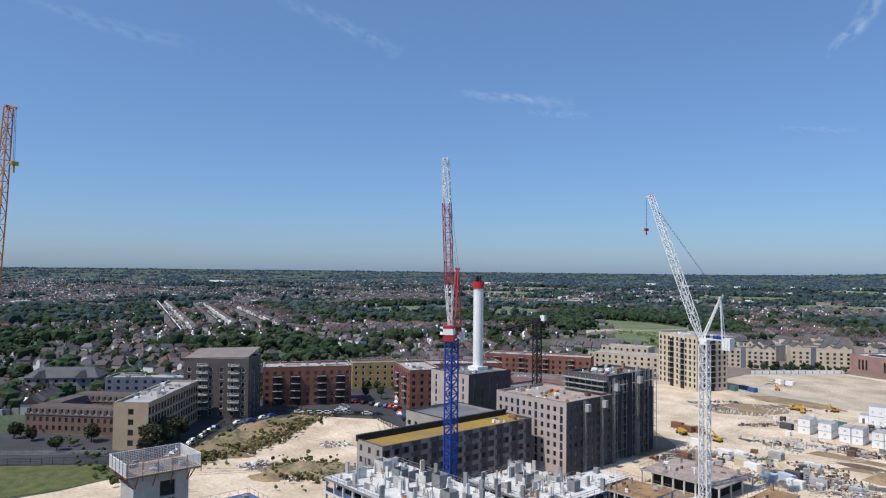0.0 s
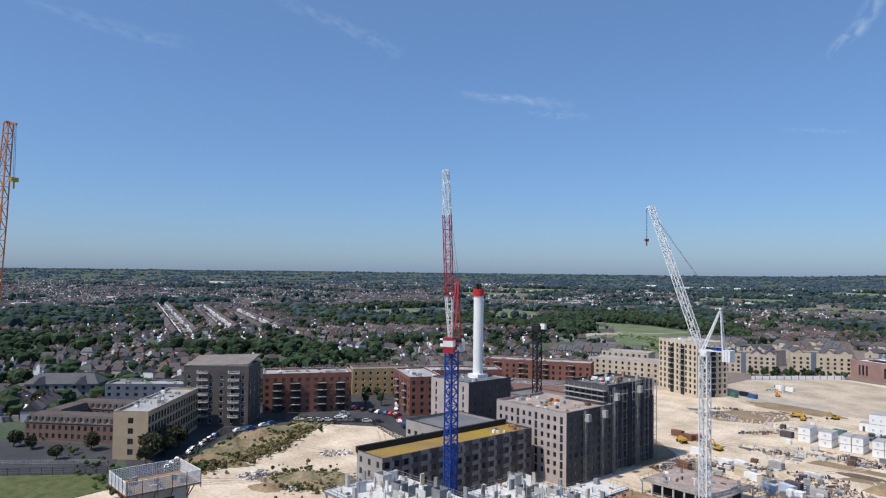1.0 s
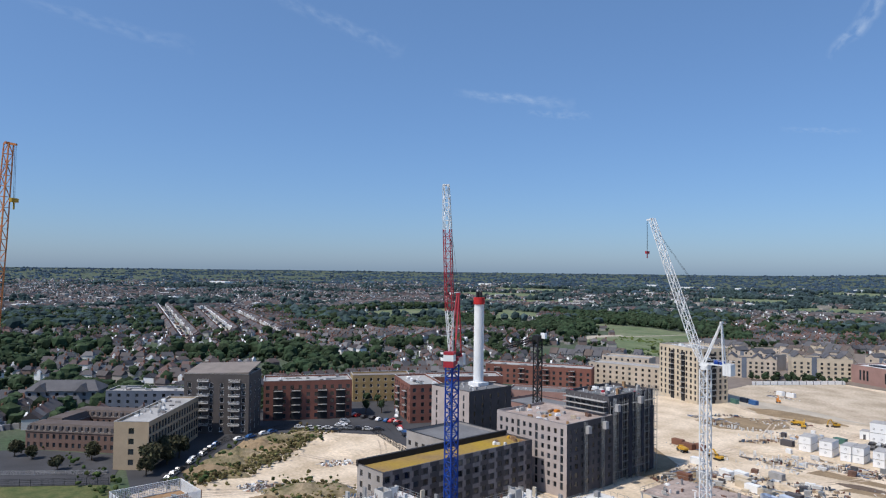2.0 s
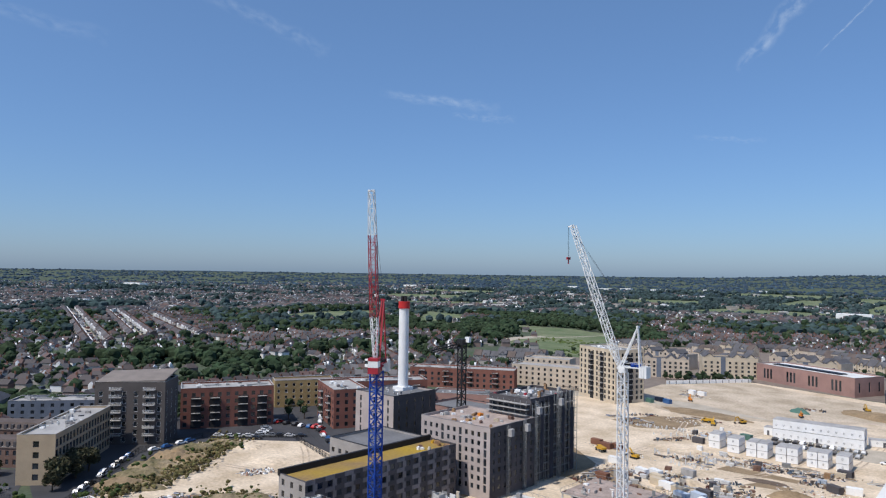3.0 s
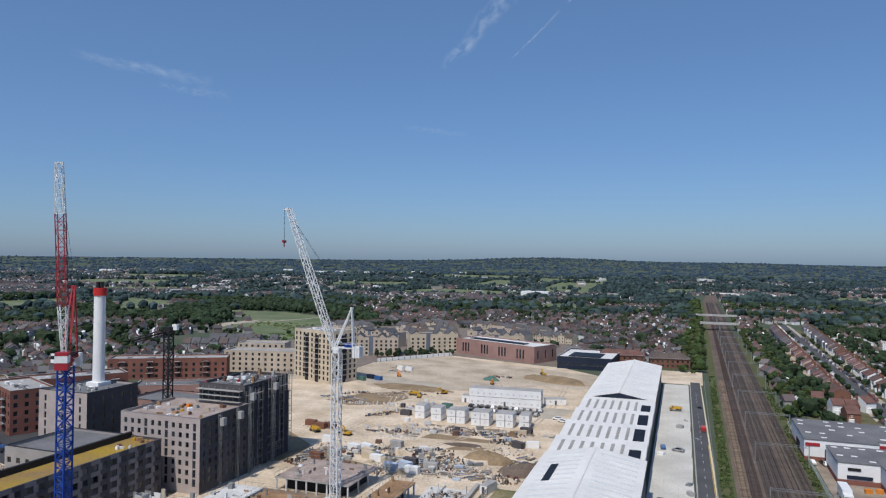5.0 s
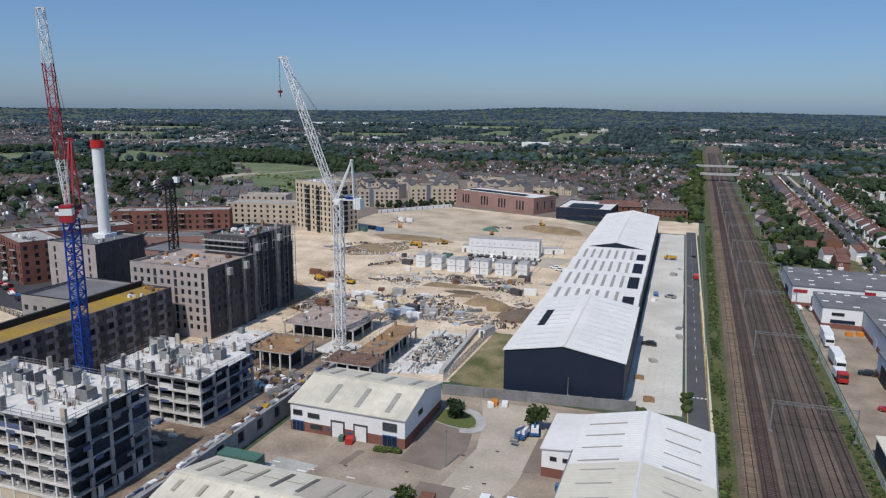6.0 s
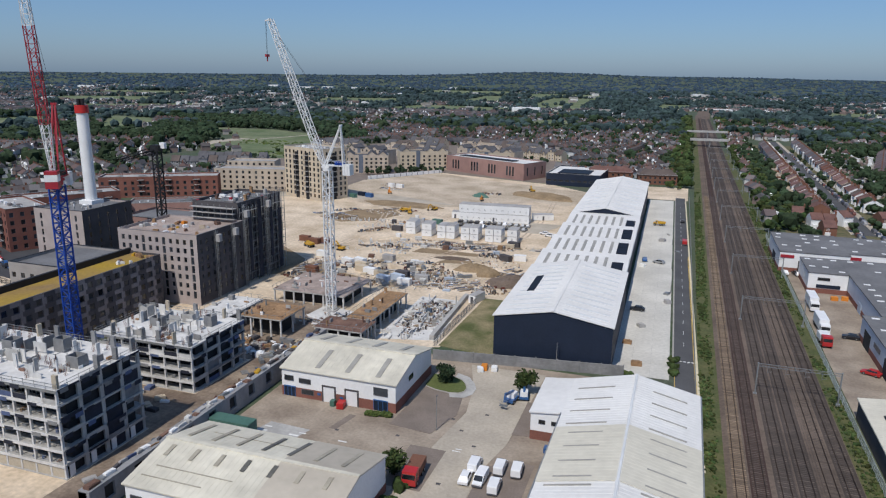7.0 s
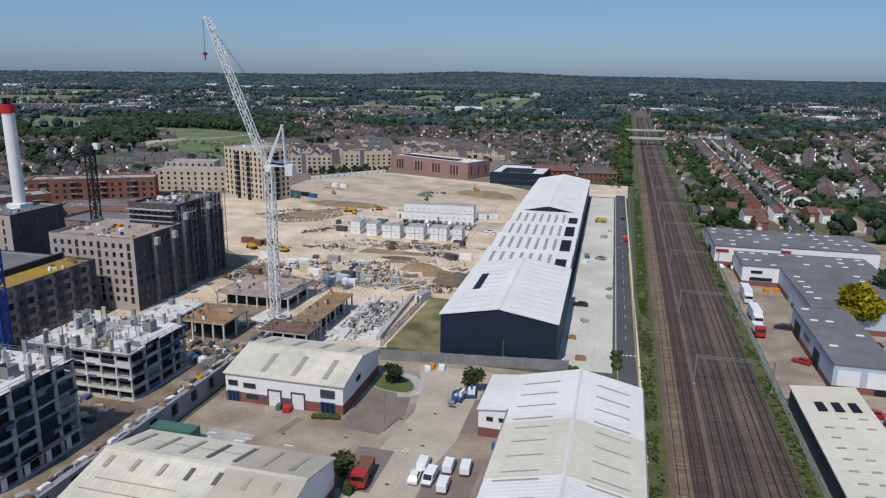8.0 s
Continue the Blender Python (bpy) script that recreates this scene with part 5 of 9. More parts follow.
part("base", s, "white", root)


# ---- tower cranes ----
def lattice(s, a, b, w0, w1, bays, chord=0.16, brace=0.09, side=None, slot=0):
    """Four-chord lattice from a to b, w0 wide at a and w1 at b."""
    a, b = Vector(a), Vector(b)
    z = (b - a).normalized()
    x = Vector(side) if side else z.orthogonal()
    x = (x - z * x.dot(z)).normalized()
    y = z.cross(x)
    rings = []
    for k in range(bays + 1):
        t = k / bays
        p, w = a.lerp(b, t), (w0 + (w1 - w0) * t) / 2
        rings.append([p + x * (w * i) + y * (w * j) for i, j in ((-1, -1), (1, -1), (1, 1), (-1, 1))])
    for c in range(4):
        s.beam(rings[0][c], rings[-1][c], chord, slot=slot)
    for k in range(bays):
        for c in range(4):
            d = (c + 1) % 4
            s.beam(rings[k][c], rings[k][d], brace, slot=slot)
            if (k + c) % 2:
                s.beam(rings[k][c], rings[k + 1][d], brace, slot=slot)
            else:
                s.beam(rings[k][d], rings[k + 1][c], brace, slot=slot)


def luffing_crane(base, top, tip, apex, label, mast_mat, jib_parts, frame_mat, mast_w=2.1, deck_mat="crane_white", weight_mat="crane_white", hook=0.0, hook_mat="crane_red", jib_w=1.7):
    """base and tip in world metres; top: height of the slewing ring; apex: height of the A-frame."""
    root = thing("tower_crane", pose(*base), label, "tower crane", "tower cranes")
    B = Vector(base)
    t = Vector((*tip,)) - B
    fwd = Vector((t.x, t.y, 0)).normalized()
    sd = fwd.cross(Vector((0, 0, 1)))
    top -= B.z
    apex -= B.z
    s = Solid()
    lattice(s, (0, 0, 0), (0, 0, top), mast_w, mast_w, max(6, int(top / (1.7 if mast_w > 2.2 else 2.3))), *((0.30, 0.17) if mast_w > 2.2 else (0.28, 0.15)), side=(1, 0, 0))
    part("mast", s, mast_mat, root)
    s = Solid()
    s.box(-1.9, -1.9, -0.3, 1.9, 1.9, 0.5)
    part("foundation", s, "concrete", root)
    s = Solid()
    s.tube((0, 0, top), (0, 0, top + 0.9), 1.35, 1.35, 16)
    s.box(-1.2, -1.2, top + 0.9, 1.2, 1.2, top + 1.5)
    part("slewing_ring", s, deck_mat, root)
    back = -fwd
    s = Solid()
    for q in (-0.9, 0.9):
        s.beam(fwd * 1.0 + sd * q + Vector((0, 0, top + 1.6)), back * 7.4 + sd * q + Vector((0, 0, top + 1.6)), 0.3)
    for k in range(7):
        p = back * k + Vector((0, 0, top + 1.6))
        s.beam(p - sd * 1.2, p + sd * 1.2, 0.18)
    for q in (-1.3, 1.3):
        s.beam(back * 0.5 + sd * q + Vector((0, 0, top + 2.7)), back * 7.4 + sd * q + Vector((0, 0, top + 2.7)), 0.07)
    part("machinery_deck", s, deck_mat, root)
    s = Solid()
    for k in range(3):
        p = back * (5.6 + k * 0.75) + Vector((0, 0, top + 0.6))
        s.beam(p - sd * 1.3, p + sd * 1.3, 0.66, 3.0)
    part("counterweight", s, weight_mat, root, "stacked ballast blocks")
    s = Solid()
    p = back * 3.2 + Vector((0, 0, top + 2.2))
    s.beam(p - sd * 0.8, p + sd * 0.8, 1.1, 1.1)
    s.tube(back * 4.6 - sd * 0.7 + Vector((0, 0, top + 2.2)), back * 4.6 + sd * 0.7 + Vector((0, 0, top + 2.2)), 0.5, 0.5, 12)
    part("winch", s, "crane_blue" if mast_mat == "crane_white" else "black_steel", root)
    s = Solid()
    p = fwd * 0.6 + sd * 1.9 + Vector((0, 0, top + 1.6))
    s.box(p.x - 0.7, p.y - 0.7, p.z - 0.7, p.x + 0.7, p.y + 0.7, p.z + 1.3)
    cab = part("cab", s, "crane_white", root)
    s = Solid()
    s.box(p.x - 0.72, p.y - 0.72, p.z + 0.1, p.x + 0.72, p.y + 0.72, p.z + 0.9)
    part("glazing", s, "glass", cab)
    ap = back * 4.4 + Vector((0, 0, apex))
    s = Solid()
    for q in (-0.8, 0.8):
        s.beam(fwd * 0.5 + sd * q + Vector((0, 0, top + 1.6)), ap + sd * q * 0.3, 0.32)
        s.beam(back * 5.2 + sd * q + Vector((0, 0, top + 1.6)), ap + sd * q * 0.3, 0.26)
    for k in (0.3, 0.6, 0.85):
        p = (fwd * 0.5 + Vector((0, 0, top + 1.6))).lerp(ap, k)
        s.beam(p - sd * 0.6 * (1 - k * 0.6), p + sd * 0.6 * (1 - k * 0.6), 0.14)
    s.beam(ap - sd * 0.6, ap + sd * 0.6, 0.5)
    part("a_frame", s, frame_mat, root)
    foot = fwd * 1.1 + Vector((0, 0, top + 1.7))
    a = 0.0
    for upto, m in jib_parts:
        s = Solid()
        p, q = foot.lerp(t, a), foot.lerp(t, upto)
        w0, w1 = (0.7 if a == 0 else jib_w), (jib_w if upto < 1 else jib_w * 0.75)
        lattice(s, p, q, w0, w1, max(4, int((q - p).length / 1.8)), 0.17, 0.09, side=sd)
        part("jib", s, m, root)
        a = upto
    s = Solid()
    s.beam(t - sd * 0.8, t + sd * 0.8, 0.4)
    s.beam(t, t + fwd * 1.6 + Vector((0, 0, -0.3)), 0.35)
    part("jib_head", s, jib_parts[-1][1], root)
    s = Solid()
    for q in (-0.3, 0.3):
        s.beam(ap + sd * q, foot.lerp(t, 0.93) + sd * q, 0.05)
    part("luffing_ropes", s, "black_steel", root)
    if hook:
        h = t + fwd * 1.4
        s = Solid()
        for q in (-0.15, 0.15):
            s.beam(h + sd * q, h + sd * q - Vector((0, 0, hook)), 0.05)
        rope = part("hoist_rope", s, "black_steel", root)
        s = Solid()
        h = h - Vector((0, 0, hook))
        s.beam(h - sd * 0.8, h + sd * 0.8, 0.5, 0.7)
        s.beam(h, h - Vector((0, 0, 1.6)), 0.25)
        part("hook_block", s, hook_mat, rope)
    return root


luffing_crane((-94.3, 176.3, 0), 41.2, (-110.3, 176.0, 81.8), 53.8, "white lattice luffing crane with its jib raised", "crane_white", [(0.12, "crane_white"), (0.5, "crane_white"), (1.0, "crane_white")], "crane_white", hook=9.5)
blue = luffing_crane((-131.6, 119.8, 0), 43.0, (-128.2, 114.0, 87.3), 60.5, "luffing crane with a blue mast and red and white jib", "crane_blue", [(0.28, "crane_white"), (0.75, "crane_red"), (1.0, "crane_white")], "crane_red", deck_mat="crane_red", mast_w=2.3)
for z, hgt, m_ in ((42.6, 1.5, "crane_red"), (44.15, 1.5, "crane_white"), (45.7, 0.7, "crane_red")):
    s = Solid()
    s.box(-1.3, -1.1, z, 1.3, 1.1, z + hgt)
    part("machinery_housing", s, m_, blue, m=pose(1.3, -2.1, 0, 0, 0, 32))
luffing_crane((-145.6, 22.0, 0), 44.0, (-142.6, 24.3, 87.8), 60.0, "orange luffing crane at the edge of the site", "crane_orange", [(0.2, "crane_orange"), (0.6, "crane_orange"), (1.0, "crane_orange")], "crane_orange", hook=10.0, hook_mat="digger", jib_w=1.35)
# dark mast crane behind the grey block
root = thing("mast_crane", pose(-172, 199, 0), "black lattice mast with a short folded jib", "tower crane", "tower cranes")
s = Solid()
lattice(s, (0, 0, 0), (0, 0, 41), 2.2, 2.2, 18, 0.34, 0.18, side=(1, 0, 0))
part("mast", s, "black_steel", root)
s = Solid()
lattice(s, (-0.5, -0.5, 41.5), (-9, -8, 38.5), 1.5, 1.0, 6, 0.26, 0.16)
s.box(-1.4, -1.4, 41, 1.4, 1.4, 43.2)
part("jib", s, "black_steel", root)
s = Solid()
s.box(1.0, 0.4, 42.0, 3.0, 1.6, 44.0)
part("cab", s, "white", root)

# slip-formed lift core with its screened working deck
root = thing("lift_core", pose(-124.5, 44.6, 0), "raw concrete lift core with a screened working platform", "building shell")
s = Solid()
facade(s, Vector((3.2, -4.6, 0)), Vector((0, 1, 0)), Vector((1, 0, 0)), 9.2, 25.5, [(4.3, 6.9, 3 * k + 0.3, 3 * k + 2.9) for k in range(8)], 0.6)
s.box(-3.2, -4.6, 0, 2.5, 4.6, 25.5)
s.face([(2.5, -4.6, 0), (3.2, -4.6, 0), (3.2, -4.6, 25.5), (2.5, -4.6, 25.5)])
s.face([(2.5, 4.6, 0), (3.2, 4.6, 0), (3.2, 4.6, 25.5), (2.5, 4.6, 25.5)])
part("shaft", s, "concrete", root)
# near-black strip behind the openings, shade put into the colour
s = Solid()
s.box(2.5, -0.4, 0.2, 2.56, 2.4, 25.0)
part("recess", s, "void", root, "near-black backing painted as shade in the lift openings")
s = Solid()
s.box(-4.65, -6.15, 25.5, 4.65, 6.15, 25.8)
part("platform", s, "ply", root)
for a, b, n in (((-4.65, -6.15), (4.65, -6.15), 4), ((4.65, -6.15), (4.65, 6.15), 5), ((4.65, 6.15), (-4.65, 6.15), 4), ((-4.65, 6.15), (-4.65, -6.15), 5)):
    for k in range(n):
        p = [(a[0] + (b[0] - a[0]) * q, a[1] + (b[1] - a[1]) * q) for q in ((k + 0.02) / n, (k + 0.98) / n)]
        s = Solid()
        for z in range(8):
            s.beam((*p[0], 25.85 + z * 0.29), (*p[1], 25.85 + z * 0.29), 0.11 if z in (0, 7) else 0.07)
        for q in range(9):
            x, y = p[0][0] + (p[1][0] - p[0][0]) * q / 8, p[0][1] + (p[1][1] - p[0][1]) * q / 8
            s.beam((x, y, 25.8), (x, y, 27.9), 0.07)
        part("screen", s, "white", root, "pale mesh edge screen")
for x, y in [(x, -6.1 + k * 2.44) for k in range(6) for x in (-4.72, 4.72)] + [(-4.6 + k * 1.84, y) for k in range(6) for y in (-6.22, 6.22)]:
    s = Solid()
    s.beam((x, y, 24.9), (x, y, 28.1), 0.08)
    part("guard_post", s, "brown_brick", root)
for k in range(4):
    for a, b in (((-3 + 2 * k, -4.6), (-3 + 2 * k, -6.0)), ((-3 + 2 * k, 4.6), (-3 + 2 * k, 6.0)), ((3.2, -4.4 + 2.9 * k), (4.5, -4.4 + 2.9 * k))):
        s = Solid()
        s.beam((*a, 23.4), (*b, 25.4), 0.14)
        part("bracket", s, "crane_red", root)
rq = random.Random(2)
for k in range(12):
    x, y = rq.uniform(-3.8, 3.2), rq.uniform(-5.4, 4.8)
    s = Solid()
    s.box(x, y, 25.8, x + rq.uniform(0.3, 1.3), y + rq.uniform(0.3, 1.3), 25.8 + rq.uniform(0.2, 1.0))
    part("pallet_load", s, rq.choice(("concrete_white", "ply_dark", "galv", "concrete", "brown_brick")), root)


# ---- blocks set askew ----
def oblique(name, a, b, depth, h, wall, roof, label, category, s_side=None, e_side=None, front=None, **kw):
    """A block whose front runs from a to b, seen from the front left to right."""
    a, b = Vector(a), Vector(b)
    d = b - a
    w = d.length
    ang = math.atan2(d.y, d.x)
    inn = Vector((-math.sin(ang), math.cos(ang)))
    c = (a + b) / 2 + inn * depth / 2
    sides = {}
    if s_side:
        sides["S"] = grid_holes(w, *s_side)
    if front:
        sides["S"] = front
    if e_side:
        sides["E"] = grid_holes(depth, *e_side)
    return block(name, c.x - w / 2, c.x + w / 2, c.y - depth / 2, c.y + depth / 2, h, wall, roof, label, category, sides, turn=math.degrees(ang), **kw)


def balconies(root, side, hx, hy, cols, rows, storey, first, width, material="galv", out=1.3):
    """Slabs with railings hung on one side."""
    o, u, n, w = side_frame(side, hx, hy)
    for c in cols:
        for j in range(rows):
            p = o + u * (w * c) + Vector((0, 0, first + j * storey))
            q = [p - u * width / 2, p + u * width / 2, p + u * width / 2 + n * out, p - u * width / 2 + n * out]
            s = Solid()
            s.hull8([*q, *[x + Vector((0, 0, 0.18)) for x in q]])
            b = part("balcony", s, "roof_light", root)
            s = Solid()
            for z in (0.5, 0.85, 1.15):
                for i in range(1, 4):
                    s.beam(q[i] + Vector((0, 0, z)), q[(i + 1) % 4] + Vector((0, 0, z)), 0.06)
            part("railing", s, material, b)


t = oblique("tower_block", (-213, 348), (-184, 336), 19, 27.4, "tan_brick", "roof_light", "buff brick tower block with recessed windows", "apartment block", (9, 9, 1.5, 1.9, 0.5, 2.85, 1.2), (6, 9, 1.5, 1.9, 0.5, 2.85, 1.2))
for side, cols in (("S", (0.36, 0.64)), ("E", (0.5,))):
    balconies(t, side, 15.7, 9.5, cols, 8, 2.85, 4.0, 3.2, "black_steel", 1.2)
    o, u, n, wd = side_frame(side, 15.7, 9.5)
    for c in cols:
        # flat near-black strip painted as the shaded recess; the wall is not cut
        s = Solid()
        p, q = o + u * (wd * c - 1.5), o + u * (wd * c + 1.5)
        s.hull8([p - n * 0.1, q - n * 0.1, q + n * 0.06, p + n * 0.06, *[v_ + Vector((0, 0, 25.6)) for v_ in (p - n * 0.1, q - n * 0.1, q + n * 0.06, p + n * 0.06)]])
        part("recess", s, "void", t, "near-black panel painted as a shaded recess behind the balconies")
roof_plant(t, 14, 8, 27.4, 14, 4)
oblique("apartment_block", (-262, 350), (-216, 360), 16, 12, "cream_brick", "roof_light", "low cream brick apartment block with a stepped roof", "apartment block", (12, 4, 1.4, 1.6, 0.6, 2.9, 0.5), (4, 4, 1.4, 1.6, 0.6, 2.9, 0.5))
oblique("apartment_block", (-264, 366), (-236, 374), 14, 14.5, "cream_brick", "roof_light", "low cream brick apartment block with a stepped roof", "apartment block", (8, 5, 1.4, 1.6, 0.6, 2.85, 0.5))
for a, b, d, h, wl in (((-223, 442), (-195, 454), 14, 14.0, "cream_brick"), ((-193, 471), (-163, 489), 14, 15.0, "tan_brick"), ((-152, 512), (-124, 524), 13, 11.5, "tan_brick"), ((-250, 502), (-214, 494), 13, 12, "cream_brick"), ((-176, 552), (-124, 534), 13, 10.5, "cream_brick")):
    far = a[1] > 510
    h *= 0.86
    r = oblique("apartment_block", a, b, d, h, wl, "slate", "cream brick terrace of flats under a slate roof", "apartment block", (7 if far else 9, 3 if far else 4, 1.5, 1.6, 0.6, 2.7, 0.4))
    w = math.dist(a, b)
    for k in range(max(3, int(w / 7))):
        x = -w / 2 + (k + 0.5) * w / max(3, int(w / 7))
        if k % 3 == 1:
            s = Solid()
            s.box(x - 1.5, -d / 2 - 0.12, 0.2, x + 1.5, -d / 2 + 0.05, h + 0.9)
            part("stair_glazing", s, "slate_wall", r, "dark glazed stair column")
            continue
        s = Solid()
        s.prism([(x - 2.9, h + 0.6), (x + 2.9, h + 0.6), (x, h + 2.9)], "y", -d / 2 + 0.1, d / 2 - 0.1)
        part("gable", s, wl, r)
        s = Solid()
        s.hull8([(x - 3.2, -d / 2 - 0.2, h + 0.5), (x, -d / 2 - 0.2, h + 3.1), (x, d / 2, h + 3.1), (x - 3.2, d / 2, h + 0.5), (x - 3.2, -d / 2 - 0.2, h + 0.75), (x, -d / 2 - 0.2, h + 3.35), (x, d / 2, h + 3.35), (x - 3.2, d / 2, h + 0.75)])
        s.hull8([(x, -d / 2 - 0.2, h + 3.1), (x + 3.2, -d / 2 - 0.2, h + 0.5), (x + 3.2, d / 2, h + 0.5), (x, d / 2, h + 3.1), (x, -d / 2 - 0.2, h + 3.35), (x + 3.2, -d / 2 - 0.2, h + 0.75), (x + 3.2, d / 2, h + 0.75), (x, d / 2, h + 3.35)])
        part("pitched_roof", s, "slate", r)
def estate_house(p, turn, wall, roof, w=6.2, d=8.5, eave=5.4, ridge=8.2):
    """A small new house: ridge along its row, and a gabled front on every other one."""
    root = thing("new_house", pose(p[0], p[1], 0, 0, 0, turn), "new cream brick house under a slate roof" if wall != "grey_render" else "new house with grey walls under a slate roof", "house", "new houses")
    s = Solid()
    s.prism([(-d / 2, 0), (d / 2, 0), (d / 2, eave), (0, ridge), (-d / 2, eave)], "x", -w / 2, w / 2)
    gabled = er.random() < 0.4
    if gabled:
        s.prism([(-1.6, eave - 0.4), (1.6, eave - 0.4), (0, eave + 1.6)], "y", -d / 2 - 0.3, -d / 2 + 1.6)
    part("wall", s, wall, root)
    s = Solid()
    for q in (-1, 1):
        y = q * (d / 2 + 0.3)
        s.hull8([(-w / 2, y, eave - 0.2), (w / 2, y, eave - 0.2), (w / 2, 0, ridge), (-w / 2, 0, ridge), (-w / 2, y, eave), (w / 2, y, eave), (w / 2, 0, ridge + 0.2), (-w / 2, 0, ridge + 0.2)])
        if not gabled:
            continue
        s.hull8([(q * 1.8, -d / 2 - 0.5, eave - 0.3), (0, -d / 2 - 0.5, eave + 1.7), (0, -d / 2 + 2.0, eave + 1.7), (q * 1.8, -d / 2 + 0.5, eave - 0.3), (q * 1.8, -d / 2 - 0.5, eave - 0.15), (0, -d / 2 - 0.5, eave + 1.85), (0, -d / 2 + 2.0, eave + 1.85), (q * 1.8, -d / 2 + 0.5, eave - 0.15)])
    part("roof", s, roof, root)
    for u in (-1.5, 1.5):
        for z in (0.9, 3.5):
            part("window", far_window_mesh(1.2, 1.3, "white"), None, root, m=pose(u, -d / 2 - 0.02, z))


er = random.Random(8)
for a, b, wl in (((-292, 540), (-246, 520), "tan_brick"), ((-234, 560), (-180, 540), "cream_brick"), ((-150, 600), (-92, 576), "tan_brick"), ((-262, 610), (-192, 585), "cream_brick"), ((-200, 650), (-122, 620), "cream_brick"), ((-322, 600), (-278, 585), "cream_brick"), ((-350, 420), (-306, 436), "grey_render"), ((-348, 448), (-298, 464), "grey_render"), ((-250, 640), (-210, 626), "tan_brick")):
    n = int(math.dist(a, b) / 6.3)
    for k in range(n):
        if er.random() < 0.08:
            continue
        q = (k + 0.5) / n
        estate_house((a[0] + (b[0] - a[0]) * q, a[1] + (b[1] - a[1]) * q), math.degrees(math.atan2(b[1] - a[1], b[0] - a[0])), wl, er.choice(("slate", "slate", "slate", "tile_brown")), eave=er.choice((5.2, 5.4, 7.2)), ridge=8.4 + er.uniform(0, 1.2))
# hoarding and young trees along the edge of the site
s = Solid()
a, b = Vector((-196, 422, 0)), Vector((-161, 470.5, 0))
u = (b - a).normalized()
n = Vector((u.y, -u.x, 0)) * 0.06
s.hull8([a - n, b - n, b + n, a + n, *[q + Vector((0, 0, 2.3)) for q in (a - n, b - n, b + n, a + n)]])
root = thing("site_hoarding", pose(0, 0, 0), "pale boarded hoarding along the edge of the sand", "fence")
part("panel", s, "white_paint", root)
for k in range(13):
    s = Solid()
    q = a + (b - a) * ((k + 0.5) / 13) + n * 2.2
    s.box(q.x - 0.12, q.y - 0.12, 0, q.x + 0.12, q.y + 0.12, 2.1)
    part("post", s, "frame", root)
hall = oblique("school_hall", (-163, 486), (-99, 455), 24, 10.4, "pink_brick", "roof_white", "long pinkish brick hall with tall windows and a pale roof", "school", None, (3, 1, 1.4, 5.5, 2.4, 3, 0.3), front=[(u, u + 1.5, 2.2, 8.4) for g in (6, 24, 40, 56) for u in (g, g + 2.6, g + 5.2) if u < 68])
s = Solid()
s.box(-30, -4, 10.5, 20, 2, 10.95)
part("solar_array", s, "solar", hall, "dark row of solar panels")
hall2 = oblique("school_building", (-82, 444), (-48, 443), 44, 7.0, "navy", "roof_white", "low navy clad building with a pale flat roof", "school", (9, 1, 2.6, 1.3, 2.6, 3, 0))
s = Solid()
s.box(-11, -16, 7.1, 9, 4, 7.5)
part("solar_array", s, "solar", hall2, "dark solar panels")
# brick flats under tiled roofs beyond the long shed
for a, b, roof_m, lab in (((-27, 470), (-3, 474), "tile_brown", "brown brick flats under a brown hipped roof"), ((-60, 474), (-31, 479), "roof_red", "long brick flats under a red hipped roof")):
    r = oblique("apartment_block", a, b, 10, 5.6, "brown_brick", "slate", lab, "apartment block", (8, 2, 1.4, 1.4, 0.7, 2.7, 0.2))
    w = math.dist(a, b) / 2
    s = Solid()
    s.hull8([(-w - 0.5, -5.5, 5.9), (w + 0.5, -5.5, 5.9), (w + 0.5, 5.5, 5.9), (-w - 0.5, 5.5, 5.9), (-w + 4, -0.2, 9.4), (w - 4, -0.2, 9.4), (w - 4, 0.2, 9.4), (-w + 4, 0.2, 9.4)])
    part("hipped_roof", s, roof_m, r)
# blocks west of the plot
oblique("apartment_block", (-297, 203), (-283, 229), 12, 12.5, "ochre_brick", "roof_brown", "ochre brick apartment block with pale window frames", "apartment block", (8, 4, 1.3, 1.6, 0.6, 3.0, 0.5), style="white")
b1 = oblique("apartment_block", (-283.5, 147), (-265.5, 181), 17, 16.4, "red_brick", "roof_light", "red brick five-storey apartment block with balconies", "apartment block", (11, 5, 1.6, 1.8, 0.5, 3.1, 0.4))
COLS = (0.16, 0.36, 0.66, 0.87)
balconies(b1, "S", 19.2, 8.5, COLS, 4, 3.1, 3.4, 3.9, "black_steel", 1.5)
# near-black slab on the wall gives the glazed bays their recess shade
for c in COLS:
    s = Solid()
    u = -19.2 + 38.5 * c
    s.box(u - 2.1, -8.62, 0.3, u + 2.1, -8.5, 13.2)
    part("recess", s, "void", b1, "near-black panel painted as a shaded glazed recess behind the balconies")
roof_plant(b1, 19, 8, 16.4, 16, 1)
b2 = oblique("apartment_block", (-268, 207), (-240, 194), 15, 16, "red_brick", "roof_light", "red brick five-storey apartment block with balconies", "apartment block", (8, 5, 1.5, 1.8, 0.5, 3.1, 0.4), (4, 5, 1.5, 1.8, 0.5, 3.1, 0.4))
balconies(b2, "S", 15.4, 7.5, (0.3, 0.74), 4, 3.1, 3.4, 3.9, "black_steel", 1.5)
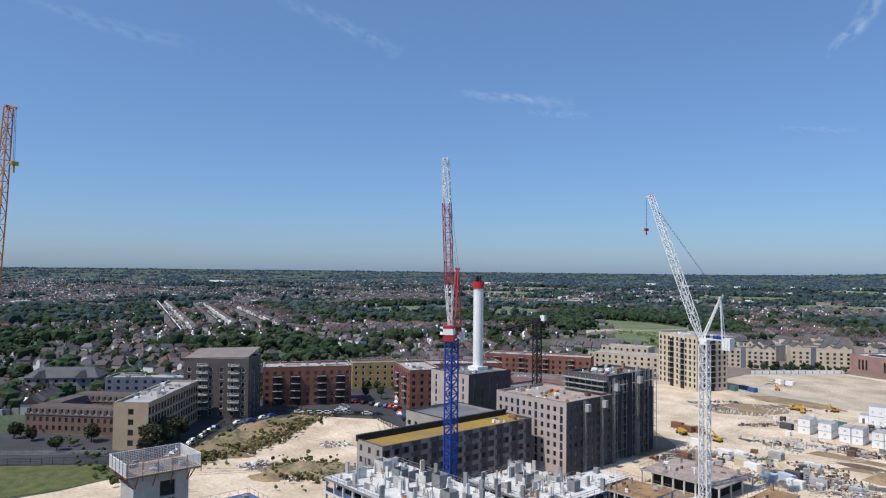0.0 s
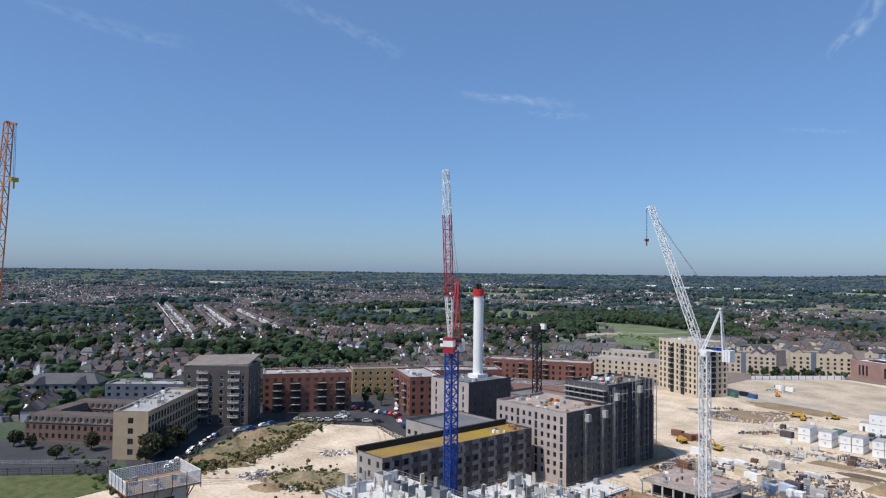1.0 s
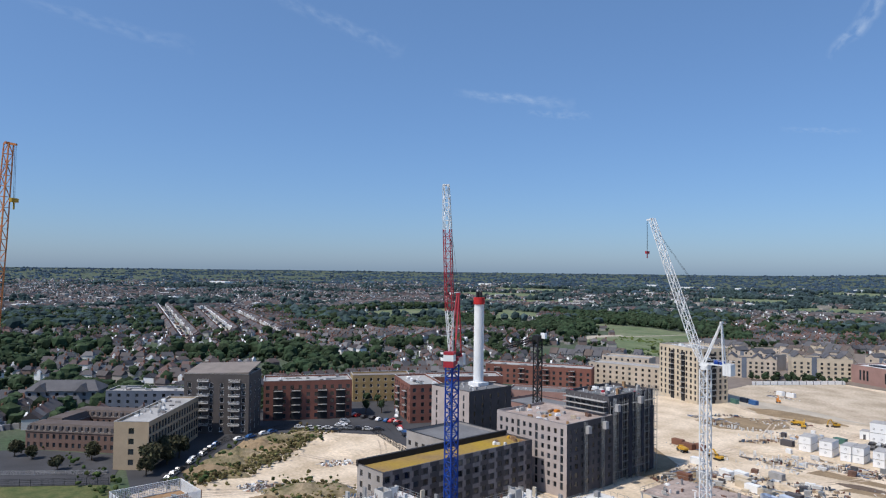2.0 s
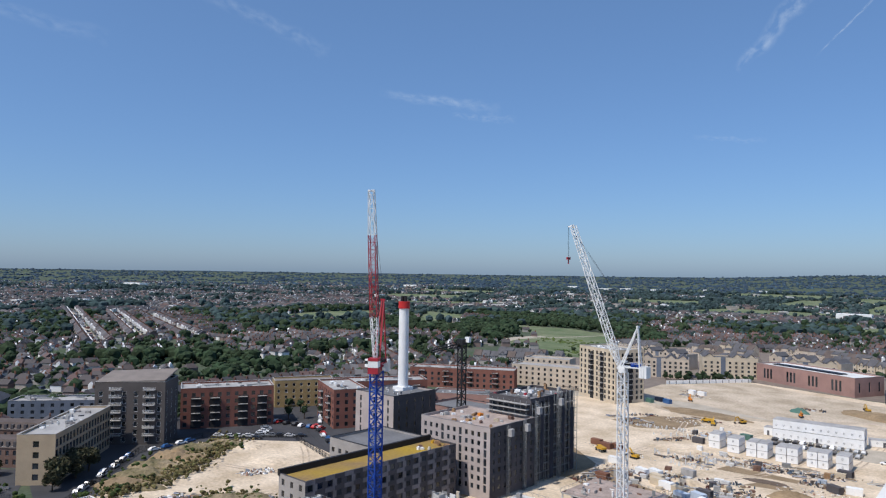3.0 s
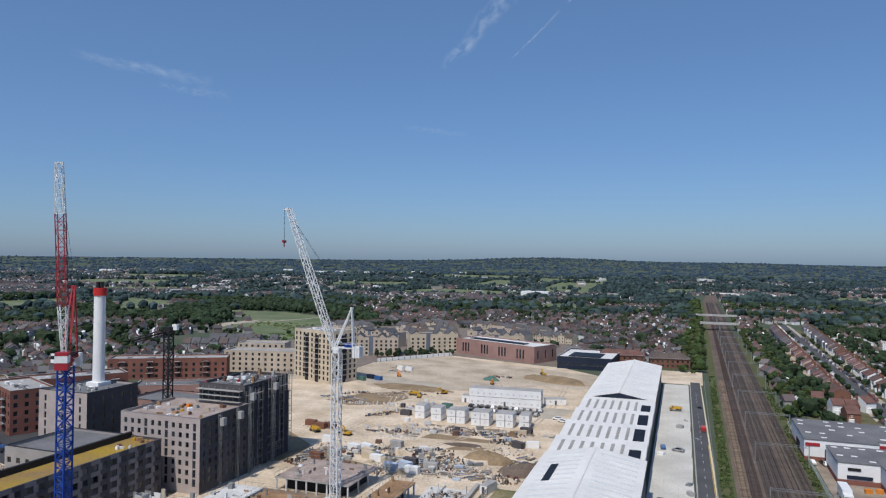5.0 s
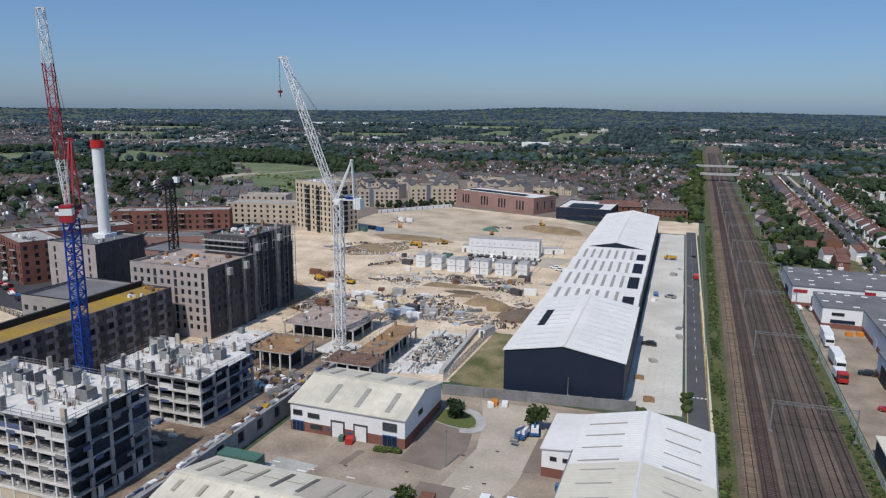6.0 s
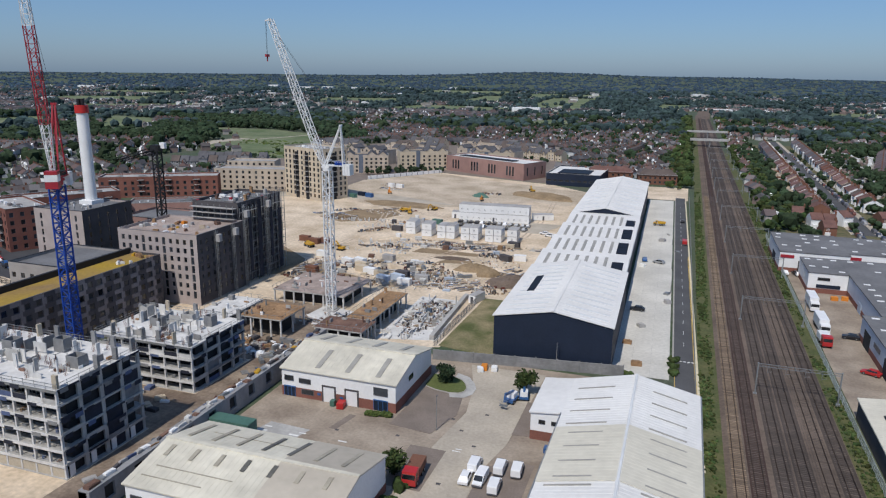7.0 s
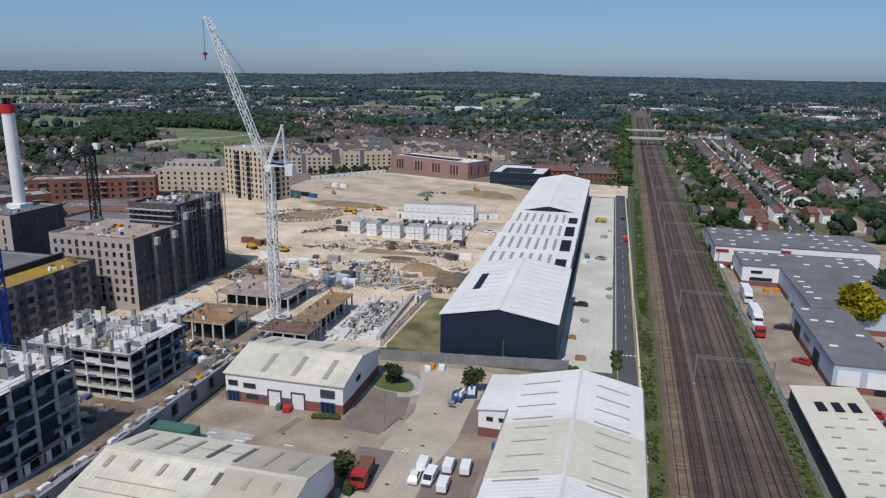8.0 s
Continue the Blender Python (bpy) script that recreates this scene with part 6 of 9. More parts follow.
# same painted recess shade as on the first red block
for c in (0.3, 0.74):
    s = Solid()
    u = -15.4 + 30.8 * c
    s.box(u - 2.1, -7.62, 0.3, u + 2.1, -7.5, 13.2)
    part("recess", s, "void", b2, "near-black panel painted as a shaded glazed recess behind the balconies")
roof_plant(b2, 15, 7, 16, 14, 2)
b3 = oblique("apartment_block", (-300, 300), (-246, 331), 15, 10.8, "red_brick", "roof_light", "long red brick apartment block with a flat roof", "apartment block", (16, 3, 1.5, 1.8, 0.5, 3.1, 0.4))
b4 = oblique("apartment_block", (-262, 212), (-238, 250), 15, 15, "red_brick", "roof_light", "long red brick apartment block with a flat roof", "apartment block", (12, 4, 1.5, 1.8, 0.5, 3.1, 0.8), (4, 4, 1.5, 1.8, 0.5, 3.1, 0.8))
b5 = oblique("apartment_block", (-240, 255), (-206, 275), 15, 8, "pink_brick", "roof_grey", "low pinkish brick block with a flat roof", "apartment block", (10, 2, 1.5, 1.8, 0.5, 3.0, 0.4))
for r_, hx_, hy_, z_, n_ in ((b3, 30, 7, 10.8, 14), (b4, 22, 7, 15, 14), (b5, 19, 7, 8, 10)):
    roof_plant(r_, hx_, hy_, z_, n_, int(z_ * 3))
balconies(b3, "S", 31.1, 7.5, (0.12, 0.35, 0.58, 0.82), 3, 3.1, 3.4, 3.6, "black_steel", 1.3)
balconies(b4, "S", 22.5, 7.5, (0.15, 0.4, 0.65, 0.88), 4, 3.1, 3.8, 3.6, "black_steel", 1.3)
ap = oblique("apartment_block", (-281.7, 111.2), (-263.8, 130.4), 17, 23.2, "apt_brick", "roof_light", "dark grey brick apartment block with white balconies and a sloping roof", "apartment block", (6, 7, 1.5, 1.9, 0.5, 2.9, 0.5), (3, 7, 1.3, 1.7, 0.5, 2.9, 0.5), style="white")
s = Solid()
s.hull8([(-13, -8.5, 23.3), (13, -8.5, 24.2), (13, 8.5, 26.4), (-13, 8.5, 25.4), (-13, -8.5, 23.9), (13, -8.5, 24.8), (13, 8.5, 27.0), (-13, 8.5, 26.0)])
part("sloping_roof", s, "roof_brown", ap)
balconies(ap, "S", 13.1, 8.5, (0.3, 0.78), 7, 2.9, 3.4, 4.4, "white")
of = oblique("office_block", (-245.6, 74), (-238, 82.6), 47, 15, "office_tan", "roof_light", "tan rendered office block with a long flat roof", "office", (1, 4, 1.8, 1.9, 0.7, 3.4, 0.8), (18, 4, 1.9, 2.6, 0.4, 3.4, 0.8), walls={"E": "office_tan"})
# brown brick offices with mansard roofs round a court
roof_plant(of, 6, 22, 15, 26, 5)
A, U, V = Vector((-293, 58)), Vector((0.749, 0.663)), Vector((-0.663, 0.749))
for off, deep, wide, dep, nwin in ((0, 0, 34.7, 9, 14), (0, 26, 34.7, 9, 14), (0, 9.02, 8, 16.96, 0), (26.7, 9.02, 8, 16.96, 0)):
    a = A + U * off + V * deep
    r = oblique("office_wing", a, a + U * wide, dep, 6.3, "office_brick", "tile_brown", "brown brick office wing with a dark mansard roof", "office", (nwin, 2, 1.1, 1.7, 0.7, 3.0, 0.3) if nwin else None)
    s = Solid()
    x, y = wide / 2 + 0.25, dep / 2 + 0.25
    s.hull8([(-x, -y, 6.5), (x, -y, 6.5), (x, y, 6.5), (-x, y, 6.5), (-x + 1.3, -y + 1.3, 9.2), (x - 1.3, -y + 1.3, 9.2), (x - 1.3, y - 1.3, 9.2), (-x + 1.3, y - 1.3, 9.2)])
    part("mansard_roof", s, "tile_brown", r)
    for k in range(nwin):
        s = Solid()
        u = -wide / 2 + wide * (k + 0.5) / nwin
        s.box(u - 0.5, -y + 0.15, 7.0, u + 0.5, -y + 1.2, 8.6)
        part("dormer", s, "charcoal", r)
o4 = oblique("apartment_block", (-345, 100), (-322, 128), 14, 9, "slate_wall", "roof_light", "low slate-blue block of flats with a pale flat roof", "apartment block", (9, 3, 1.5, 1.5, 0.8, 2.9, 0.3))
o5 = oblique("apartment_block", (-368, 72), (-350, 98), 14, 8.6, "grey_render", "slate", "three-storey grey block of flats with a dark roof", "apartment block", (8, 3, 1.5, 1.5, 0.8, 2.9, 0.3))
s = Solid()
s.hull8([(-16.4, -7.6, 9.2), (16.4, -7.6, 9.2), (16.4, 7.6, 9.2), (-16.4, 7.6, 9.2), (-12, -0.2, 13.2), (12, -0.2, 13.2), (12, 0.2, 13.2), (-12, 0.2, 13.2)])
part("hipped_roof", s, "slate", o5)
roof_plant(o4, 17, 6, 9, 12, 9)
for k in (-9, 9):
    s = Solid()
    s.prism([(k - 3, 9.0), (k + 3, 9.0), (k, 12.2)], "y", -8.2, -1)
    part("gable", s, "slate", o5)

# ---- industrial units across the railway ----
def flat_unit(name, x0, x1, y0, y1, h, label, lights, fronts=(), wall="white", roof="roof_grey", brick=1.6):
    root = thing(name, pose(x0, y0, 0), label, "warehouse")
    w, d = x1 - x0, y1 - y0
    s = Solid()
    s.box(0, 0, 0, w, d, h)
    part("wall", s, wall, root)
    s = Solid()
    s.box(-0.15, -0.15, h, w + 0.15, d + 0.15, h + 0.35)
    rf = part("roof", s, roof, root)
    rnd = random.Random(int(x0 + y0))
    nx, ny = lights
    for i in range(nx):
        for j in range(ny):
            if rnd.random() < 0.5:
                t = Solid()
                x, y = w * (i + 0.5) / nx + rnd.uniform(-0.6, 0.6), d * (j + 0.5) / ny
                t.box(x - 0.9, y - 0.45, h + 0.35, x + 0.9, y + 0.45, h + 0.5)
                part("rooflight", t, "white", rf, "pale plastic rooflight")
    s = Solid()
    s.box(-0.08, -0.08, 0, w + 0.08, d + 0.08, brick)
    part("plinth", s, "red_brick", root)
    for side, u, ww, hh, v, m in fronts:
        t = Solid()
        if side == "S":
            t.box(u - ww / 2, -0.2, v, u + ww / 2, -0.05, v + hh)
        else:
            t.box(-0.2, u - ww / 2, v, -0.05, u + ww / 2, v + hh)
        # open doors are near-black panels, the dark inside put into the colour
        part("panel" if m != "void" else "doorway", t, m, root)
    return root


flat_unit("industrial_unit", 35.5, 58, 272, 306, 7.2, "white industrial unit with a grey felt roof", (5, 5), [("S", 2.5, 4.5, 1.1, 5.2, "crane_red"), ("S", 9.0, 5.5, 4.2, 0.1, "void"), ("S", 16, 4, 1.0, 3.8, "pale_blue"), ("W", 15, 8, 3, 1.0, "navy")])
flat_unit("industrial_unit", 58.2, 92, 277, 306, 7.0, "white industrial unit with a grey felt roof", (7, 4), [("S", 2.2, 4.2, 1.1, 5.0, "crane_red"), ("S", 13, 6, 4.2, 0.1, "void"), ("S", 26, 7, 3.0, 0.1, "pale_blue")])
flat_unit("industrial_unit", 41.5, 53, 247, 268, 6.6, "pale blue industrial unit with a brick base", (3, 4), [("S", 4.5, 3.6, 0.9, 4.4, "black_steel"), ("S", 6, 7, 1.1, 1.9, "navy")], wall="white")
flat_unit("industrial_unit", 53.2, 84, 205, 268, 6.6, "long pale blue industrial unit with white rooflights", (5, 11), [("W", 6, 6, 4, 0.1, "void"), ("W", 24, 4, 3, 0.1, "pale_blue")], wall="pale_blue")
flat_unit("industrial_unit", 48.6, 62, 163, 204.8, 6.4, "pale blue industrial unit with white rooflights", (3, 9), [("S", 3.2, 4.6, 3.6, 1.7, "white"), ("S", 9.6, 5.4, 3.6, 1.7, "white"), ("W", 34, 6, 4.4, 0.1, "void"), ("W", 14, 5, 4.4, 0.1, "void"), ("W", 24, 6, 1.2, 3.4, "frame"), ("S", 10, 2.6, 1.5, 0.1, "black_steel")], wall="pale_blue")
r3 = thing("industrial_unit", pose(38, 92, 0), "low unit with a cream roof and dark side wall", "warehouse")
s = Solid()
s.prism([(0, 0), (12, 0), (12, 5.2), (0, 4.2)], "y", 0, 61)
part("wall", s, "charcoal", r3)
s = Solid()
seamed(s, -0.3, 4.2, 12.3, 5.25, -0.3, 61.3, 0.9, 0.3)
rf = part("roof", s, "roof_cream", r3)
rk = random.Random(4)
for j in range(12):
    for i in range(3):
        if rk.random() < 0.3:
            continue
        t = Solid()
        x, y = 2.2 + 3.4 * i + rk.uniform(-0.2, 0.2), 3 + 3.9 * j
        z = 4.52 + 1.05 * (x + 0.3) / 12.6
        t.hull8([(x, y, z), (x + 1.5, y, z + .125), (x + 1.5, y + 0.5, z + .125), (x, y + 0.5, z), (x, y, z + .1), (x + 1.5, y, z + .225), (x + 1.5, y + 0.5, z + .225), (x, y + 0.5, z + .1)])
        part("rooflight", t, "rooflight_tan", rf)
for i in range(3):
    t = Solid()
    x, y = 2.6 + 3.0 * i, 49
    z = 4.58 + 1.05 * (x + 0.3) / 12.6
    t.hull8([(x, y, z), (x + 1.7, y, z + .14), (x + 1.5, y + 4, z + .14), (x, y + 4, z), (x, y, z + .15), (x + 1.7, y, z + .29), (x + 1.5, y + 4, z + .29), (x, y + 4, z + .15)])
    part("solar_panel", t, "solar", rf)


# ---- suburbs ----
rng = np.random.default_rng(7)
HOUSE_V = [(-.5, -.5, 0), (.5, -.5, 0), (.5, .5, 0), (-.5, .5, 0), (-.5, -.5, .62), (.5, -.5, .62), (.5, .5, .62), (-.5, .5, .62)]
HOUSE_F = [(0, 1, 5, 4), (1, 2, 6, 5), (2, 3, 7, 6), (3, 0, 4, 7)]
ROOF_V = [(-.54, -.56, .6), (.54, -.56, .6), (.54, .56, .6), (-.54, .56, .6), (-.3, 0, 1), (.3, 0, 1), (-.54, 0, 1), (.54, 0, 1)]
HIP_F = [(0, 1, 5, 4), (1, 2, 5, 5), (2, 3, 4, 5), (3, 0, 4, 4)]
GABLE_F = [(0, 1, 7, 6), (1, 2, 7, 7), (2, 3, 6, 7), (3, 0, 6, 6)]


def inside(x, y, poly):
    c = np.zeros(np.shape(x), bool)
    n = len(poly)
    for i in range(n):
        (x0, y0), (x1, y1) = poly[i], poly[(i + 1) % n]
        cut = ((y0 > y) != (y1 > y)) & (x < (x1 - x0) * (y - y0) / (y1 - y0 + 1e-9) + x0)
        c ^= cut
    return c


OPEN = [
    [(-64, -50), (40, -50), (40, 1500), (-6, 1500), (-2, 492), (-64, 494)],
    [(36, -50), (112, -50), (112, 322), (36, 322)],
    [(-60, -50), (-60, 455), (-85, 500), (-165, 540), (-270, 470), (-275, 370), (-315, 300), (-290, 230), (-300, 150), (-330, 60), (-230, -50)],
    MEADOW,
    *PASTURES,
    [(-800, 540), (-690, 700), (-560, 745), (-445, 632), (-460, 585), (-560, 560), (-700, 515)],
    [(-745, 864), (-545, 760), (-400, 724), (-345, 640), (-320, 670), (-390, 800), (-600, 905)],
    [(-415, 470), (-352, 405), (-270, 430), (-290, 500), (-335, 540), (-415, 515)],
    [(40, 322), (112, 322), (120, 860), (60, 860)],
    [(108, 330), (150, 400), (178, 540), (212, 720), (140, 725), (112, 540)],
    [(-345, 590), (-235, 480), (-90, 500), (-80, 580), (-110, 650), (-270, 670)],
]


# straight terraced streets running away to the west
STREETS = (((-640, 255), (-1210, 436)), ((-680, 312), (-1100, 458)), ((-650, 348), (-980, 458)))


def near_street(x, y, reach):
    hit = np.zeros(np.shape(x), bool)
    for (x0, y0), (x1, y1) in STREETS:
        n = math.hypot(x1 - x0, y1 - y0)
        dx, dy = (x1 - x0) / n, (y1 - y0) / n
        u, v = (x - x0) * dx + (y - y0) * dy, (y - y0) * dx - (x - x0) * dy
        hit |= (np.abs(v) < reach) & (u > -8) & (u < n + 8)
    return hit


def free(x, y):
    ok = ~near_street(x, y, 15.0)
    for p in OPEN:
        ok &= ~inside(x, y, p)
    a = np.degrees(np.arctan2(-x, y))
    return ok & (a > -24) & (a < 88)


def lumps(x, y, size, seed):
    """Smooth 0..1 value noise over the plan."""
    t = np.random.default_rng(seed).random((97, 89))
    u, v = np.asarray(x) / size + 400, np.asarray(y) / size + 400
    i, j = np.floor(u).astype(int), np.floor(v).astype(int)
    a, b = u - i, v - j
    a, b = a * a * (3 - 2 * a), b * b * (3 - 2 * b)
    g = lambda p, q: t[p % 97, q % 89]
    return (g(i, j) * (1 - a) + g(i + 1, j) * a) * (1 - b) + (g(i, j + 1) * (1 - a) + g(i + 1, j + 1) * a) * b


def wooded(x, y):
    """0..1 cover of trees over the plain: more and in larger masses further out."""
    r = np.hypot(x, y)
    v = 0.32 * lumps(x, y, 130, 1) + 0.46 * lumps(x, y, 55, 2) + 0.22 * lumps(x, y, 420, 3)
    west = np.clip((-np.asarray(x) / np.maximum(np.asarray(y), 1) - 0.7) / 0.4, 0, 1) + (np.asarray(y) <= 1)
    return v + 0.10 * np.clip((r - 500) / 1500, 0, 1) * (1 - 0.8 * np.minimum(west, 1)) - 0.02 * (np.asarray(x) > 30)


def in_field(x, y):
    hit = np.zeros(np.shape(x), bool)
    for fx, fy, w, d, q in FIELDS:
        c, n = math.cos(q), math.sin(q)
        u, v = (x - fx) * c + (y - fy) * n, (y - fy) * c - (x - fx) * n
        hit |= (np.abs(u) < w / 2) & (np.abs(v) < d / 2)
    return hit


hp, hs, ht, tp, hn, hk = [], [], [], [], [], []
CELL = 170
for gx in range(-3600, 1600, CELL):
    for gy in range(-500, 3600, CELL):
        cx, cy = gx + CELL / 2, gy + CELL / 2
        r = math.hypot(cx, cy)
        if r > 3500 or r < 180 or not -26 < math.degrees(math.atan2(-cx, cy)) < 90:
            continue
        th = radians(rng.choice([2, 12, 40, 58, 74, 100, 125, 150])) + rng.normal() * 0.12
        if cx > 30 and r < 1000:
            th = radians(90 + rng.normal() * 3) - 0.06
        if -800 < cx < -560 and 150 < cy < 420:
            th = radians(152 + rng.normal() * 3)
        bend = rng.normal() * 0.0011
        terrace = rng.random() < (0.6 if cx > 30 else 0.3)
        c, s_ = math.cos(th), math.sin(th)
        gap = rng.uniform(37, 47)
        for j in range(-3, 4):
            for side in (-1, 1):
                u = -130 + rng.uniform(0, 9)
                w, dep, hi = rng.uniform(4.6, 5.4), rng.uniform(6.0, 7.2), rng.uniform(6.0, 7.0)
                while u < 130:
                    if not terrace:
                        w, dep, hi = rng.uniform(5.0, 8.0), rng.uniform(5.2, 6.8), rng.uniform(5.0, 6.8)
                    step = w if terrace else w + rng.uniform(1.2, 4.5)
                    v = j * gap + side * (9.5 if terrace else rng.uniform(9.5, 12)) + bend * u * u * 8
                    x, y = cx + u * c - v * s_, cy + u * s_ + v * c
                    if abs(x - cx) < CELL / 2 and abs(y - cy) < CELL / 2 and rng.random() < 0.93:
                        hp.append((x, y))
                        hn.append((s_ * side, -c * side))
                        hs.append((w, dep, hi))
                        ht.append(th + bend * 16 * u + (0 if terrace else rng.normal() * 0.05) + (math.pi / 2 if not terrace and rng.random() < 0.12 else 0))
                        hk.append(terrace)
                        for _ in range(2 if rng.random() < 0.5 else 1):
                            vv = v + side * rng.uniform(8, 17)
                            tp.append((cx + u * c - vv * s_ + rng.uniform(-4, 4), cy + u * s_ + vv * c))
                    u += step
hp, hs, ht, tp, hn, hk = np.array(hp), np.array(hs), np.array(ht), np.array(tp), np.array(hn), np.array(hk)
hr_ = np.hypot(hp[:, 0], hp[:, 1])
keep = free(hp[:, 0], hp[:, 1]) & ~in_field(hp[:, 0], hp[:, 1]) & (wooded(hp[:, 0], hp[:, 1]) < 0.655 - np.where(-hp[:, 0] > 0.75 * hp[:, 1], 0.06, 0.17) * np.clip((hr_ - 650) / 600, 0, 1))
west = -hp[:, 0] > 0.75 * hp[:, 1]
keep &= (hr_ < 1300) | (rng.random(len(hp)) < np.where(west, 0.95 * (3000 - hr_) / 1700, 0.75 * (2500 - hr_) / 1200))
hp, hs, ht, hn, hk = hp[keep], hs[keep], ht[keep], hn[keep], hk[keep]
# the two terraces beside the railway run on
for x0, y0, slope, y1, side in ((70.2, 605, 0.017, 770, 1), (99.9, 605, 0.028, 800, -1), (128, 552, 0.23, 715, 1), (158, 548, 0.21, 690, -1), (131, 404, 0.205, 510, -1), (112, 430, 0.205, 500, 1)):
    k = np.arange(y0, y1, 5.42)
    n = len(k)
    hp = np.concatenate([hp, np.column_stack([x0 + slope * (k - y0), k])])
    hs = np.concatenate([hs, np.tile((5.42, 8.6, 7.6), (n, 1))])
    ht = np.concatenate([ht, np.full(n, math.pi / 2 - slope)])
    hn = np.concatenate([hn, np.tile((side, 0.0), (n, 1))])
    hk = np.concatenate([hk, np.ones(n, bool)])
# rows of the western streets
wp_, wt_, wn_ = [], [], []
for (x0, y0), (x1, y1) in STREETS:
    n = math.hypot(x1 - x0, y1 - y0)
    dx, dy = (x1 - x0) / n, (y1 - y0) / n
    for side in (-1, 1):
        for u in np.arange(0, n, 6.0):
            if rng.random() < 0.93:
                wp_.append((x0 + dx * u - dy * side * 9.5, y0 + dy * u + dx * side * 9.5))
                wt_.append(math.atan2(dy, dx))
                wn_.append((dy * side, -dx * side))
n = len(wp_)
hp, hn = np.concatenate([hp, np.array(wp_)]), np.concatenate([hn, np.array(wn_)])
hs, ht, hk = np.concatenate([hs, np.tile((6.0, 7.5, 7.2), (n, 1))]), np.concatenate([ht, np.array(wt_)]), np.concatenate([hk, np.ones(n, bool)])
for (x0, y0), (x1, y1) in STREETS:
    n = math.hypot(x1 - x0, y1 - y0)
    ox, oy = -(y1 - y0) / n * 3.0, (x1 - x0) / n * 3.0
    patch("road_west", [(x0 + ox, y0 + oy), (x1 + ox, y1 + oy), (x1 - ox, y1 - oy), (x0 - ox, y0 - oy)], 0.12, "concrete_road", "pale straight street between terraces")
zz = np.array([relief(x, y) for x, y in hp])
place = np.column_stack([hp, zz - 0.1])
v1, f1_ = spread(HOUSE_V, HOUSE_F, place, hs, ht)
far_walls = new("suburban_houses", bulk("suburban_houses", v1, f1_, ["house_wall"]))
tagged(far_walls, "rendered and brick walls of suburban houses", "houses", kind="stuff")


def split_quads(f):
    t = np.concatenate([f[:, [0, 1, 2]], f[:, [0, 2, 3]]])
    ok = (t[:, 0] != t[:, 1]) & (t[:, 1] != t[:, 2]) & (t[:, 0] != t[:, 2])
    return t[ok]


hip = ~hk & (rng.random(len(hp)) < 0.7)
east = hp[:, 0] > 30
for nm, side, m_, lab in (("suburban_roofs", ~east, "house_roof", "brown and grey tiled roofs of suburban houses"), ("red_roofs", east, "house_roof_red", "red and faded pink tiled roofs of suburban houses")):
    a, b = hip & side, ~hip & side
    v2, f2_ = spread(ROOF_V, HIP_F, place[a], hs[a], ht[a])
    v3, f3_ = spread(ROOF_V, GABLE_F, place[b], hs[b] * (1, 1.02, 1.02), ht[b])
    tagged(new(nm, bulk(nm, np.concatenate([v2, v3]), np.concatenate([split_quads(f2_), split_quads(f3_) + len(v2)]), [m_])), lab, "roofs", kind="stuff")
# chimney stacks
m = np.hypot(hp[:, 0], hp[:, 1]) < 1100
q = np.column_stack([hp[m], zz[m] + hs[m][:, 2] - 0.9])
q[:, 0] += np.cos(ht[m]) * hs[m][:, 0] * 0.3
q[:, 1] += np.sin(ht[m]) * hs[m][:, 0] * 0.3
v, f = spread(HOUSE_V, HOUSE_F + [(4, 5, 6, 7)], q, np.tile((0.9, 0.6, 3.4), (len(q), 1)), ht[m])
tagged(new("chimney_stacks", bulk("chimney_stacks", v, f, ["brown_brick"])), "brick chimney stacks on the suburban roofs", "chimneys", kind="stuff")
# gabled bays on the fronts
m = (rng.random(len(hp)) < 0.3) | (near_street(hp[:, 0], hp[:, 1], 12.0) & (rng.random(len(hp)) < 0.4))
bay = np.column_stack([hp[m] + hn[m] * (hs[m][:, 1:2] * 0.5 + 0.1), zz[m]])
v, f = spread([(-.5, -.5, 0), (.5, -.5, 0), (.5, .5, 0), (-.5, .5, 0), (-.5, -.5, .78), (.5, -.5, .78), (.5, .5, .78), (-.5, .5, .78), (0, -.5, 1), (0, .5, 1)], [(0, 1, 5, 4), (1, 2, 6, 5), (2, 3, 7, 6), (3, 0, 4, 7), (4, 5, 8, 8), (5, 6, 9, 8), (6, 7, 9, 9), (7, 4, 8, 9)], bay, np.column_stack([rng.uniform(2.0, 3.0, m.sum()), np.full(m.sum(), 1.3), rng.uniform(4.6, 6.0, m.sum())]), ht[m])
tagged(new("house_bays", bulk("house_bays", v, split_quads(f), ["white"])), "gabled bays on the house fronts", "houses", kind="stuff")
# parked cars, sheds and extensions between the houses
n = 19000
pick = rng.integers(0, len(hp), n)
off = rng.uniform(-15, 15, (n, 2))
bp = hp[pick] + off
keep = free(bp[:, 0], bp[:, 1]) | near_street(bp[:, 0], bp[:, 1], 7.0)
bp = bp[keep]
bz = np.array([relief(x, y) for x, y in bp])
sc = np.column_stack([rng.uniform(1.6, 2.6, len(bp)), rng.uniform(3, 4.6, len(bp)), rng.uniform(1.4, 2.6, len(bp))])
v, f = spread([(-.5, -.5, 0), (.5, -.5, 0), (.5, .5, 0), (-.5, .5, 0), (-.42, -.36, 1), (.42, -.36, 1), (.42, .36, 1), (-.42, .36, 1)], [(0, 1, 5, 4), (1, 2, 6, 5), (2, 3, 7, 6), (3, 0, 4, 7), (4, 5, 6, 7)], np.column_stack([bp, bz]), sc, ht[pick][keep])
tagged(new("parked_cars_and_sheds", bulk("parked_cars_and_sheds", v, f, ["bits"])), "parked cars, sheds and extensions among the houses", "cars", kind="stuff")
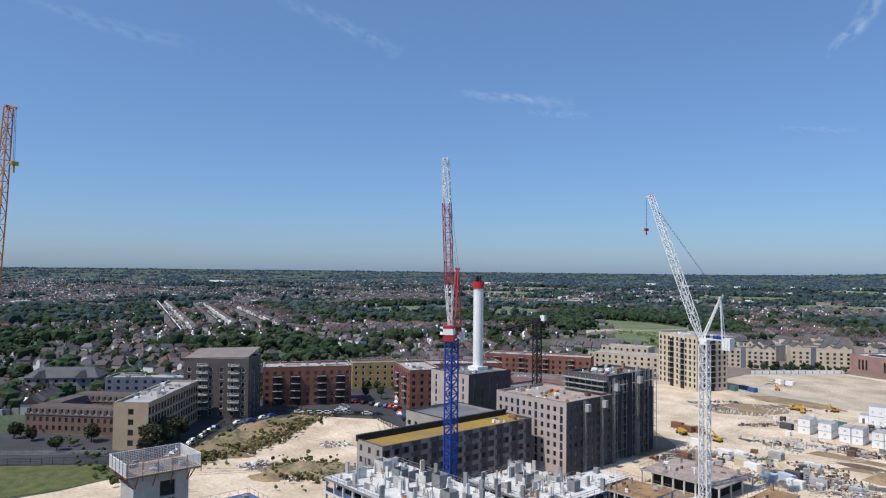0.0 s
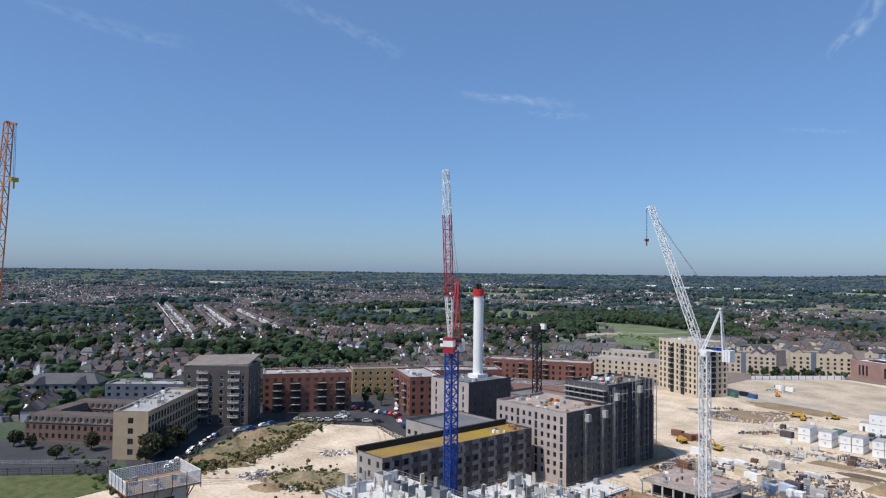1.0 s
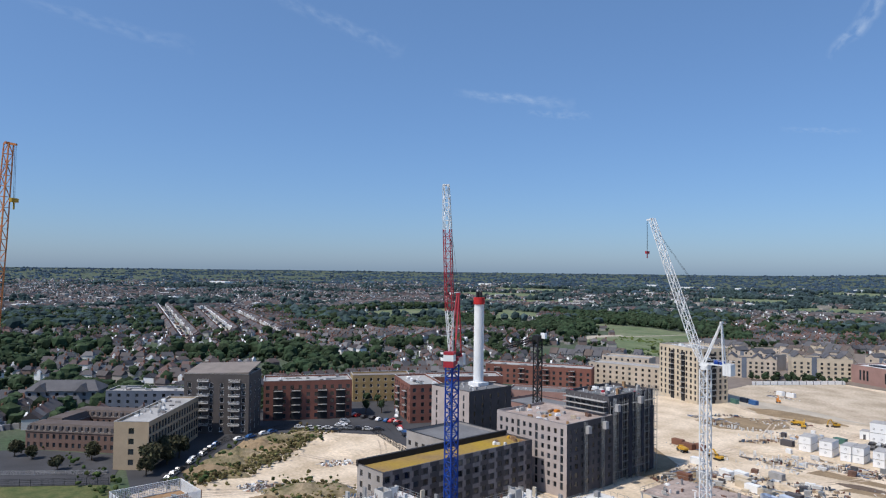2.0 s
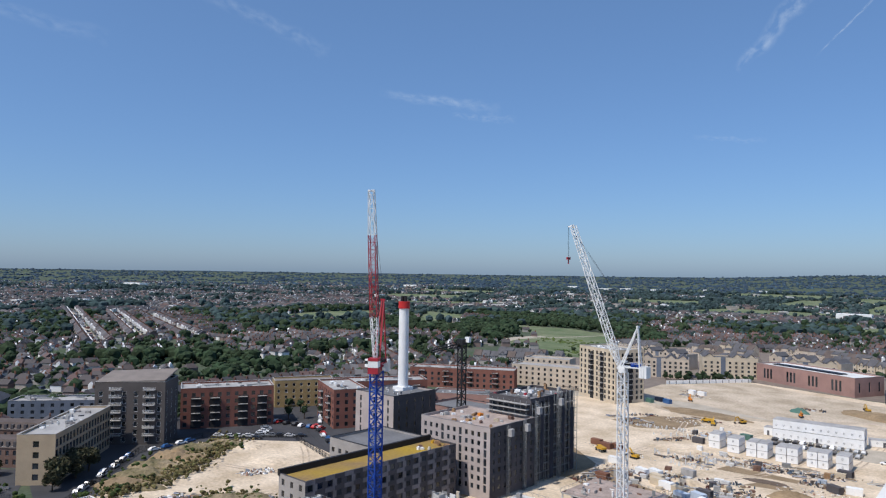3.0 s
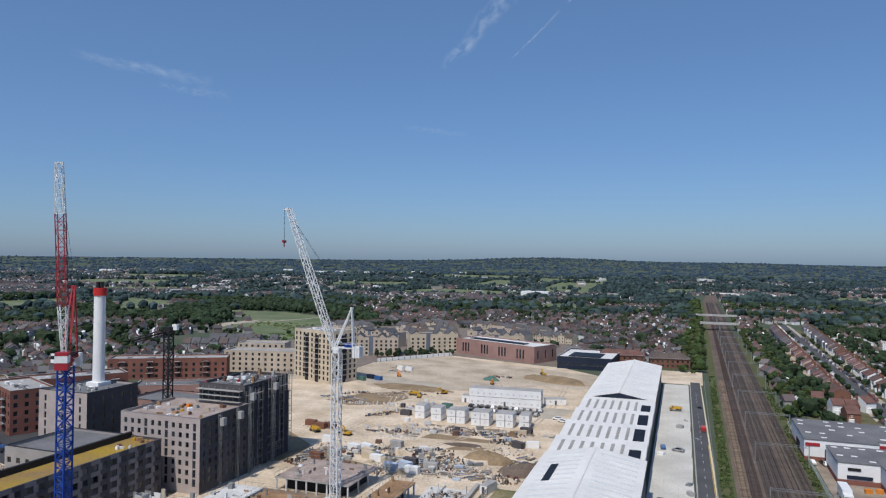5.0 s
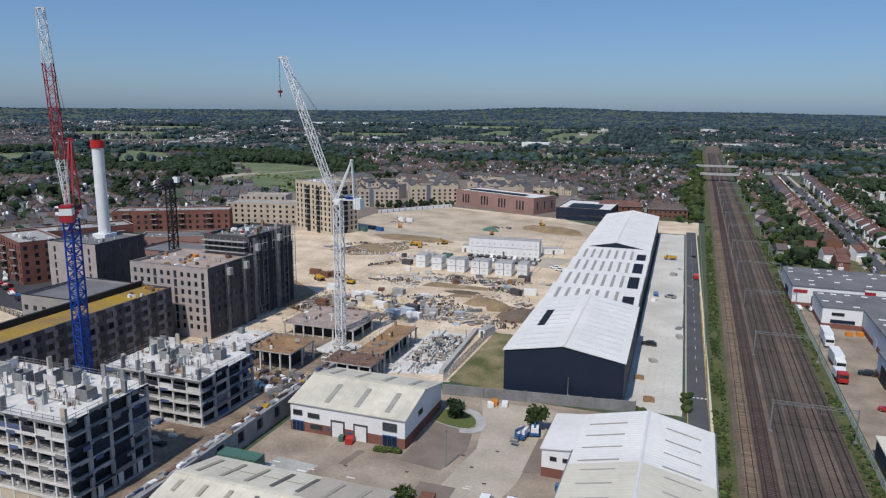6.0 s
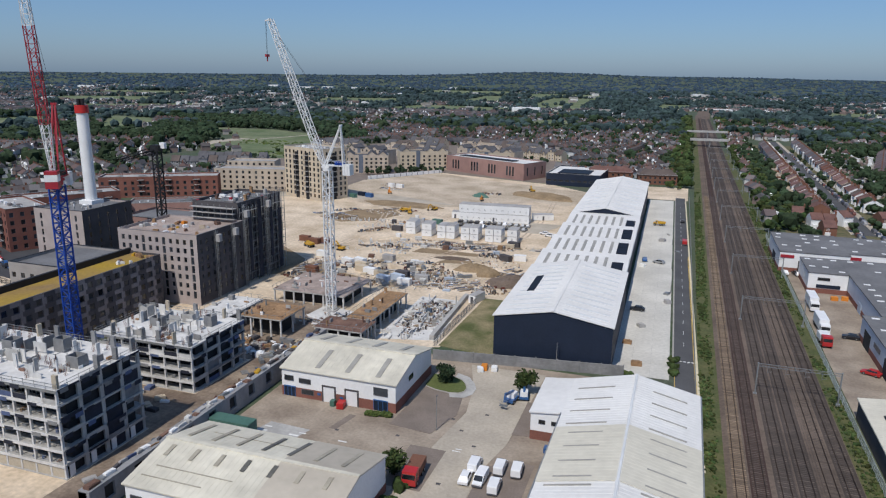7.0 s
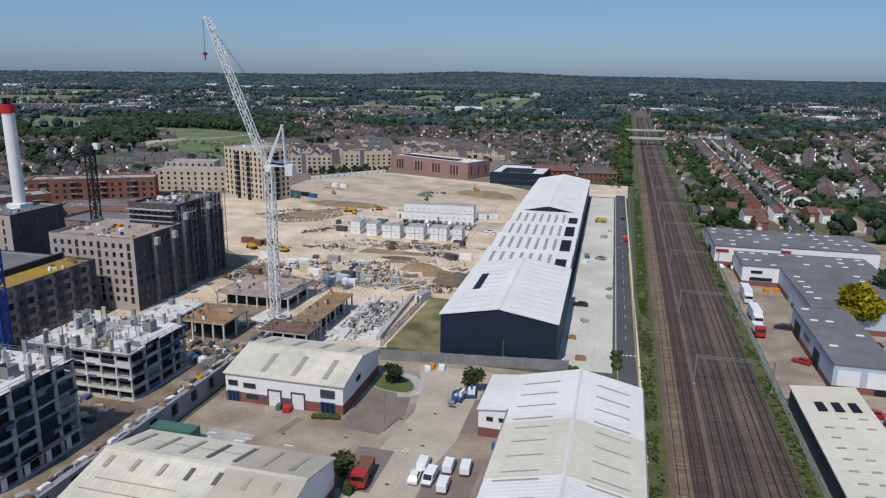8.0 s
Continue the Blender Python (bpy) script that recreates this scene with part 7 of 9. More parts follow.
# long flat-roofed shops, schools and sheds among the houses, most of them pale
n = 150
a, r_ = np.radians(rng.uniform(-22, 80, n)), 1150 + 1200 * rng.random(n) ** 0.8
bp = np.column_stack([-r_ * np.sin(a), r_ * np.cos(a)])
keep = free(bp[:, 0], bp[:, 1]) & ((r_ > 2000) | (wooded(bp[:, 0], bp[:, 1]) < 0.6))
bp, r_ = bp[keep], r_[keep]
big = np.array([(-1400, 520, 36, 16, 8), (-1330, 505, 30, 14, 5), (-1290, 520, 30, 16, 5), (-1360, 560, 40, 14, 5), (-290, 1335, 52, 24, 8), (20, 2330, 30, 14, 8), (-20, 2340, 24, 14, 7), (120, 1480, 46, 20, 6), (60, 1500, 36, 18, 6), (-2350, 1050, 110, 30, 7), (-1900, 1900, 60, 20, 6), (-1300, 2300, 50, 20, 6), (-1250, 2360, 40, 20, 6), (-1120, 2350, 60, 20, 6), (420, 1750, 60, 20, 6), (330, 1350, 40, 20, 6), (-1500, 2400, 40, 18, 6), (-1000, 2500, 40, 18, 6), (-820, 2550, 50, 20, 6)])
bz = np.array([relief(x, y) for x, y in bp])
sc = np.column_stack([rng.uniform(12, 28, len(bp)), rng.uniform(8, 14, len(bp)), rng.uniform(4, 6, len(bp)) + r_ / 1200])
v, f = spread(HOUSE_V, HOUSE_F + [(4, 5, 6, 7)], np.column_stack([bp, bz]), sc * (1, 1, 1.5), rng.uniform(0, 3.14, len(bp)))
v2, f2_ = spread(HOUSE_V, HOUSE_F + [(4, 5, 6, 7)], np.column_stack([big[:, :2], [relief(x, y) for x, y in big[:, :2]]]), big[:, 2:] * (1, 1, 1.6), rng.uniform(0, 0.5, len(big)))
tagged(new("pale_sheds", bulk("pale_sheds", v2, f2_, ["white"])), "large white sheds and offices among distant houses", "buildings", kind="stuff")
tagged(new("low_buildings", bulk("low_buildings", v, f, ["house_wall"])), "pale flat-roofed low buildings among distant houses", "buildings", kind="stuff")


# ---- trees ----
def ball(seed, sub=1):
    """An uneven clump: an icosphere with pushed and pulled points."""
    bm = bmesh.new()
    bmesh.ops.create_icosphere(bm, subdivisions=sub, radius=1.0)
    r = np.random.default_rng(seed)
    v = np.array([p.co[:] for p in bm.verts])
    v *= (0.72 + 0.5 * r.random(len(v)))[:, None]
    f = np.array([[p.index for p in q.verts] for q in bm.faces])
    bm.free()
    return v, f


BALLS = [ball(i, 1) for i in range(6)]


def crowns(pos, rad, high, lobes, seed):
    """Many tree crowns as clumps, in arrays."""
    r = np.random.default_rng(seed)
    V, F, k = [], [], 0
    n = len(pos)
    for q in range(lobes):
        ang, dist = r.uniform(0, 6.283, n), r.uniform(0.15, 0.72, n) * (q > 0)
        p = pos.copy()
        p[:, 0] += np.cos(ang) * dist * rad
        p[:, 1] += np.sin(ang) * dist * rad
        p[:, 2] += high * np.where(q == 0, 0.62, r.uniform(0.35, 0.85, n))
        size = rad * (0.85 if q == 0 else 0.5) * r.uniform(0.8, 1.2, n)
        sc = np.column_stack([size, size, size * r.uniform(0.75, 1.15, n)])
        which = r.integers(0, len(BALLS), n)
        turn = r.uniform(0, 6.283, n)
        for b in range(len(BALLS)):
            m = which == b
            if m.any():
                v, f = spread(*BALLS[b], p[m], sc[m], turn[m])
                V.append(v)
                F.append(f + k)
                k += len(v)
    return np.concatenate(V), np.concatenate(F)


def scatter_trees(n, r0, r1, power, sparse=0.0):
    a = np.radians(rng.uniform(-24, 86, n))
    r = (r0 ** power + (r1 ** power - r0 ** power) * rng.random(n)) ** (1 / power)
    p = np.column_stack([-r * np.sin(a), r * np.cos(a)])
    k = free(p[:, 0], p[:, 1]) & ~in_field(p[:, 0], p[:, 1]) & ~in_field(1.03 * p[:, 0], 1.03 * p[:, 1]) & ~in_field(1.06 * p[:, 0], 1.06 * p[:, 1]) & ~in_field(1.1 * p[:, 0], 1.1 * p[:, 1]) & (wooded(p[:, 0], p[:, 1]) > 0.60 + 0.06 * np.clip((900 - r) / 300, 0, 1) + 0.09 * rng.random(n) - sparse)
    k &= ~((np.abs(p[:, 0] - 20) < 24) & (r < 2600))
    return p[k], r[k]


keep = free(tp[:, 0], tp[:, 1]) & ~in_field(tp[:, 0], tp[:, 1]) & (np.hypot(tp[:, 0], tp[:, 1]) < 2400)
tp = tp[keep]
rt = np.hypot(tp[:, 0], tp[:, 1])
wood, rw = scatter_trees(19000, 240, 1150, 2.0)
lone, rl = scatter_trees(3600, 240, 1150, 2.0, 0.5)
wood = np.concatenate([wood, lone])
belt_f = []
for fx, fy, w, d, q in FIELDS:
    for k in range(int((w + d) / 5)):
        u = rng.uniform(-0.5, 0.5)
        e = (u * w, (d / 2 + rng.uniform(-2, 9)) * rng.choice([-1, 1, 1, 1])) if rng.random() < w / (w + d) else ((w / 2 + rng.uniform(-2, 7)) * rng.choice([-1, 1]), u * d)
        belt_f.append((fx + e[0] * math.cos(q) - e[1] * math.sin(q), fy + e[0] * math.sin(q) + e[1] * math.cos(q)))
belt_f = np.array(belt_f)
mid, rm = scatter_trees(30000, 800, 2500, 1.5, 0.045)
mid = np.concatenate([mid, belt_f])
for q in (1.04, 1.08, 1.12):
    for p in PASTURES + [MEADOW]:
        wood = wood[~inside(wood[:, 0] * q, wood[:, 1] * q, p)]
# outer street trees and belts take the leaves tinted blue for haze
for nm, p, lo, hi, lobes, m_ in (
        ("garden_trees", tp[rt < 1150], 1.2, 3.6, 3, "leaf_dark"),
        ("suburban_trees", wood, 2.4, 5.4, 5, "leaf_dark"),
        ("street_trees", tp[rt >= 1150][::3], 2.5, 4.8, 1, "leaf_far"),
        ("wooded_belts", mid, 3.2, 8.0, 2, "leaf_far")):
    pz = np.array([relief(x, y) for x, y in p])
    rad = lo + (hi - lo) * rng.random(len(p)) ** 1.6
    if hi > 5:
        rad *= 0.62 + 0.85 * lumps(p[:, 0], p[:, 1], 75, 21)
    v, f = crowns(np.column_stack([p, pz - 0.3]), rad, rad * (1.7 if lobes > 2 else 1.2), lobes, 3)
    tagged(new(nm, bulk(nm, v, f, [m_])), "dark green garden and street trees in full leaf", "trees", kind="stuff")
# woods beyond, in a canopy colour shifted to blue for haze
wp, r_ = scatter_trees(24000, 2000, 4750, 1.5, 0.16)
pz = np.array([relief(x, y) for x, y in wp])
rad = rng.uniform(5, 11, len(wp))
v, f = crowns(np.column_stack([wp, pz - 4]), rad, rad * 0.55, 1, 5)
tagged(new("distant_woods", bulk("distant_woods", v, f, ["wood_haze"])), "distant woodland and hedgerows towards the horizon, blue haze in their colour", "woods", kind="stuff")
# belts of trees beside the railway and round the fields
def fill(n, poly):
    """Even random places inside a plan outline."""
    q = np.array(poly)
    p = rng.uniform(q.min(0), q.max(0), (n * 4, 2))
    return p[inside(p[:, 0], p[:, 1], poly)][:n]


lines = np.concatenate([
    np.column_stack([rng.uniform(-9, 5, 420), rng.uniform(450, 1250, 420)]),
    np.column_stack([rng.uniform(38.5, 56, 420), rng.uniform(340, 1250, 420)]),
])
woods = np.concatenate([
    fill(1100, [(-800, 535), (-690, 700), (-560, 748), (-450, 640), (-465, 590), (-560, 560), (-700, 512)]),
    fill(750, [(-745, 868), (-545, 760), (-400, 726), (-345, 642), (-310, 670), (-390, 800), (-600, 910)]),
    fill(260, [(-930, 845), (-940, 720), (-905, 600), (-960, 600), (-1010, 760), (-980, 880)]),
    fill(120, [(-452, 575), (-400, 545), (-370, 520), (-372, 514), (-410, 536), (-458, 560)]),
])
for q in (1.0, 1.05, 1.1, 1.15):
    for p in PASTURES + [MEADOW]:
        woods = woods[~inside(woods[:, 0] * q, woods[:, 1] * q, p)]
belt = np.concatenate([lines, woods])
pz = np.zeros(len(belt))
rad = rng.uniform(1.6, 4.2, len(belt))
rad[420:840] *= 0.75
rad[840:] *= 1.35
for nm, a, b, m_, lab in (("lineside_trees", 0, 840, "leaf", "leafy trees and bushes along the railway"), ("meadow_trees", 840, len(belt), "leaf_dark", "dark belts of trees round the meadows")):
    v, f = crowns(np.column_stack([belt, pz])[a:b], rad[a:b], rad[a:b] * 1.8, 6, 9)
    tagged(new(nm, bulk(nm, v, f, [m_])), lab, "trees", kind="stuff")
young = np.concatenate([np.column_stack([-203 + 41 * q_ + rng.normal(0, 1.6, len(q_)), 442 + 30 * q_ + rng.normal(0, 2.2, len(q_))]) for q_ in (np.linspace(0, 1, 26),)] + [fill(60, [(-345, 590), (-330, 480), (-290, 470), (-250, 530), (-262, 600)]), fill(50, [(-150, 500), (-100, 480), (-95, 560), (-140, 590)])])
rad = rng.uniform(0.9, 2.3, len(young))
v, f = crowns(np.column_stack([young, np.full(len(young), 0.4)]), rad, rad * 2.0, 6, 19)
tagged(new("estate_trees", bulk("estate_trees", v, f, ["leaf_dark"])), "young street trees among the new flats", "trees", kind="stuff")
tuft = fill(520, [(-425, 560), (-361, 535), (-330, 510), (-295, 505), (-345, 610), (-400, 640), (-430, 620)])
tuft = tuft[lumps(tuft[:, 0], tuft[:, 1], 24, 12) > 0.45]
rad = rng.uniform(0.9, 2.6, len(tuft))
v, f = crowns(np.column_stack([tuft, np.full(len(tuft), -0.9)]), rad, rad * 0.3, 2, 33)
tagged(new("meadow_tussocks", bulk("meadow_tussocks", v, f, ["leaf_fresh"])), "rough green tussocks and low shrubs in the meadow", "weeds", kind="stuff")
# weeds and brambles on the verges
n = 4800
wx = np.concatenate([7.6 + 3.2 * rng.beta(1.2, 1.6, n), rng.uniform(34.0, 37.4, n // 2)])
wy = np.concatenate([rng.uniform(60, 450, n), rng.uniform(60, 420, n // 2)])
grown = lumps(wx * 4, wy, 9, 17)
wx, wy, grown = wx[grown > 0.3], wy[grown > 0.3], grown[grown > 0.3]
rad = rng.uniform(0.15, 0.5, len(wx)) * (0.6 + 0.8 * grown)
v, f = crowns(np.column_stack([wx, wy, np.zeros(len(wx))]), rad, rad * 0.7, 1, 11)
tagged(new("verge_weeds", bulk("verge_weeds", v, f, ["leaf_verge"])), "green weeds and brambles on the railway verges", "weeds", kind="stuff")


# ---- terraces beside the railway ----
def make_house(wall, roof, label, w=5.4, d=9.0):
    """A terraced house: front towards +x, ridge along y, chimney, bay and windows."""
    root = thing("terraced_house", pose(0, 0, -60), label, "house", "terraced houses")
    s = Solid()
    s.prism([(-d / 2, 0), (d / 2, 0), (d / 2, 5.3), (0, 8.0), (-d / 2, 5.3)], "y", 0, w)
    part("wall", s, wall, root)
    for sd in (-1, 1):
        s = Solid()
        x = sd * (d / 2 + 0.35)
        s.hull8([(x, 0, 5.1), (0, 0, 8.0), (0, w, 8.0), (x, w, 5.1), (x, 0, 5.3), (0, 0, 8.2), (0, w, 8.2), (x, w, 5.3)])
        part("roof", s, roof, root)
    s = Solid()
    s.box(-0.5, w - 0.35, 7.4, 0.5, w + 0.35, 9.4)
    ch = part("chimney", s, "brown_brick", root)
    s = Solid()
    for k in (-0.28, 0.28):
        s.tube((k, w, 9.4), (k, w, 9.9), 0.13, 0.12, 8)
    part("chimney_pot", s, "red_brick", ch)
    s = Solid()
    s.hull8([(d / 2, 0.6, 0), (d / 2 + 0.8, 1.1, 0), (d / 2 + 0.8, 2.5, 0), (d / 2, 3.0, 0), (d / 2, 0.6, 2.7), (d / 2 + 0.8, 1.1, 2.6), (d / 2 + 0.8, 2.5, 2.6), (d / 2, 3.0, 2.7)])
    part("bay", s, "white", root)
    for sd, u, v in ((1, 1.7, 3.3), (-1, 1.6, 3.3), (-1, 4.0, 3.3)):
        fr, pn = window_mesh(1.2, 1.3, "white")
        o = part("window", fr, None, root, m=pose(sd * (d / 2 + 0.03), u, v, 0, 0, 90 * sd))
    s = Solid()
    s.box(-d / 2 - 3.4, 0.4, 0, -d / 2, 3.0, 2.7)
    part("extension", s, "cream_brick" if wall == "white" else wall, root)
    return root


HOUSES = [make_house(a, b, l) for a, b, l in (("white", "roof_red", "white rendered terraced house with a red tiled roof"), ("brown_brick", "roof_red", "brown brick terraced house with a red tiled roof"), ("cream_brick", "roof_pinkish", "cream terraced house with a faded pinkish roof"), ("white", "tile_brown", "white rendered terraced house with a brown roof"))]
hr = random.Random(3)
for x0, y0, slope, n, face in ((66.5, 388, 0.017, 39, 1), (94.3, 408, 0.028, 36, -1)):
    y = y0
    for k in range(n):
        if hr.random() < 0.05:
            y += 3.5
        h = hr.choice(HOUSES)
        x = x0 + slope * (y - y0)
        copy_thing(h, pose(x + hr.uniform(-0.5, 0.5), y if face > 0 else y + 5.4, 0, 0, 0, -1.0 if face > 0 else 178.4) @ Matrix.Diagonal((hr.uniform(0.88, 1.04), 1, hr.uniform(0.8, 0.96), 1)))
        y += 5.42
for x, y, a in ((57.5, 362, -84), (63.0, 361.4, -84), (71, 372, -60), (52, 378, -95), (60, 344, -84), (88.6, 376, -75), (94.2, 374.5, -75), (99.6, 373, -75), (104, 352, -20)):
    copy_thing(hr.choice(HOUSES[:3]), pose(x, y, 0, 0, 0, a) @ Matrix.Diagonal((0.95, 1, 0.86, 1)))
for h in HOUSES:
    for c in (*h.children_recursive, h):
        bpy.data.objects.remove(c)
patch("road_terrace", [(76.6, 350), (83.6, 350), (92.4, 850), (85.4, 850)], 0.06, "asphalt_new", "asphalt street between two terraces")
patch("pavement_terrace", [(73.4, 350), (86.6, 350), (95.4, 850), (82.4, 850)], 0.03, "concrete_road", "pale footways beside the terraces")
patch("lawn_terrace", [(46, 335), (116, 335), (132, 800), (64, 800)], 0.015, "scrub_ground", "small front and back gardens of the terraces")
n = 230
py = rng.uniform(338, 720, n)
px = np.where(rng.random(n) < 0.5, 76.2, 84.2) + 0.018 * (py - 350) + rng.normal(0, 0.4, n)
gy = rng.uniform(345, 720, 240)
gx = np.where(rng.random(240) < 0.5, 56 + 0.017 * (gy - 335), 108 + 0.028 * (gy - 335)) + rng.normal(0, 3.5, 240)
sc = np.concatenate([np.column_stack([rng.uniform(1.7, 1.9, n), rng.uniform(3.8, 4.6, n), rng.uniform(1.4, 1.6, n)]), rng.uniform((1.5, 1.5, 1.4), (3.4, 3.4, 2.4), (240, 3))])
v, f = spread([(-.5, -.5, 0), (.5, -.5, 0), (.5, .5, 0), (-.5, .5, 0), (-.45, -.5, .55), (.45, -.5, .55), (.45, .5, .55), (-.45, .5, .55), (-.4, -.3, 1), (.4, -.3, 1), (.4, .25, 1), (-.4, .25, 1)], [(0, 1, 5, 4), (1, 2, 6, 5), (2, 3, 7, 6), (3, 0, 4, 7), (4, 5, 6, 7), (4, 5, 9, 8), (5, 6, 10, 9), (6, 7, 11, 10), (7, 4, 8, 11), (8, 9, 10, 11)], np.column_stack([np.concatenate([px, gx]), np.concatenate([py, gy]), np.full(n + 240, 0.06)]), sc, np.concatenate([np.full(n, -0.04), rng.uniform(0, 3, 240)]))
tagged(new("street_cars_and_sheds", bulk("street_cars_and_sheds", v, f, ["bits"])), "cars along the terrace street and sheds in its gardens", "cars", kind="stuff")
gp = np.column_stack([np.concatenate([rng.normal(50, 3, 100), rng.normal(102, 4, 100), rng.choice([74.6, 85.8], 60)]), rng.uniform(345, 760, 260)])
gp[:, 0] += 0.02 * (gp[:, 1] - 335)
rad = rng.uniform(0.9, 2.6, 260)
copse = np.column_stack([rng.uniform(88, 146, 150), rng.uniform(326, 420, 150)])
copse = copse[lumps(copse[:, 0], copse[:, 1], 22, 8) > 0.45]
spots_ = np.concatenate([rng.normal((x, y), (sx, sy), (n, 2)) for x, y, sx, sy, n in ((131, 538, 7, 16, 46), (109, 410, 5, 12, 26), (121, 396, 6, 8, 22), (139, 728, 14, 18, 50), (206, 682, 16, 20, 50), (112, 470, 5, 14, 24), (146, 560, 5, 22, 26), (118, 620, 5, 30, 30), (175, 520, 14, 30, 50), (170, 430, 14, 26, 44), (52, 420, 5, 50, 60), (54, 600, 5, 70, 70))])
plots = fill(520, [(104, 345), (150, 400), (185, 540), (214, 720), (104, 720)])
v, f = spread([(-.5, -.5, 0), (.5, -.5, 0), (.5, .5, 0), (-.5, .5, 0), (-.5, -.5, .8), (.5, -.5, .8), (.5, .5, 1), (-.5, .5, 1)], [(0, 1, 5, 4), (1, 2, 6, 5), (2, 3, 7, 6), (3, 0, 4, 7), (4, 5, 6, 7)], np.column_stack([plots, np.full(len(plots), 0.03)]), rng.uniform((1.5, 1.5, 1.2), (4.0, 4.5, 3.0), (len(plots), 3)), rng.uniform(0, 3, len(plots)))
tagged(new("garden_sheds", bulk("garden_sheds", v, f, ["house_wall"])), "sheds, walls and extensions in the back gardens", "sheds", kind="stuff")
gp = np.concatenate([gp, copse, spots_, fill(170, [(104, 345), (150, 400), (185, 540), (214, 720), (104, 720)])])
rad = np.concatenate([rad, rng.uniform(2.0, 4.6, len(copse)), rng.uniform(1.4, 4.2, len(spots_)), rng.uniform(0.8, 2.4, len(gp) - len(rad) - len(copse) - len(spots_))])
v, f = crowns(np.column_stack([gp, np.zeros(len(gp))]), rad, rad * 1.9, 5, 21)
tagged(new("terrace_garden_trees", bulk("terrace_garden_trees", v, f, ["leaf_dark"])), "trees and shrubs in the terrace gardens", "trees", kind="stuff")

# land at the edge of sight; its haze is only a blue base colour
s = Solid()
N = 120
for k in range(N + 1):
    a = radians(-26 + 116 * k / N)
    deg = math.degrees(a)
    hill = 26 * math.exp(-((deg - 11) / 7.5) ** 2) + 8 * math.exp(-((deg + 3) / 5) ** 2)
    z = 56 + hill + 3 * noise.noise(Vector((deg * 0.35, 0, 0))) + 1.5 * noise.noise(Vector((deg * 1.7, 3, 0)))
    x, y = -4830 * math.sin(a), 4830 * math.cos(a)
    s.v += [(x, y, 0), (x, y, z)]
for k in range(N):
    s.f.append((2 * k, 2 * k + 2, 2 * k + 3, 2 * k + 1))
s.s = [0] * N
setting("backdrop", s, "far_hills", "wooded hills on the horizon with blue haze put into their colour", category="hills")


# ---- single trees ----
def tree(x, y, h, r, leaf, label, seed, cards=700, base=0.0, low=0.35):
    """Trunk with limbs, and a crown of leaf sprays round several uneven lobes."""
    root = thing("tree", pose(x, y, base), label, "tree")
    rg = np.random.default_rng(seed)
    s = Solid()
    s.tube((0, 0, 0), (0.1, 0.05, h * 0.45), 0.04 * h, 0.026 * h, 9)
    lobes = []
    for k in range(8):
        a, d = rg.uniform(0, 6.283), r * rg.uniform(0.2, 0.62)
        z = h * rg.uniform(low + 0.12, 0.8)
        lobes.append((np.array([d * math.cos(a), d * math.sin(a), z]), r * rg.uniform(0.38, 0.58)))
        s.tube((0.05, 0.02, h * rg.uniform(0.25, 0.42)), (d * 0.8 * math.cos(a), d * 0.8 * math.sin(a), z), 0.017 * h, 0.006 * h, 6)
    lobes.append((np.array([0, 0, h * 0.74]), r * 0.55))
    part("trunk", s, "bark", root)
    V, F, k = [], [], 0
    for c, q in lobes:
        b = BALLS[rg.integers(0, 6)]
        v = b[0] * q * 0.74 + c
        V.append(v)
        F.append(b[1] + k)
        k += len(v)
    n = cards
    which = rg.integers(0, len(lobes), n)
    d = rg.normal(size=(n, 3))
    d /= np.linalg.norm(d, axis=1)[:, None]
    cen = np.array([l[0] for l in lobes])[which] + d * (np.array([l[1] for l in lobes])[which] * rg.uniform(0.72, 1.08, n))[:, None]
    e1, e2 = rg.normal(size=(n, 3)), rg.normal(size=(n, 3))
    sz = r * 0.085 + 0.1
    for e in (e1, e2):
        e /= np.linalg.norm(e, axis=1)[:, None]
        e *= rg.uniform(0.7, 1.4, n)[:, None] * sz
    V.append(np.stack([cen - e1 - e2, cen + e1 - e2, cen + e1 + e2], 1).reshape(-1, 3))
    F.append(np.arange(3 * n).reshape(-1, 3) + k)
    crown = new("crown", bulk("crown", np.concatenate(V), np.concatenate(F), [leaf]))
    crown.parent = root
    return root


for i, (x, y, h, r) in enumerate(((-236, 83, 10, 5.2), (-241, 90, 10.5, 5.5), (-232, 80, 6.5, 3.2), (-262, 72, 7, 3.6), (-284, 53, 6, 3.4), (-276, 57, 5, 2.8), (-246, 96, 9, 4.2), (-256, 60, 5, 3))):
    tree(x, y, h * 0.9, r * 0.85, "leaf_dusty", "dusty brown-green tree beside the office block", 40 + i, 1100)
tree(-46.3, 140.2, 4.6, 2.2, "leaf_dark", "round dark shrub tree on the lawn island", 60, 900, low=0.1)
tree(-28.6, 141, 5.4, 2.7, "leaf", "young light green tree beside the loading bay", 61, 600)
tree(-43, 101.5, 5.0, 2.5, "leaf", "green tree beside the parked lorry", 62, 800, low=0.1)
tree(66, 208, 13, 6.6, "leaf_yellow", "tall golden yellow tree behind the units", 63, 5000, low=0.1)
for i, (x, y, h, r) in enumerate(((74, 232, 11, 6), (80, 222, 12, 6.5), (88, 240, 11, 6), (78, 246, 9, 5), (96, 228, 12, 7), (90, 214, 11, 6), (104, 250, 11, 6))):
    tree(x + 6, y, h, r, "leaf_dark", "dark green tree behind the industrial units", 70 + i, 900, low=0.1)
for i, (x, y) in enumerate(((-199, 447), (-194, 452), (-188, 458), (-182, 464), (-176, 470), (-205, 441))):
    tree(x, y, 6.0, 2.3, "leaf_dark", "young street tree before the flats", 90 + i, 300, low=0.15)
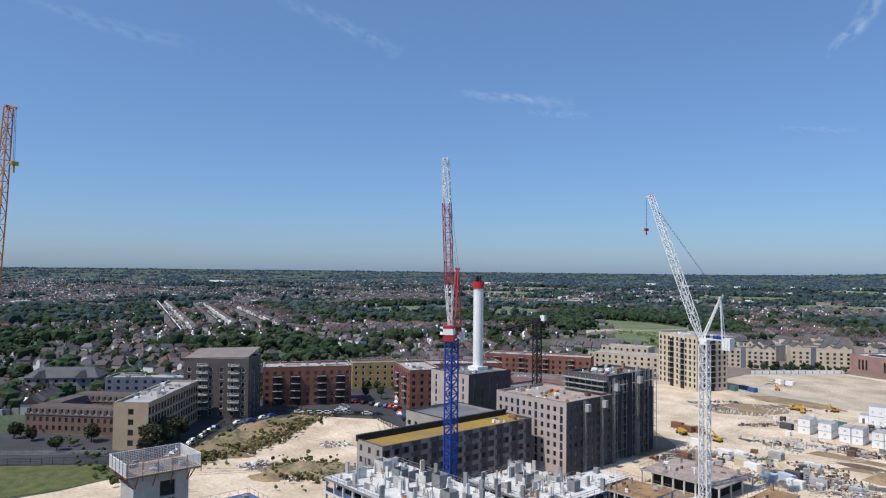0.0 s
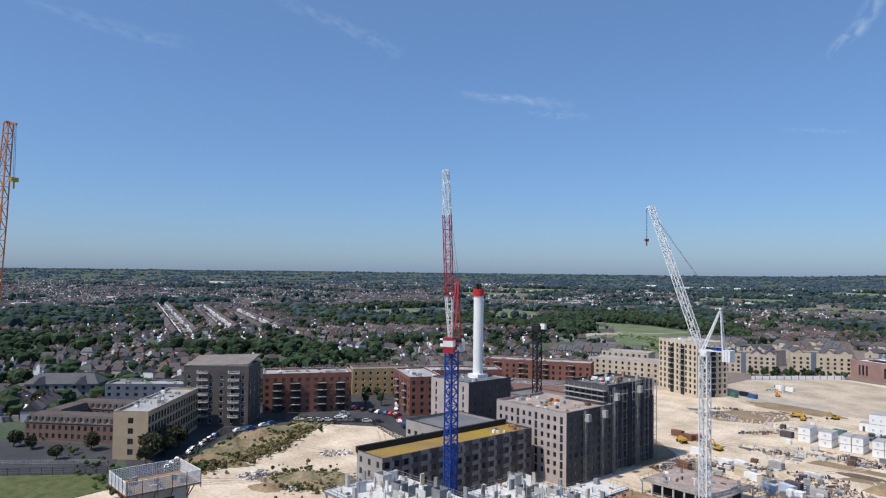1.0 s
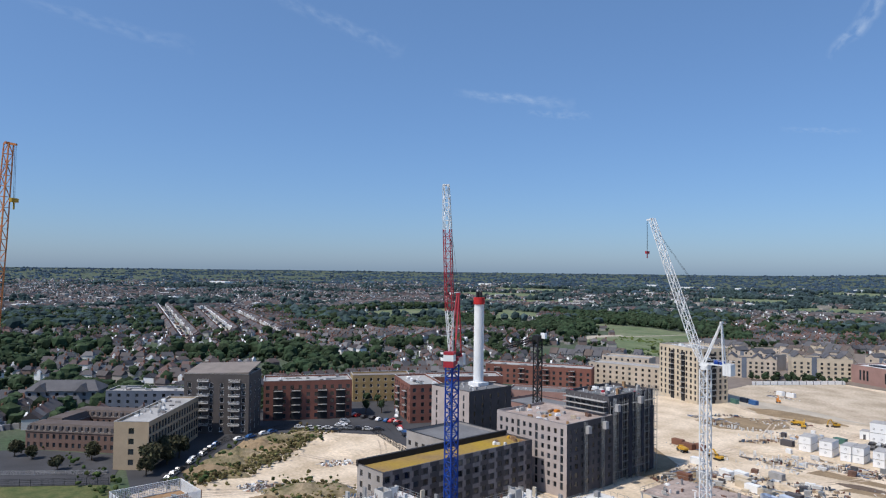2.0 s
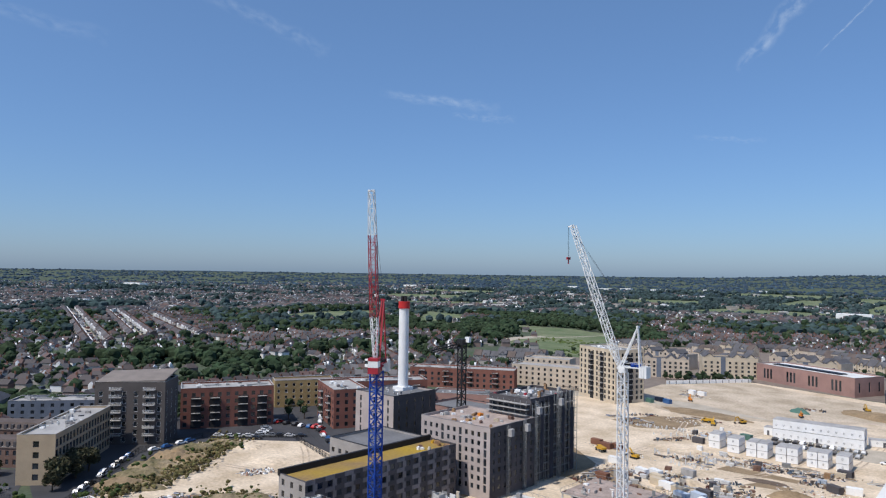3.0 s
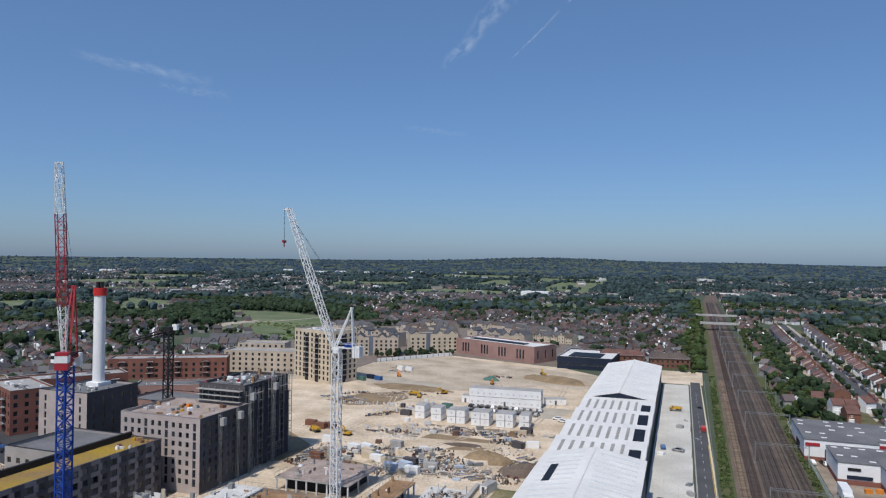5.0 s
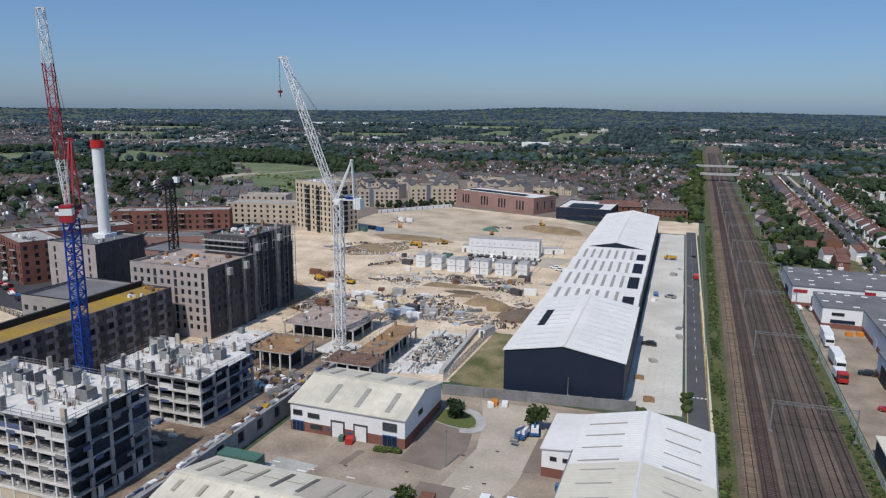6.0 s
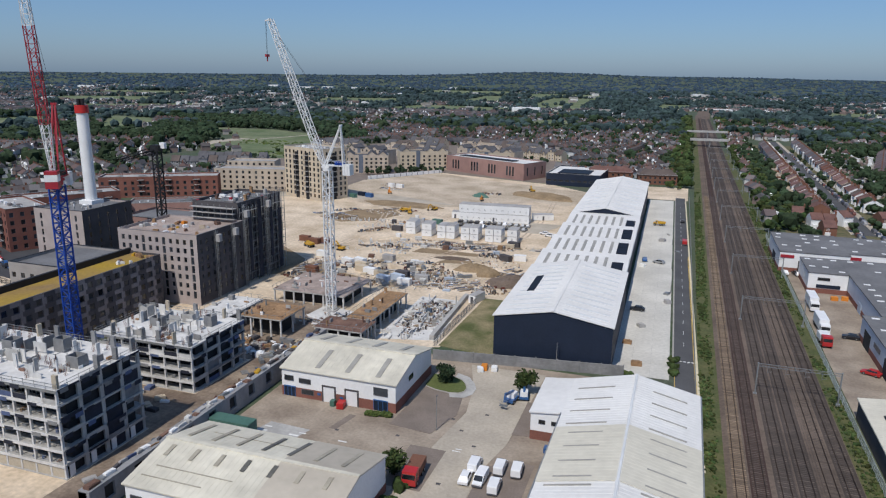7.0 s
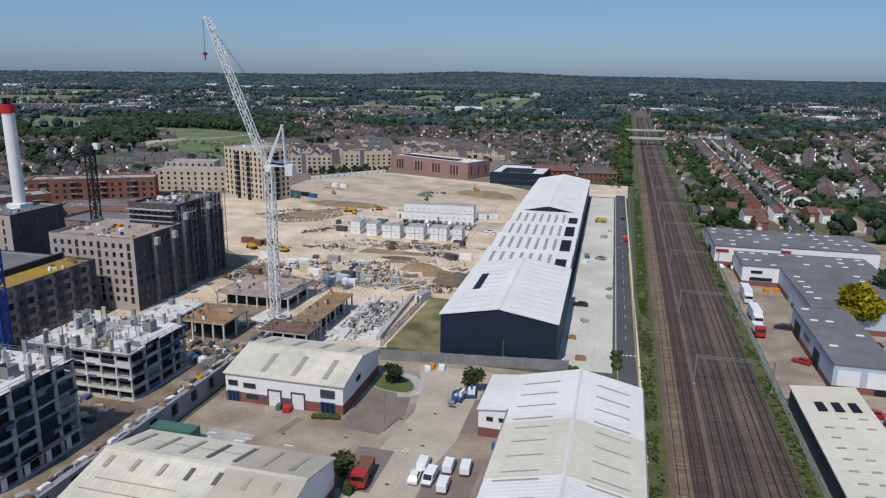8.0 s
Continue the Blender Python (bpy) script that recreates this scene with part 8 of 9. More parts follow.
for i, (x, y) in enumerate(((-262, 205), (-266, 198), (-270, 192), (-276, 214), (-280, 206), (-262, 225))):
    tree(x, y, 6.5, 2.2, "leaf_dark", "slim dark street tree", 100 + i, 300)
for i, (x, y, r) in enumerate(((-40.5, 98, 1.6), (-40.8, 93, 1.5), (-8.2, 158.2, 1.2), (1.9, 163, 1.3), (1.8, 167, 1.2), (1.7, 171, 1.3))):
    root = thing("hedge", pose(x, y, 0.05), "clipped green shrubs in a bed", "shrub")
    v, f = crowns(np.array([[0, 0, 0.0], [0.8, 0.5, 0], [-0.7, 0.6, 0], [0.3, -0.8, 0]]), np.full(4, r * 0.75), np.full(4, 0.9), 5, 30 + i)
    c = new("foliage", bulk("foliage", v, f, ["leaf"]))
    c.parent = root


# clipped box hedge before the unit's entrance
root = thing("box_hedge", pose(-57.3, 119.3, 0.05, 0, 0, 9), "low clipped green box hedge on the tarmac", "hedge")
rg = np.random.default_rng(44)
q = np.column_stack([rg.uniform(0.2, 5.8, 260), rg.uniform(0.1, 1.5, 260), rg.uniform(0.0, 0.55, 260)])
v, f = crowns(q, np.full(260, 0.3), np.full(260, 0.25), 2, 45)
c = new("foliage", bulk("foliage", v, f, ["leaf_fresh"]))
c.parent = root


# ---- heaps and rough ground ----
def mound(name, x, y, rx, ry, h, material, label, seed, turn=0, rough=0.35, cells=26):
    s = Solid()
    n = cells
    for j in range(n + 1):
        for i in range(n + 1):
            u, v = 2 * i / n - 1, 2 * j / n - 1
            an = math.atan2(v, u)
            q = max(0, 1 - (u * u + v * v) * (1.25 + 0.75 * noise.noise(Vector((1.4 * math.cos(an) + seed, 1.4 * math.sin(an), seed))) + 0.3 * noise.noise(Vector((5 * math.cos(an), 5 * math.sin(an) + seed, 0)))))
            k = noise.fractal(Vector((u * 2.6 + seed, v * 2.6, seed)), 0.8, 2.1, 5)
            s.v.append((u * rx, v * ry, h * (q ** 0.7) * (1 + rough * k) - 0.15))
    for j in range(n):
        for i in range(n):
            a = j * (n + 1) + i
            s.f.append((a, a + 1, a + n + 2, a + n + 1))
    s.s = [0] * len(s.f)
    ob = new(name, s.mesh(name, material))
    ob.matrix_basis = pose(x, y, 0.05, 0, 0, turn)
    return tagged(ob, label, "heap")


mound("spoil_heap", -184, 110, 15, 9, 2.6, "scrub", "overgrown spoil heap with dry scrub", 1.3, 55)
mound("spoil_heap", -186, 98, 6, 4, 1.3, "sand_dark", "brown earth heap with rubble", 2.3, 20)
for i, (x, y, rx, ry, h) in enumerate(((-222, 97, 10, 5, 2.6), (-228, 106, 10, 5, 2.8), (-236, 114, 10, 5, 2.4), (-243, 124, 10, 5, 2.8), (-247, 135, 10, 5, 2.6), (-246, 146, 9, 5, 2.2), (-236, 128, 9, 5, 1.9), (-230, 118, 8, 4, 1.6), (-216, 100, 8, 4, 1.6))):
    mound("spoil_bank", x, y, rx, ry, h, "scrub" if i % 3 else "sand_dark", "weedy bank of earth beside the street", 3 + i, 45)
mound("spoil_heap", -68, 234, 8, 5, 2.0, "sand_dark", "brown heap of excavated earth", 15, 10)
mound("spoil_heap", -61, 229, 5, 4, 2.4, "sand_dark", "brown heap of excavated earth", 16, 30)
mound("spoil_heap", -79, 246, 9, 2.6, 0.8, "ballast", "long dark streak of damp soil", 17, 4)
mound("spoil_heap", -52, 222, 9, 7, 2.2, "ballast", "dark heap of broken ground beside the shed", 18, 60)
mound("spoil_heap", -141, 345, 26, 9, 1.2, "sand_dark", "wide low terrace of brown earth", 19, -8, 0.1)
mound("spoil_heap", -118, 272, 16, 9, 1.0, "sand", "low heap of pale sand", 20, 20, 0.3)
mound("spoil_heap", -97, 226, 7, 4, 1.6, "sand", "pale heap of gravel", 21, 0)
mound("spoil_heap", -74, 396, 22, 10, 2.6, "sand_dark", "broad heap of brown earth", 22, -20, 0.2)
mound("spoil_heap", -108, 384, 6, 3, 2.0, "green_paint", "heap under dark green sheeting", 23, -20)
mound("spoil_heap", -240, 152, 8, 6, 1.0, "sand", "low sandy rise in the plot", 24, 0)
mound("spoil_heap", -216, 146, 9, 6, 0.9, "sand", "low sandy rise in the plot", 25, 30)


def scatter(name, zones, count, size, material, label, seed, flat=0.6):
    """Loose broken pieces as one heap of stuff; zones: (x, y, rx, ry, turn)."""
    rg = np.random.default_rng(seed)
    P = []
    for x, y, rx, ry, turn in zones:
        n = int(count * rx * ry)
        a, q = rg.uniform(0, 6.283, n), np.sqrt(rg.random(n))
        u, v = rx * q * np.cos(a), ry * q * np.sin(a)
        c, s_ = math.cos(radians(turn)), math.sin(radians(turn))
        P.append(np.column_stack([x + u * c - v * s_, y + u * s_ + v * c, np.full(n, 0.0) + rg.uniform(0, 0.5, n) * (1 - q)]))
    P = np.concatenate(P)
    n = len(P)
    sc = rg.uniform(size[0], size[1], (n, 3)) * rg.choice([0.6, 1, 1.8], (n, 3))
    sc[:, 2] *= flat
    v, f = spread([(-.5, -.5, 0), (.5, -.42, 0), (.46, .5, 0), (-.5, .44, 0), (-.4, -.42, 1), (.44, -.4, .86), (.4, .42, 1), (-.42, .36, .9)], [(0, 1, 5, 4), (1, 2, 6, 5), (2, 3, 7, 6), (3, 0, 4, 7), (4, 5, 6, 7)], P, sc, rg.uniform(0, 6.283, n))
    return tagged(new(name, bulk(name, v, f, [material])), label, "rubble", kind="stuff")


def strew(name, zones, count, length, thick, material, label, seed):
    """Long loose pieces (planks, tubes, bars) lying in small parallel bundles."""
    rg = np.random.default_rng(seed)
    P, T, S = [], [], []
    for x, y, rx, ry, turn in zones:
        for k in range(max(1, int(count * rx * ry))):
            a, q = rg.uniform(0, 6.283), math.sqrt(rg.random())
            cx, cy = x + rx * q * math.cos(a), y + ry * q * math.sin(a)
            th, l, n = radians(turn + rg.choice([0, 90, 12, -20])), rg.uniform(*length), rg.integers(2, 8)
            for j in range(n):
                off, t = rg.uniform(-0.9, 0.9), rg.uniform(*thick)
                P.append((cx - math.sin(th) * off, cy + math.cos(th) * off, 0.06 + 0.1 * rg.integers(0, 4)))
                S.append((l * rg.uniform(0.7, 1.1), t * 1.6, t))
                T.append(th + rg.normal() * 0.04)
    v, f = spread([(-.5, -.5, 0), (.5, -.5, 0), (.5, .5, 0), (-.5, .5, 0), (-.5, -.5, 1), (.5, -.5, 1), (.5, .5, 1), (-.5, .5, 1)], [(0, 1, 5, 4), (1, 2, 6, 5), (2, 3, 7, 6), (3, 0, 4, 7), (4, 5, 6, 7)], np.array(P), np.array(S), np.array(T))
    return tagged(new(name, bulk(name, v, f, [material])), label, "building materials", kind="stuff")


def ruts(x0, y0, turn, length, bend, z, w=0.7, gap=2.1):
    """A pair of wheel tracks pressed into the sand, curving gently."""
    s = Solid()
    n = 18
    for side in (-gap / 2, gap / 2):
        k0 = len(s.v)
        for k in range(n + 1):
            t = k / n
            th = radians(turn + bend * t)
            a = radians(turn + bend * t / 2)
            cx, cy = x0 + length * t * math.cos(a), y0 + length * t * math.sin(a)
            for q in (-w / 2, w / 2):
                o = side + q * (0.6 + 0.5 * abs(math.sin(k * 1.9 + side)))
                s.v.append((cx - math.sin(th) * o, cy + math.cos(th) * o, z))
        for k in range(n):
            a = k0 + 2 * k
            s.f.append((a, a + 1, a + 3, a + 2))
    s.s = [0] * len(s.f)
    setting("trim_ruts", s, "sand_track", "wheel ruts pressed into the sand")


for i, q in enumerate(((-184, 360, -42, 90, 30), (-176, 380, -60, 120, 50), (-150, 400, -50, 100, 40), (-140, 290, 10, 60, -40), (-132, 240, 80, 80, 30), (-128, 250, 62, 110, 30), (-120, 330, -20, 60, 40), (-90, 240, 60, 60, 40), (-70, 250, 95, 140, 20), (-64, 260, 85, 130, 12), (-120, 262, 8, 60, -8), (-150, 345, 30, 90, -30), (-205, 80, 60, 80, 20), (-208, 84, 52, 90, 20), (-200, 20, 88, 60, -20), (-178, 128, 130, 60, 20), (-230, 130, 10, 50, 30), (-105, 350, 60, 60, -40))):
    ruts(*q, 0.088 + 0.0012 * i)
strew("loose_timber", [(-84, 216, 16, 9, 12), (-66, 214, 9, 7, 30), (-104, 226, 14, 6, 5), (-84, 262, 24, 3, 5), (-112, 252, 14, 3, 8), (-66, 180, 6, 16, 2), (-90, 168, 6, 5, 0), (-122, 216, 6, 8, 70), (-140, 252, 8, 4, 0), (-160, 308, 14, 4, -12), (-140, 330, 10, 3, -15), (-165, 392, 8, 4, 10), (-88, 118, 2, 30, 85), (-52, 230, 5, 10, 70), (-76, 270, 30, 3, 4), (-196, 104, 8, 4, 40), (-176, 118, 5, 2, 50), (-107, 205, 10, 4, 10), (-131, 250, 6, 2, 4)], 0.32, (1.5, 6.0), (0.08, 0.22), "timber", "bundles of planks, tubes and reinforcing bars lying about", 31)
# scrub along the banks beside the street
rg = np.random.default_rng(77)
t_ = rg.random(900)
q = np.column_stack([-214 - 40 * t_ + 8 * np.sin(3.1 * t_) + rg.normal(0, 3.4, 900), 88 + 64 * t_ + rg.normal(0, 3.2, 900), np.full(900, 0.3) + rg.uniform(0, 1.4, 900)])
q = np.concatenate([q, np.column_stack([rg.normal(-184, 6, 260), rg.normal(110, 5, 260), rg.uniform(0.3, 1.8, 260)])])
rad = rg.uniform(0.25, 0.85, len(q))
v, f = crowns(q, rad, rad * 0.4, 3, 78)
tagged(new("bank_scrub", bulk("bank_scrub", v, f, ["leaf_dry"])), "dry weeds and scrub on the earth banks", "weeds", kind="stuff")
scatter("rubble", [(-196, 103, 9, 4, 40), (-178, 122, 6, 2, 40), (-182, 103, 5, 2, 20), (-206, 134, 6, 3, 60), (-178, 114, 4, 2, 0)], 4.5, (0.3, 1.1), "rubble", "broken concrete and scrap in heaps", 1)
scatter("site_litter", [(-84, 214, 20, 12, 10), (-66, 216, 12, 8, 20), (-110, 228, 16, 8, 0), (-64, 244, 12, 6, 0), (-90, 268, 26, 4, 3), (-120, 300, 16, 6, -10), (-142, 252, 9, 4, 0), (-66, 180, 8, 16, 0), (-92, 168, 8, 6, 0), (-125, 224, 5, 10, 0), (-105, 205, 12, 5, 0), (-140, 320, 14, 5, -15), (-165, 390, 10, 4, 0), (-88, 108, 3, 22, 0), (-100, 142, 12, 3, 0)], 1.9, (0.12, 0.5), "rubble", "timber, steel and building materials strewn over the site", 2)
scatter("dark_debris", [(-82, 220, 13, 9, 20), (-88, 232, 10, 5, 10), (-55, 211, 7, 4, 30), (-104, 226, 10, 5, 0), (-80, 264, 20, 3.5, 8), (-112, 254, 9, 2, 10), (-127, 282, 10, 2.2, 55), (-145, 255, 6, 3, 0), (-131, 329, 5, 2.5, 0), (-118, 205, 8, 5, 0), (-88, 120, 2.4, 30, 0), (-100, 146, 10, 3.0, 0), (-66, 182, 6, 14, 0), (-88, 170, 6, 5, 0), (-155, 300, 7, 4, 0), (-160, 320, 8, 3, 40), (-110, 205, 20, 4, 0), (-171, 405, 8, 4, 0), (-105, 395, 8, 3, 0), (-64, 255, 8, 4, 0), (-84, 140, 2, 14, 0)], 2.2, (0.2, 0.9), "debris", "timber, plant, pipes and scrap lying about the site", 6, 0.8)
for pts, z in (([(-166, 300), (-150, 292), (-136, 300), (-130, 318), (-140, 332), (-156, 322)], 0.085), ([(-84, 238), (-74, 240), (-70, 245), (-80, 247)], 0.08), ([(-98, 250), (-70, 252), (-66, 256), (-96, 258)], 0.082), ([(-130, 215), (-116, 206), (-96, 203), (-92, 208), (-110, 214), (-124, 226)], 0.084), ([(-110, 168), (-98, 166), (-94, 178), (-112, 178)], 0.083)):
    patch("ground_mud", pts, z, "sand_dark", "damp brown earth churned by machines")
scatter("site_pegs", [(-108, 258, 18, 3, 4), (-135, 300, 20, 3, 10), (-120, 290, 22, 2, 14), (-112, 246, 14, 2, 2)], 1.1, (0.2, 0.55), "concrete_white", "rows of cropped concrete pile heads", 3, 2.2)
rg = np.random.default_rng(12)
zone = [(-222, 97), (-228, 106), (-236, 114), (-243, 124), (-247, 135), (-246, 146), (-218, 90)]
pp = np.concatenate([rg.normal((x, y), (4.5, 4), (26, 2)) for x, y in zone] + [rg.normal((-184, 111), (7, 5), (60, 2)), rg.normal((-222, 66), (40, 3), (70, 2))])
rad = rg.uniform(0.4, 1.15, len(pp))
v, f = crowns(np.column_stack([pp, rg.uniform(0.2, 1.2, len(pp))]), rad, rad * 0.8, 3, 14)
tagged(new("scrub_bushes", bulk("scrub_bushes", v, f, ["leaf"])), "scrubby green bushes on the earth banks", "bushes", kind="stuff")


# ---- vehicles ----
def wheels(root, at, r, w):
    for x, y in at:
        s = Solid()
        s.tube((x - w / 2, y, r), (x + w / 2, y, r), r, r, 12)
        t = part("wheel", s, "rubber", root)
        s = Solid()
        s.tube((x - w / 2 - 0.02, y, r), (x + w / 2 + 0.02, y, r), r * 0.55, r * 0.55, 10)
        part("rim", s, "galv", t)


def make_car(paint, label):
    root = thing("car", pose(0, 0, -50), label, "car", "parked cars")
    s = Solid()
    s.prism([(-2.1, 0.32), (2.08, 0.32), (2.15, 0.7), (1.15, 0.93), (-1.9, 0.97), (-2.15, 0.8)], "x", -0.88, 0.88)
    s.hull8([(-0.78, -1.7, 0.95), (0.78, -1.7, 0.95), (0.78, 1.1, 0.93), (-0.78, 1.1, 0.93), (-0.64, -1.25, 1.45), (0.64, -1.25, 1.45), (0.64, 0.4, 1.45), (-0.64, 0.4, 1.45)])
    part("body", s, paint, root)
    s = Solid()
    s.hull8([(-0.8, -1.55, 1.0), (0.8, -1.55, 1.0), (0.8, 1.0, 1.0), (-0.8, 1.0, 1.0), (-0.68, -1.3, 1.38), (0.68, -1.3, 1.38), (0.68, 0.5, 1.38), (-0.68, 0.5, 1.38)])
    part("glazing", s, "glass", root)
    wheels(root, ((-0.8, 1.35), (0.8, 1.35), (-0.8, -1.3), (0.8, -1.3)), 0.32, 0.2)
    return root


def make_van(paint, label, length=5.2):
    root = thing("van", pose(0, 0, -50), label, "van", "white vans")
    h = length / 2
    s = Solid()
    s.prism([(-h, 0.4), (h, 0.4), (h + 0.1, 0.95), (h - 0.75, 1.2), (h - 1.5, 2.02), (-h + 0.1, 2.1), (-h, 1.9)], "x", -0.95, 0.95)
    part("body", s, paint, root)
    s = Solid()
    s.hull8([(-0.84, h - 1.44, 1.98), (0.84, h - 1.44, 1.98), (0.84, h - 1.3, 1.98), (-0.84, h - 1.3, 1.98), (-0.84, h - 0.78, 1.24), (0.84, h - 0.78, 1.24), (0.84, h - 0.7, 1.24), (-0.84, h - 0.7, 1.24)])
    s.box(-0.97, h - 2.2, 1.3, 0.97, h - 1.4, 1.8)
    part("windscreen", s, "glass", root)
    s = Solid()
    s.box(-0.96, h + 0.02, 0.35, 0.96, h + 0.14, 0.7)
    s.box(-0.96, -h - 0.06, 0.35, 0.96, -h + 0.02, 0.6)
    part("bumper", s, "frame", root)
    wheels(root, ((-0.86, h - 0.9), (0.86, h - 0.9), (-0.86, -h + 1.1), (0.86, -h + 1.1)), 0.35, 0.22)
    return root


def make_lorry(cab_paint, box_paint, label, length=9.0, box_h=3.7):
    root = thing("lorry", pose(0, 0, -50), label, "lorry", "lorries")
    h = length / 2
    s = Solid()
    s.prism([(h - 2.2, 0.6), (h, 0.6), (h + 0.05, 1.6), (h - 0.25, 3.0), (h - 2.2, 3.05)], "x", -1.2, 1.2)
    cab = part("cab", s, cab_paint, root)
    s = Solid()
    s.box(-1.1, h - 0.14, 1.7, 1.1, h + 0.02, 2.6)
    s.box(-1.22, h - 1.3, 1.7, 1.22, h - 0.5, 2.5)
    part("windscreen", s, "glass", cab)
    s = Solid()
    s.box(-1.25, -h, 1.1, 1.25, h - 2.4, box_h)
    part("box_body", s, box_paint, root)
    s = Solid()
    s.box(-0.5, -h + 0.2, 0.6, 0.5, h - 0.4, 1.1)
    part("chassis", s, "black_steel", root)
    wheels(root, [(x, y) for x in (-1.05, 1.05) for y in (h - 1.2, -h + 1.2, -h + 2.4)], 0.5, 0.35)
    return root


def make_digger(paint, label):
    root = thing("excavator", pose(0, 0, -50), label, "excavator", "site machines")
    for x in (-1.1, 1.1):
        s = Solid()
        s.prism([(-1.9, 0), (1.9, 0), (2.2, 0.45), (1.9, 0.9), (-1.9, 0.9), (-2.2, 0.45)], "x", x - 0.3, x + 0.3)
        part("track", s, "black_steel", root)
    s = Solid()
    s.prism([(-2.2, 1.0), (1.2, 1.0), (1.2, 1.7), (-1.0, 2.2), (-2.2, 2.1)], "x", -1.25, 1.25)
    part("house", s, paint, root)
    s = Solid()
    s.box(-1.2, 0.1, 1.7, -0.2, 1.5, 3.0)
    cab = part("cab", s, paint, root)
    s = Solid()
    s.box(-1.23, 0.25, 2.05, -0.17, 1.53, 2.85)
    part("glazing", s, "glass", cab)
    s = Solid()
    s.beam((0.3, 0.9, 1.6), (0.3, 3.2, 4.6), 0.45, 0.6)
    s.beam((0.3, 3.2, 4.6), (0.3, 5.0, 4.2), 0.4, 0.5)
    b = part("boom", s, paint, root)
    s = Solid()
    s.beam((0.3, 4.9, 4.4), (0.3, 5.6, 1.4), 0.35, 0.4)
    part("stick", s, paint, b)
    s = Solid()
    s.prism([(5.0, 0.5), (5.9, 0.4), (6.1, 1.2), (5.5, 1.5)], "x", -0.3, 0.9)
    part("bucket", s, "black_steel", b)
    return root


def make_dumper(paint, label):
    root = thing("dump_truck", pose(0, 0, -50), label, "dump truck", "site machines")
    s = Solid()
    s.prism([(-3.4, 1.6), (1.0, 1.2), (1.3, 2.7), (-3.6, 2.5)], "x", -1.35, 1.35)
    part("skip", s, paint, root)
    s = Solid()
    s.prism([(1.3, 1.0), (3.8, 1.0), (3.8, 1.9), (2.6, 2.0), (2.4, 3.0), (1.4, 3.0)], "x", -1.1, 1.1)
    cab = part("cab", s, paint, root)
    s = Solid()
    s.box(-1.12, 1.5, 2.1, 1.12, 2.5, 2.85)
    part("glazing", s, "glass", cab)
    wheels(root, [(x, y) for x in (-1.15, 1.15) for y in (2.8, -0.6, -2.2)], 0.75, 0.55)
    return root


CARS = [make_car(p, l) for p, l in (("black_paint", "black car parked in the open"), ("silver_paint", "silver car parked in the open"), ("white_paint", "white car parked in the open"), ("red_paint", "red car parked in the open"), ("blue_paint", "dark blue car parked in the open"))]


def put(proto, x, y, turn, z=0.1):
    return copy_thing(proto, pose(x, y, z, 0, 0, turn))


VAN = make_van("white_paint", "white panel van parked in the estate")
for x, y, a in ((-30.4, 108.4, 2), (-28.2, 104.4, 178), (-25.4, 103.0, 3), (-25.9, 109.0, 2), (-22.9, 109.2, 4)):
    copy_thing(VAN, pose(x, y, 0.06, 0, 0, a) @ Matrix.Scale(0.88, 4))
put(CARS[2], -30.8, 104.0, 3, 0.085)
LORRY = make_lorry("white_paint", "white_paint", "white box lorry parked beside the fence", 11, 3.9)
put(LORRY, 40.0, 209, 181, 0.06)
put(LORRY, 40.6, 230, 180, 0.06)
LORRY2 = make_lorry("red_paint", "white_paint", "small lorry with a red cab", 6.5, 2.8)
put(LORRY2, 38.9, 197, 184, 0.06)
LORRY3 = make_lorry("red_paint", "brown_brick", "red lorry with a dark brown body", 7.0, 2.5)
put(LORRY3, -39.3, 101.6, 185, 0.09)
RED = make_van("red_paint", "red van on the access road", 5.6)
put(RED, 3.2, 303, 1, 0.1)
rnd = random.Random(5)
spots = [(0, -9.3, 208, 88), (0, 1.9, 350, 1), (4, -10.8, 269, 5), (1, -5.6, 267, 70), (0, 46.4, 203.8, 80), (3, 46, 178.7, 60), (3, 54, 152, 70), (0, 57, 148, 70), (2, 41.3, 305.5 - 38, 10), (1, 45.3, 262 + 38 - 34, 70), (0, 41, 268.5, 15), (2, 37.4, 268, 5), (0, 67, 196, 30), (0, 68, 170, 20), (1, 60, 155, 70)]
for k, x, y, a in spots:
    put(CARS[k], x, y, a)
for k in range(26):   # car park before the site offices
    put(CARS[rnd.choice((0, 0, 1, 2, 4, 0))], -97 + (k % 13) * 2.7 + rnd.uniform(-0.3, 0.3), 303.5 + (k // 13) * 8 + rnd.uniform(-0.4, 0.4), rnd.uniform(-6, 6), 0.14)
for x, y in ((-55, 300), (-52, 296), (-45.6, 316)):
    put(CARS[2], x, y, rnd.uniform(60, 100))
street = [((-222, 82), (-258, 116), 9, 42), ((-257, 122), (-261, 142), 4, 5), ((-262, 150), (-236, 178), 9, -40), ((-208, 170), (-250, 192), 10, 65), ((-252, 196), (-282, 222), 8, 48), ((-247, 200), (-276, 226), 8, 48), ((-204, 172), (-198, 164), 3, -150), ((-270, 184), (-240, 190), 8, 20), ((-246, 160), (-262, 176), 6, -45)]
for a, b, n, ang in street:
    for k in range(n):
        t = (k + rnd.uniform(0.2, 0.8)) / n
        put(CARS[rnd.choice((0, 1, 2, 3, 4, 2, 1, 0))], a[0] + (b[0] - a[0]) * t + rnd.uniform(-0.6, 0.6), a[1] + (b[1] - a[1]) * t + rnd.uniform(-0.6, 0.6), ang + rnd.uniform(-5, 5), 0.13)
DIG = make_digger("digger", "yellow tracked excavator on the sand")
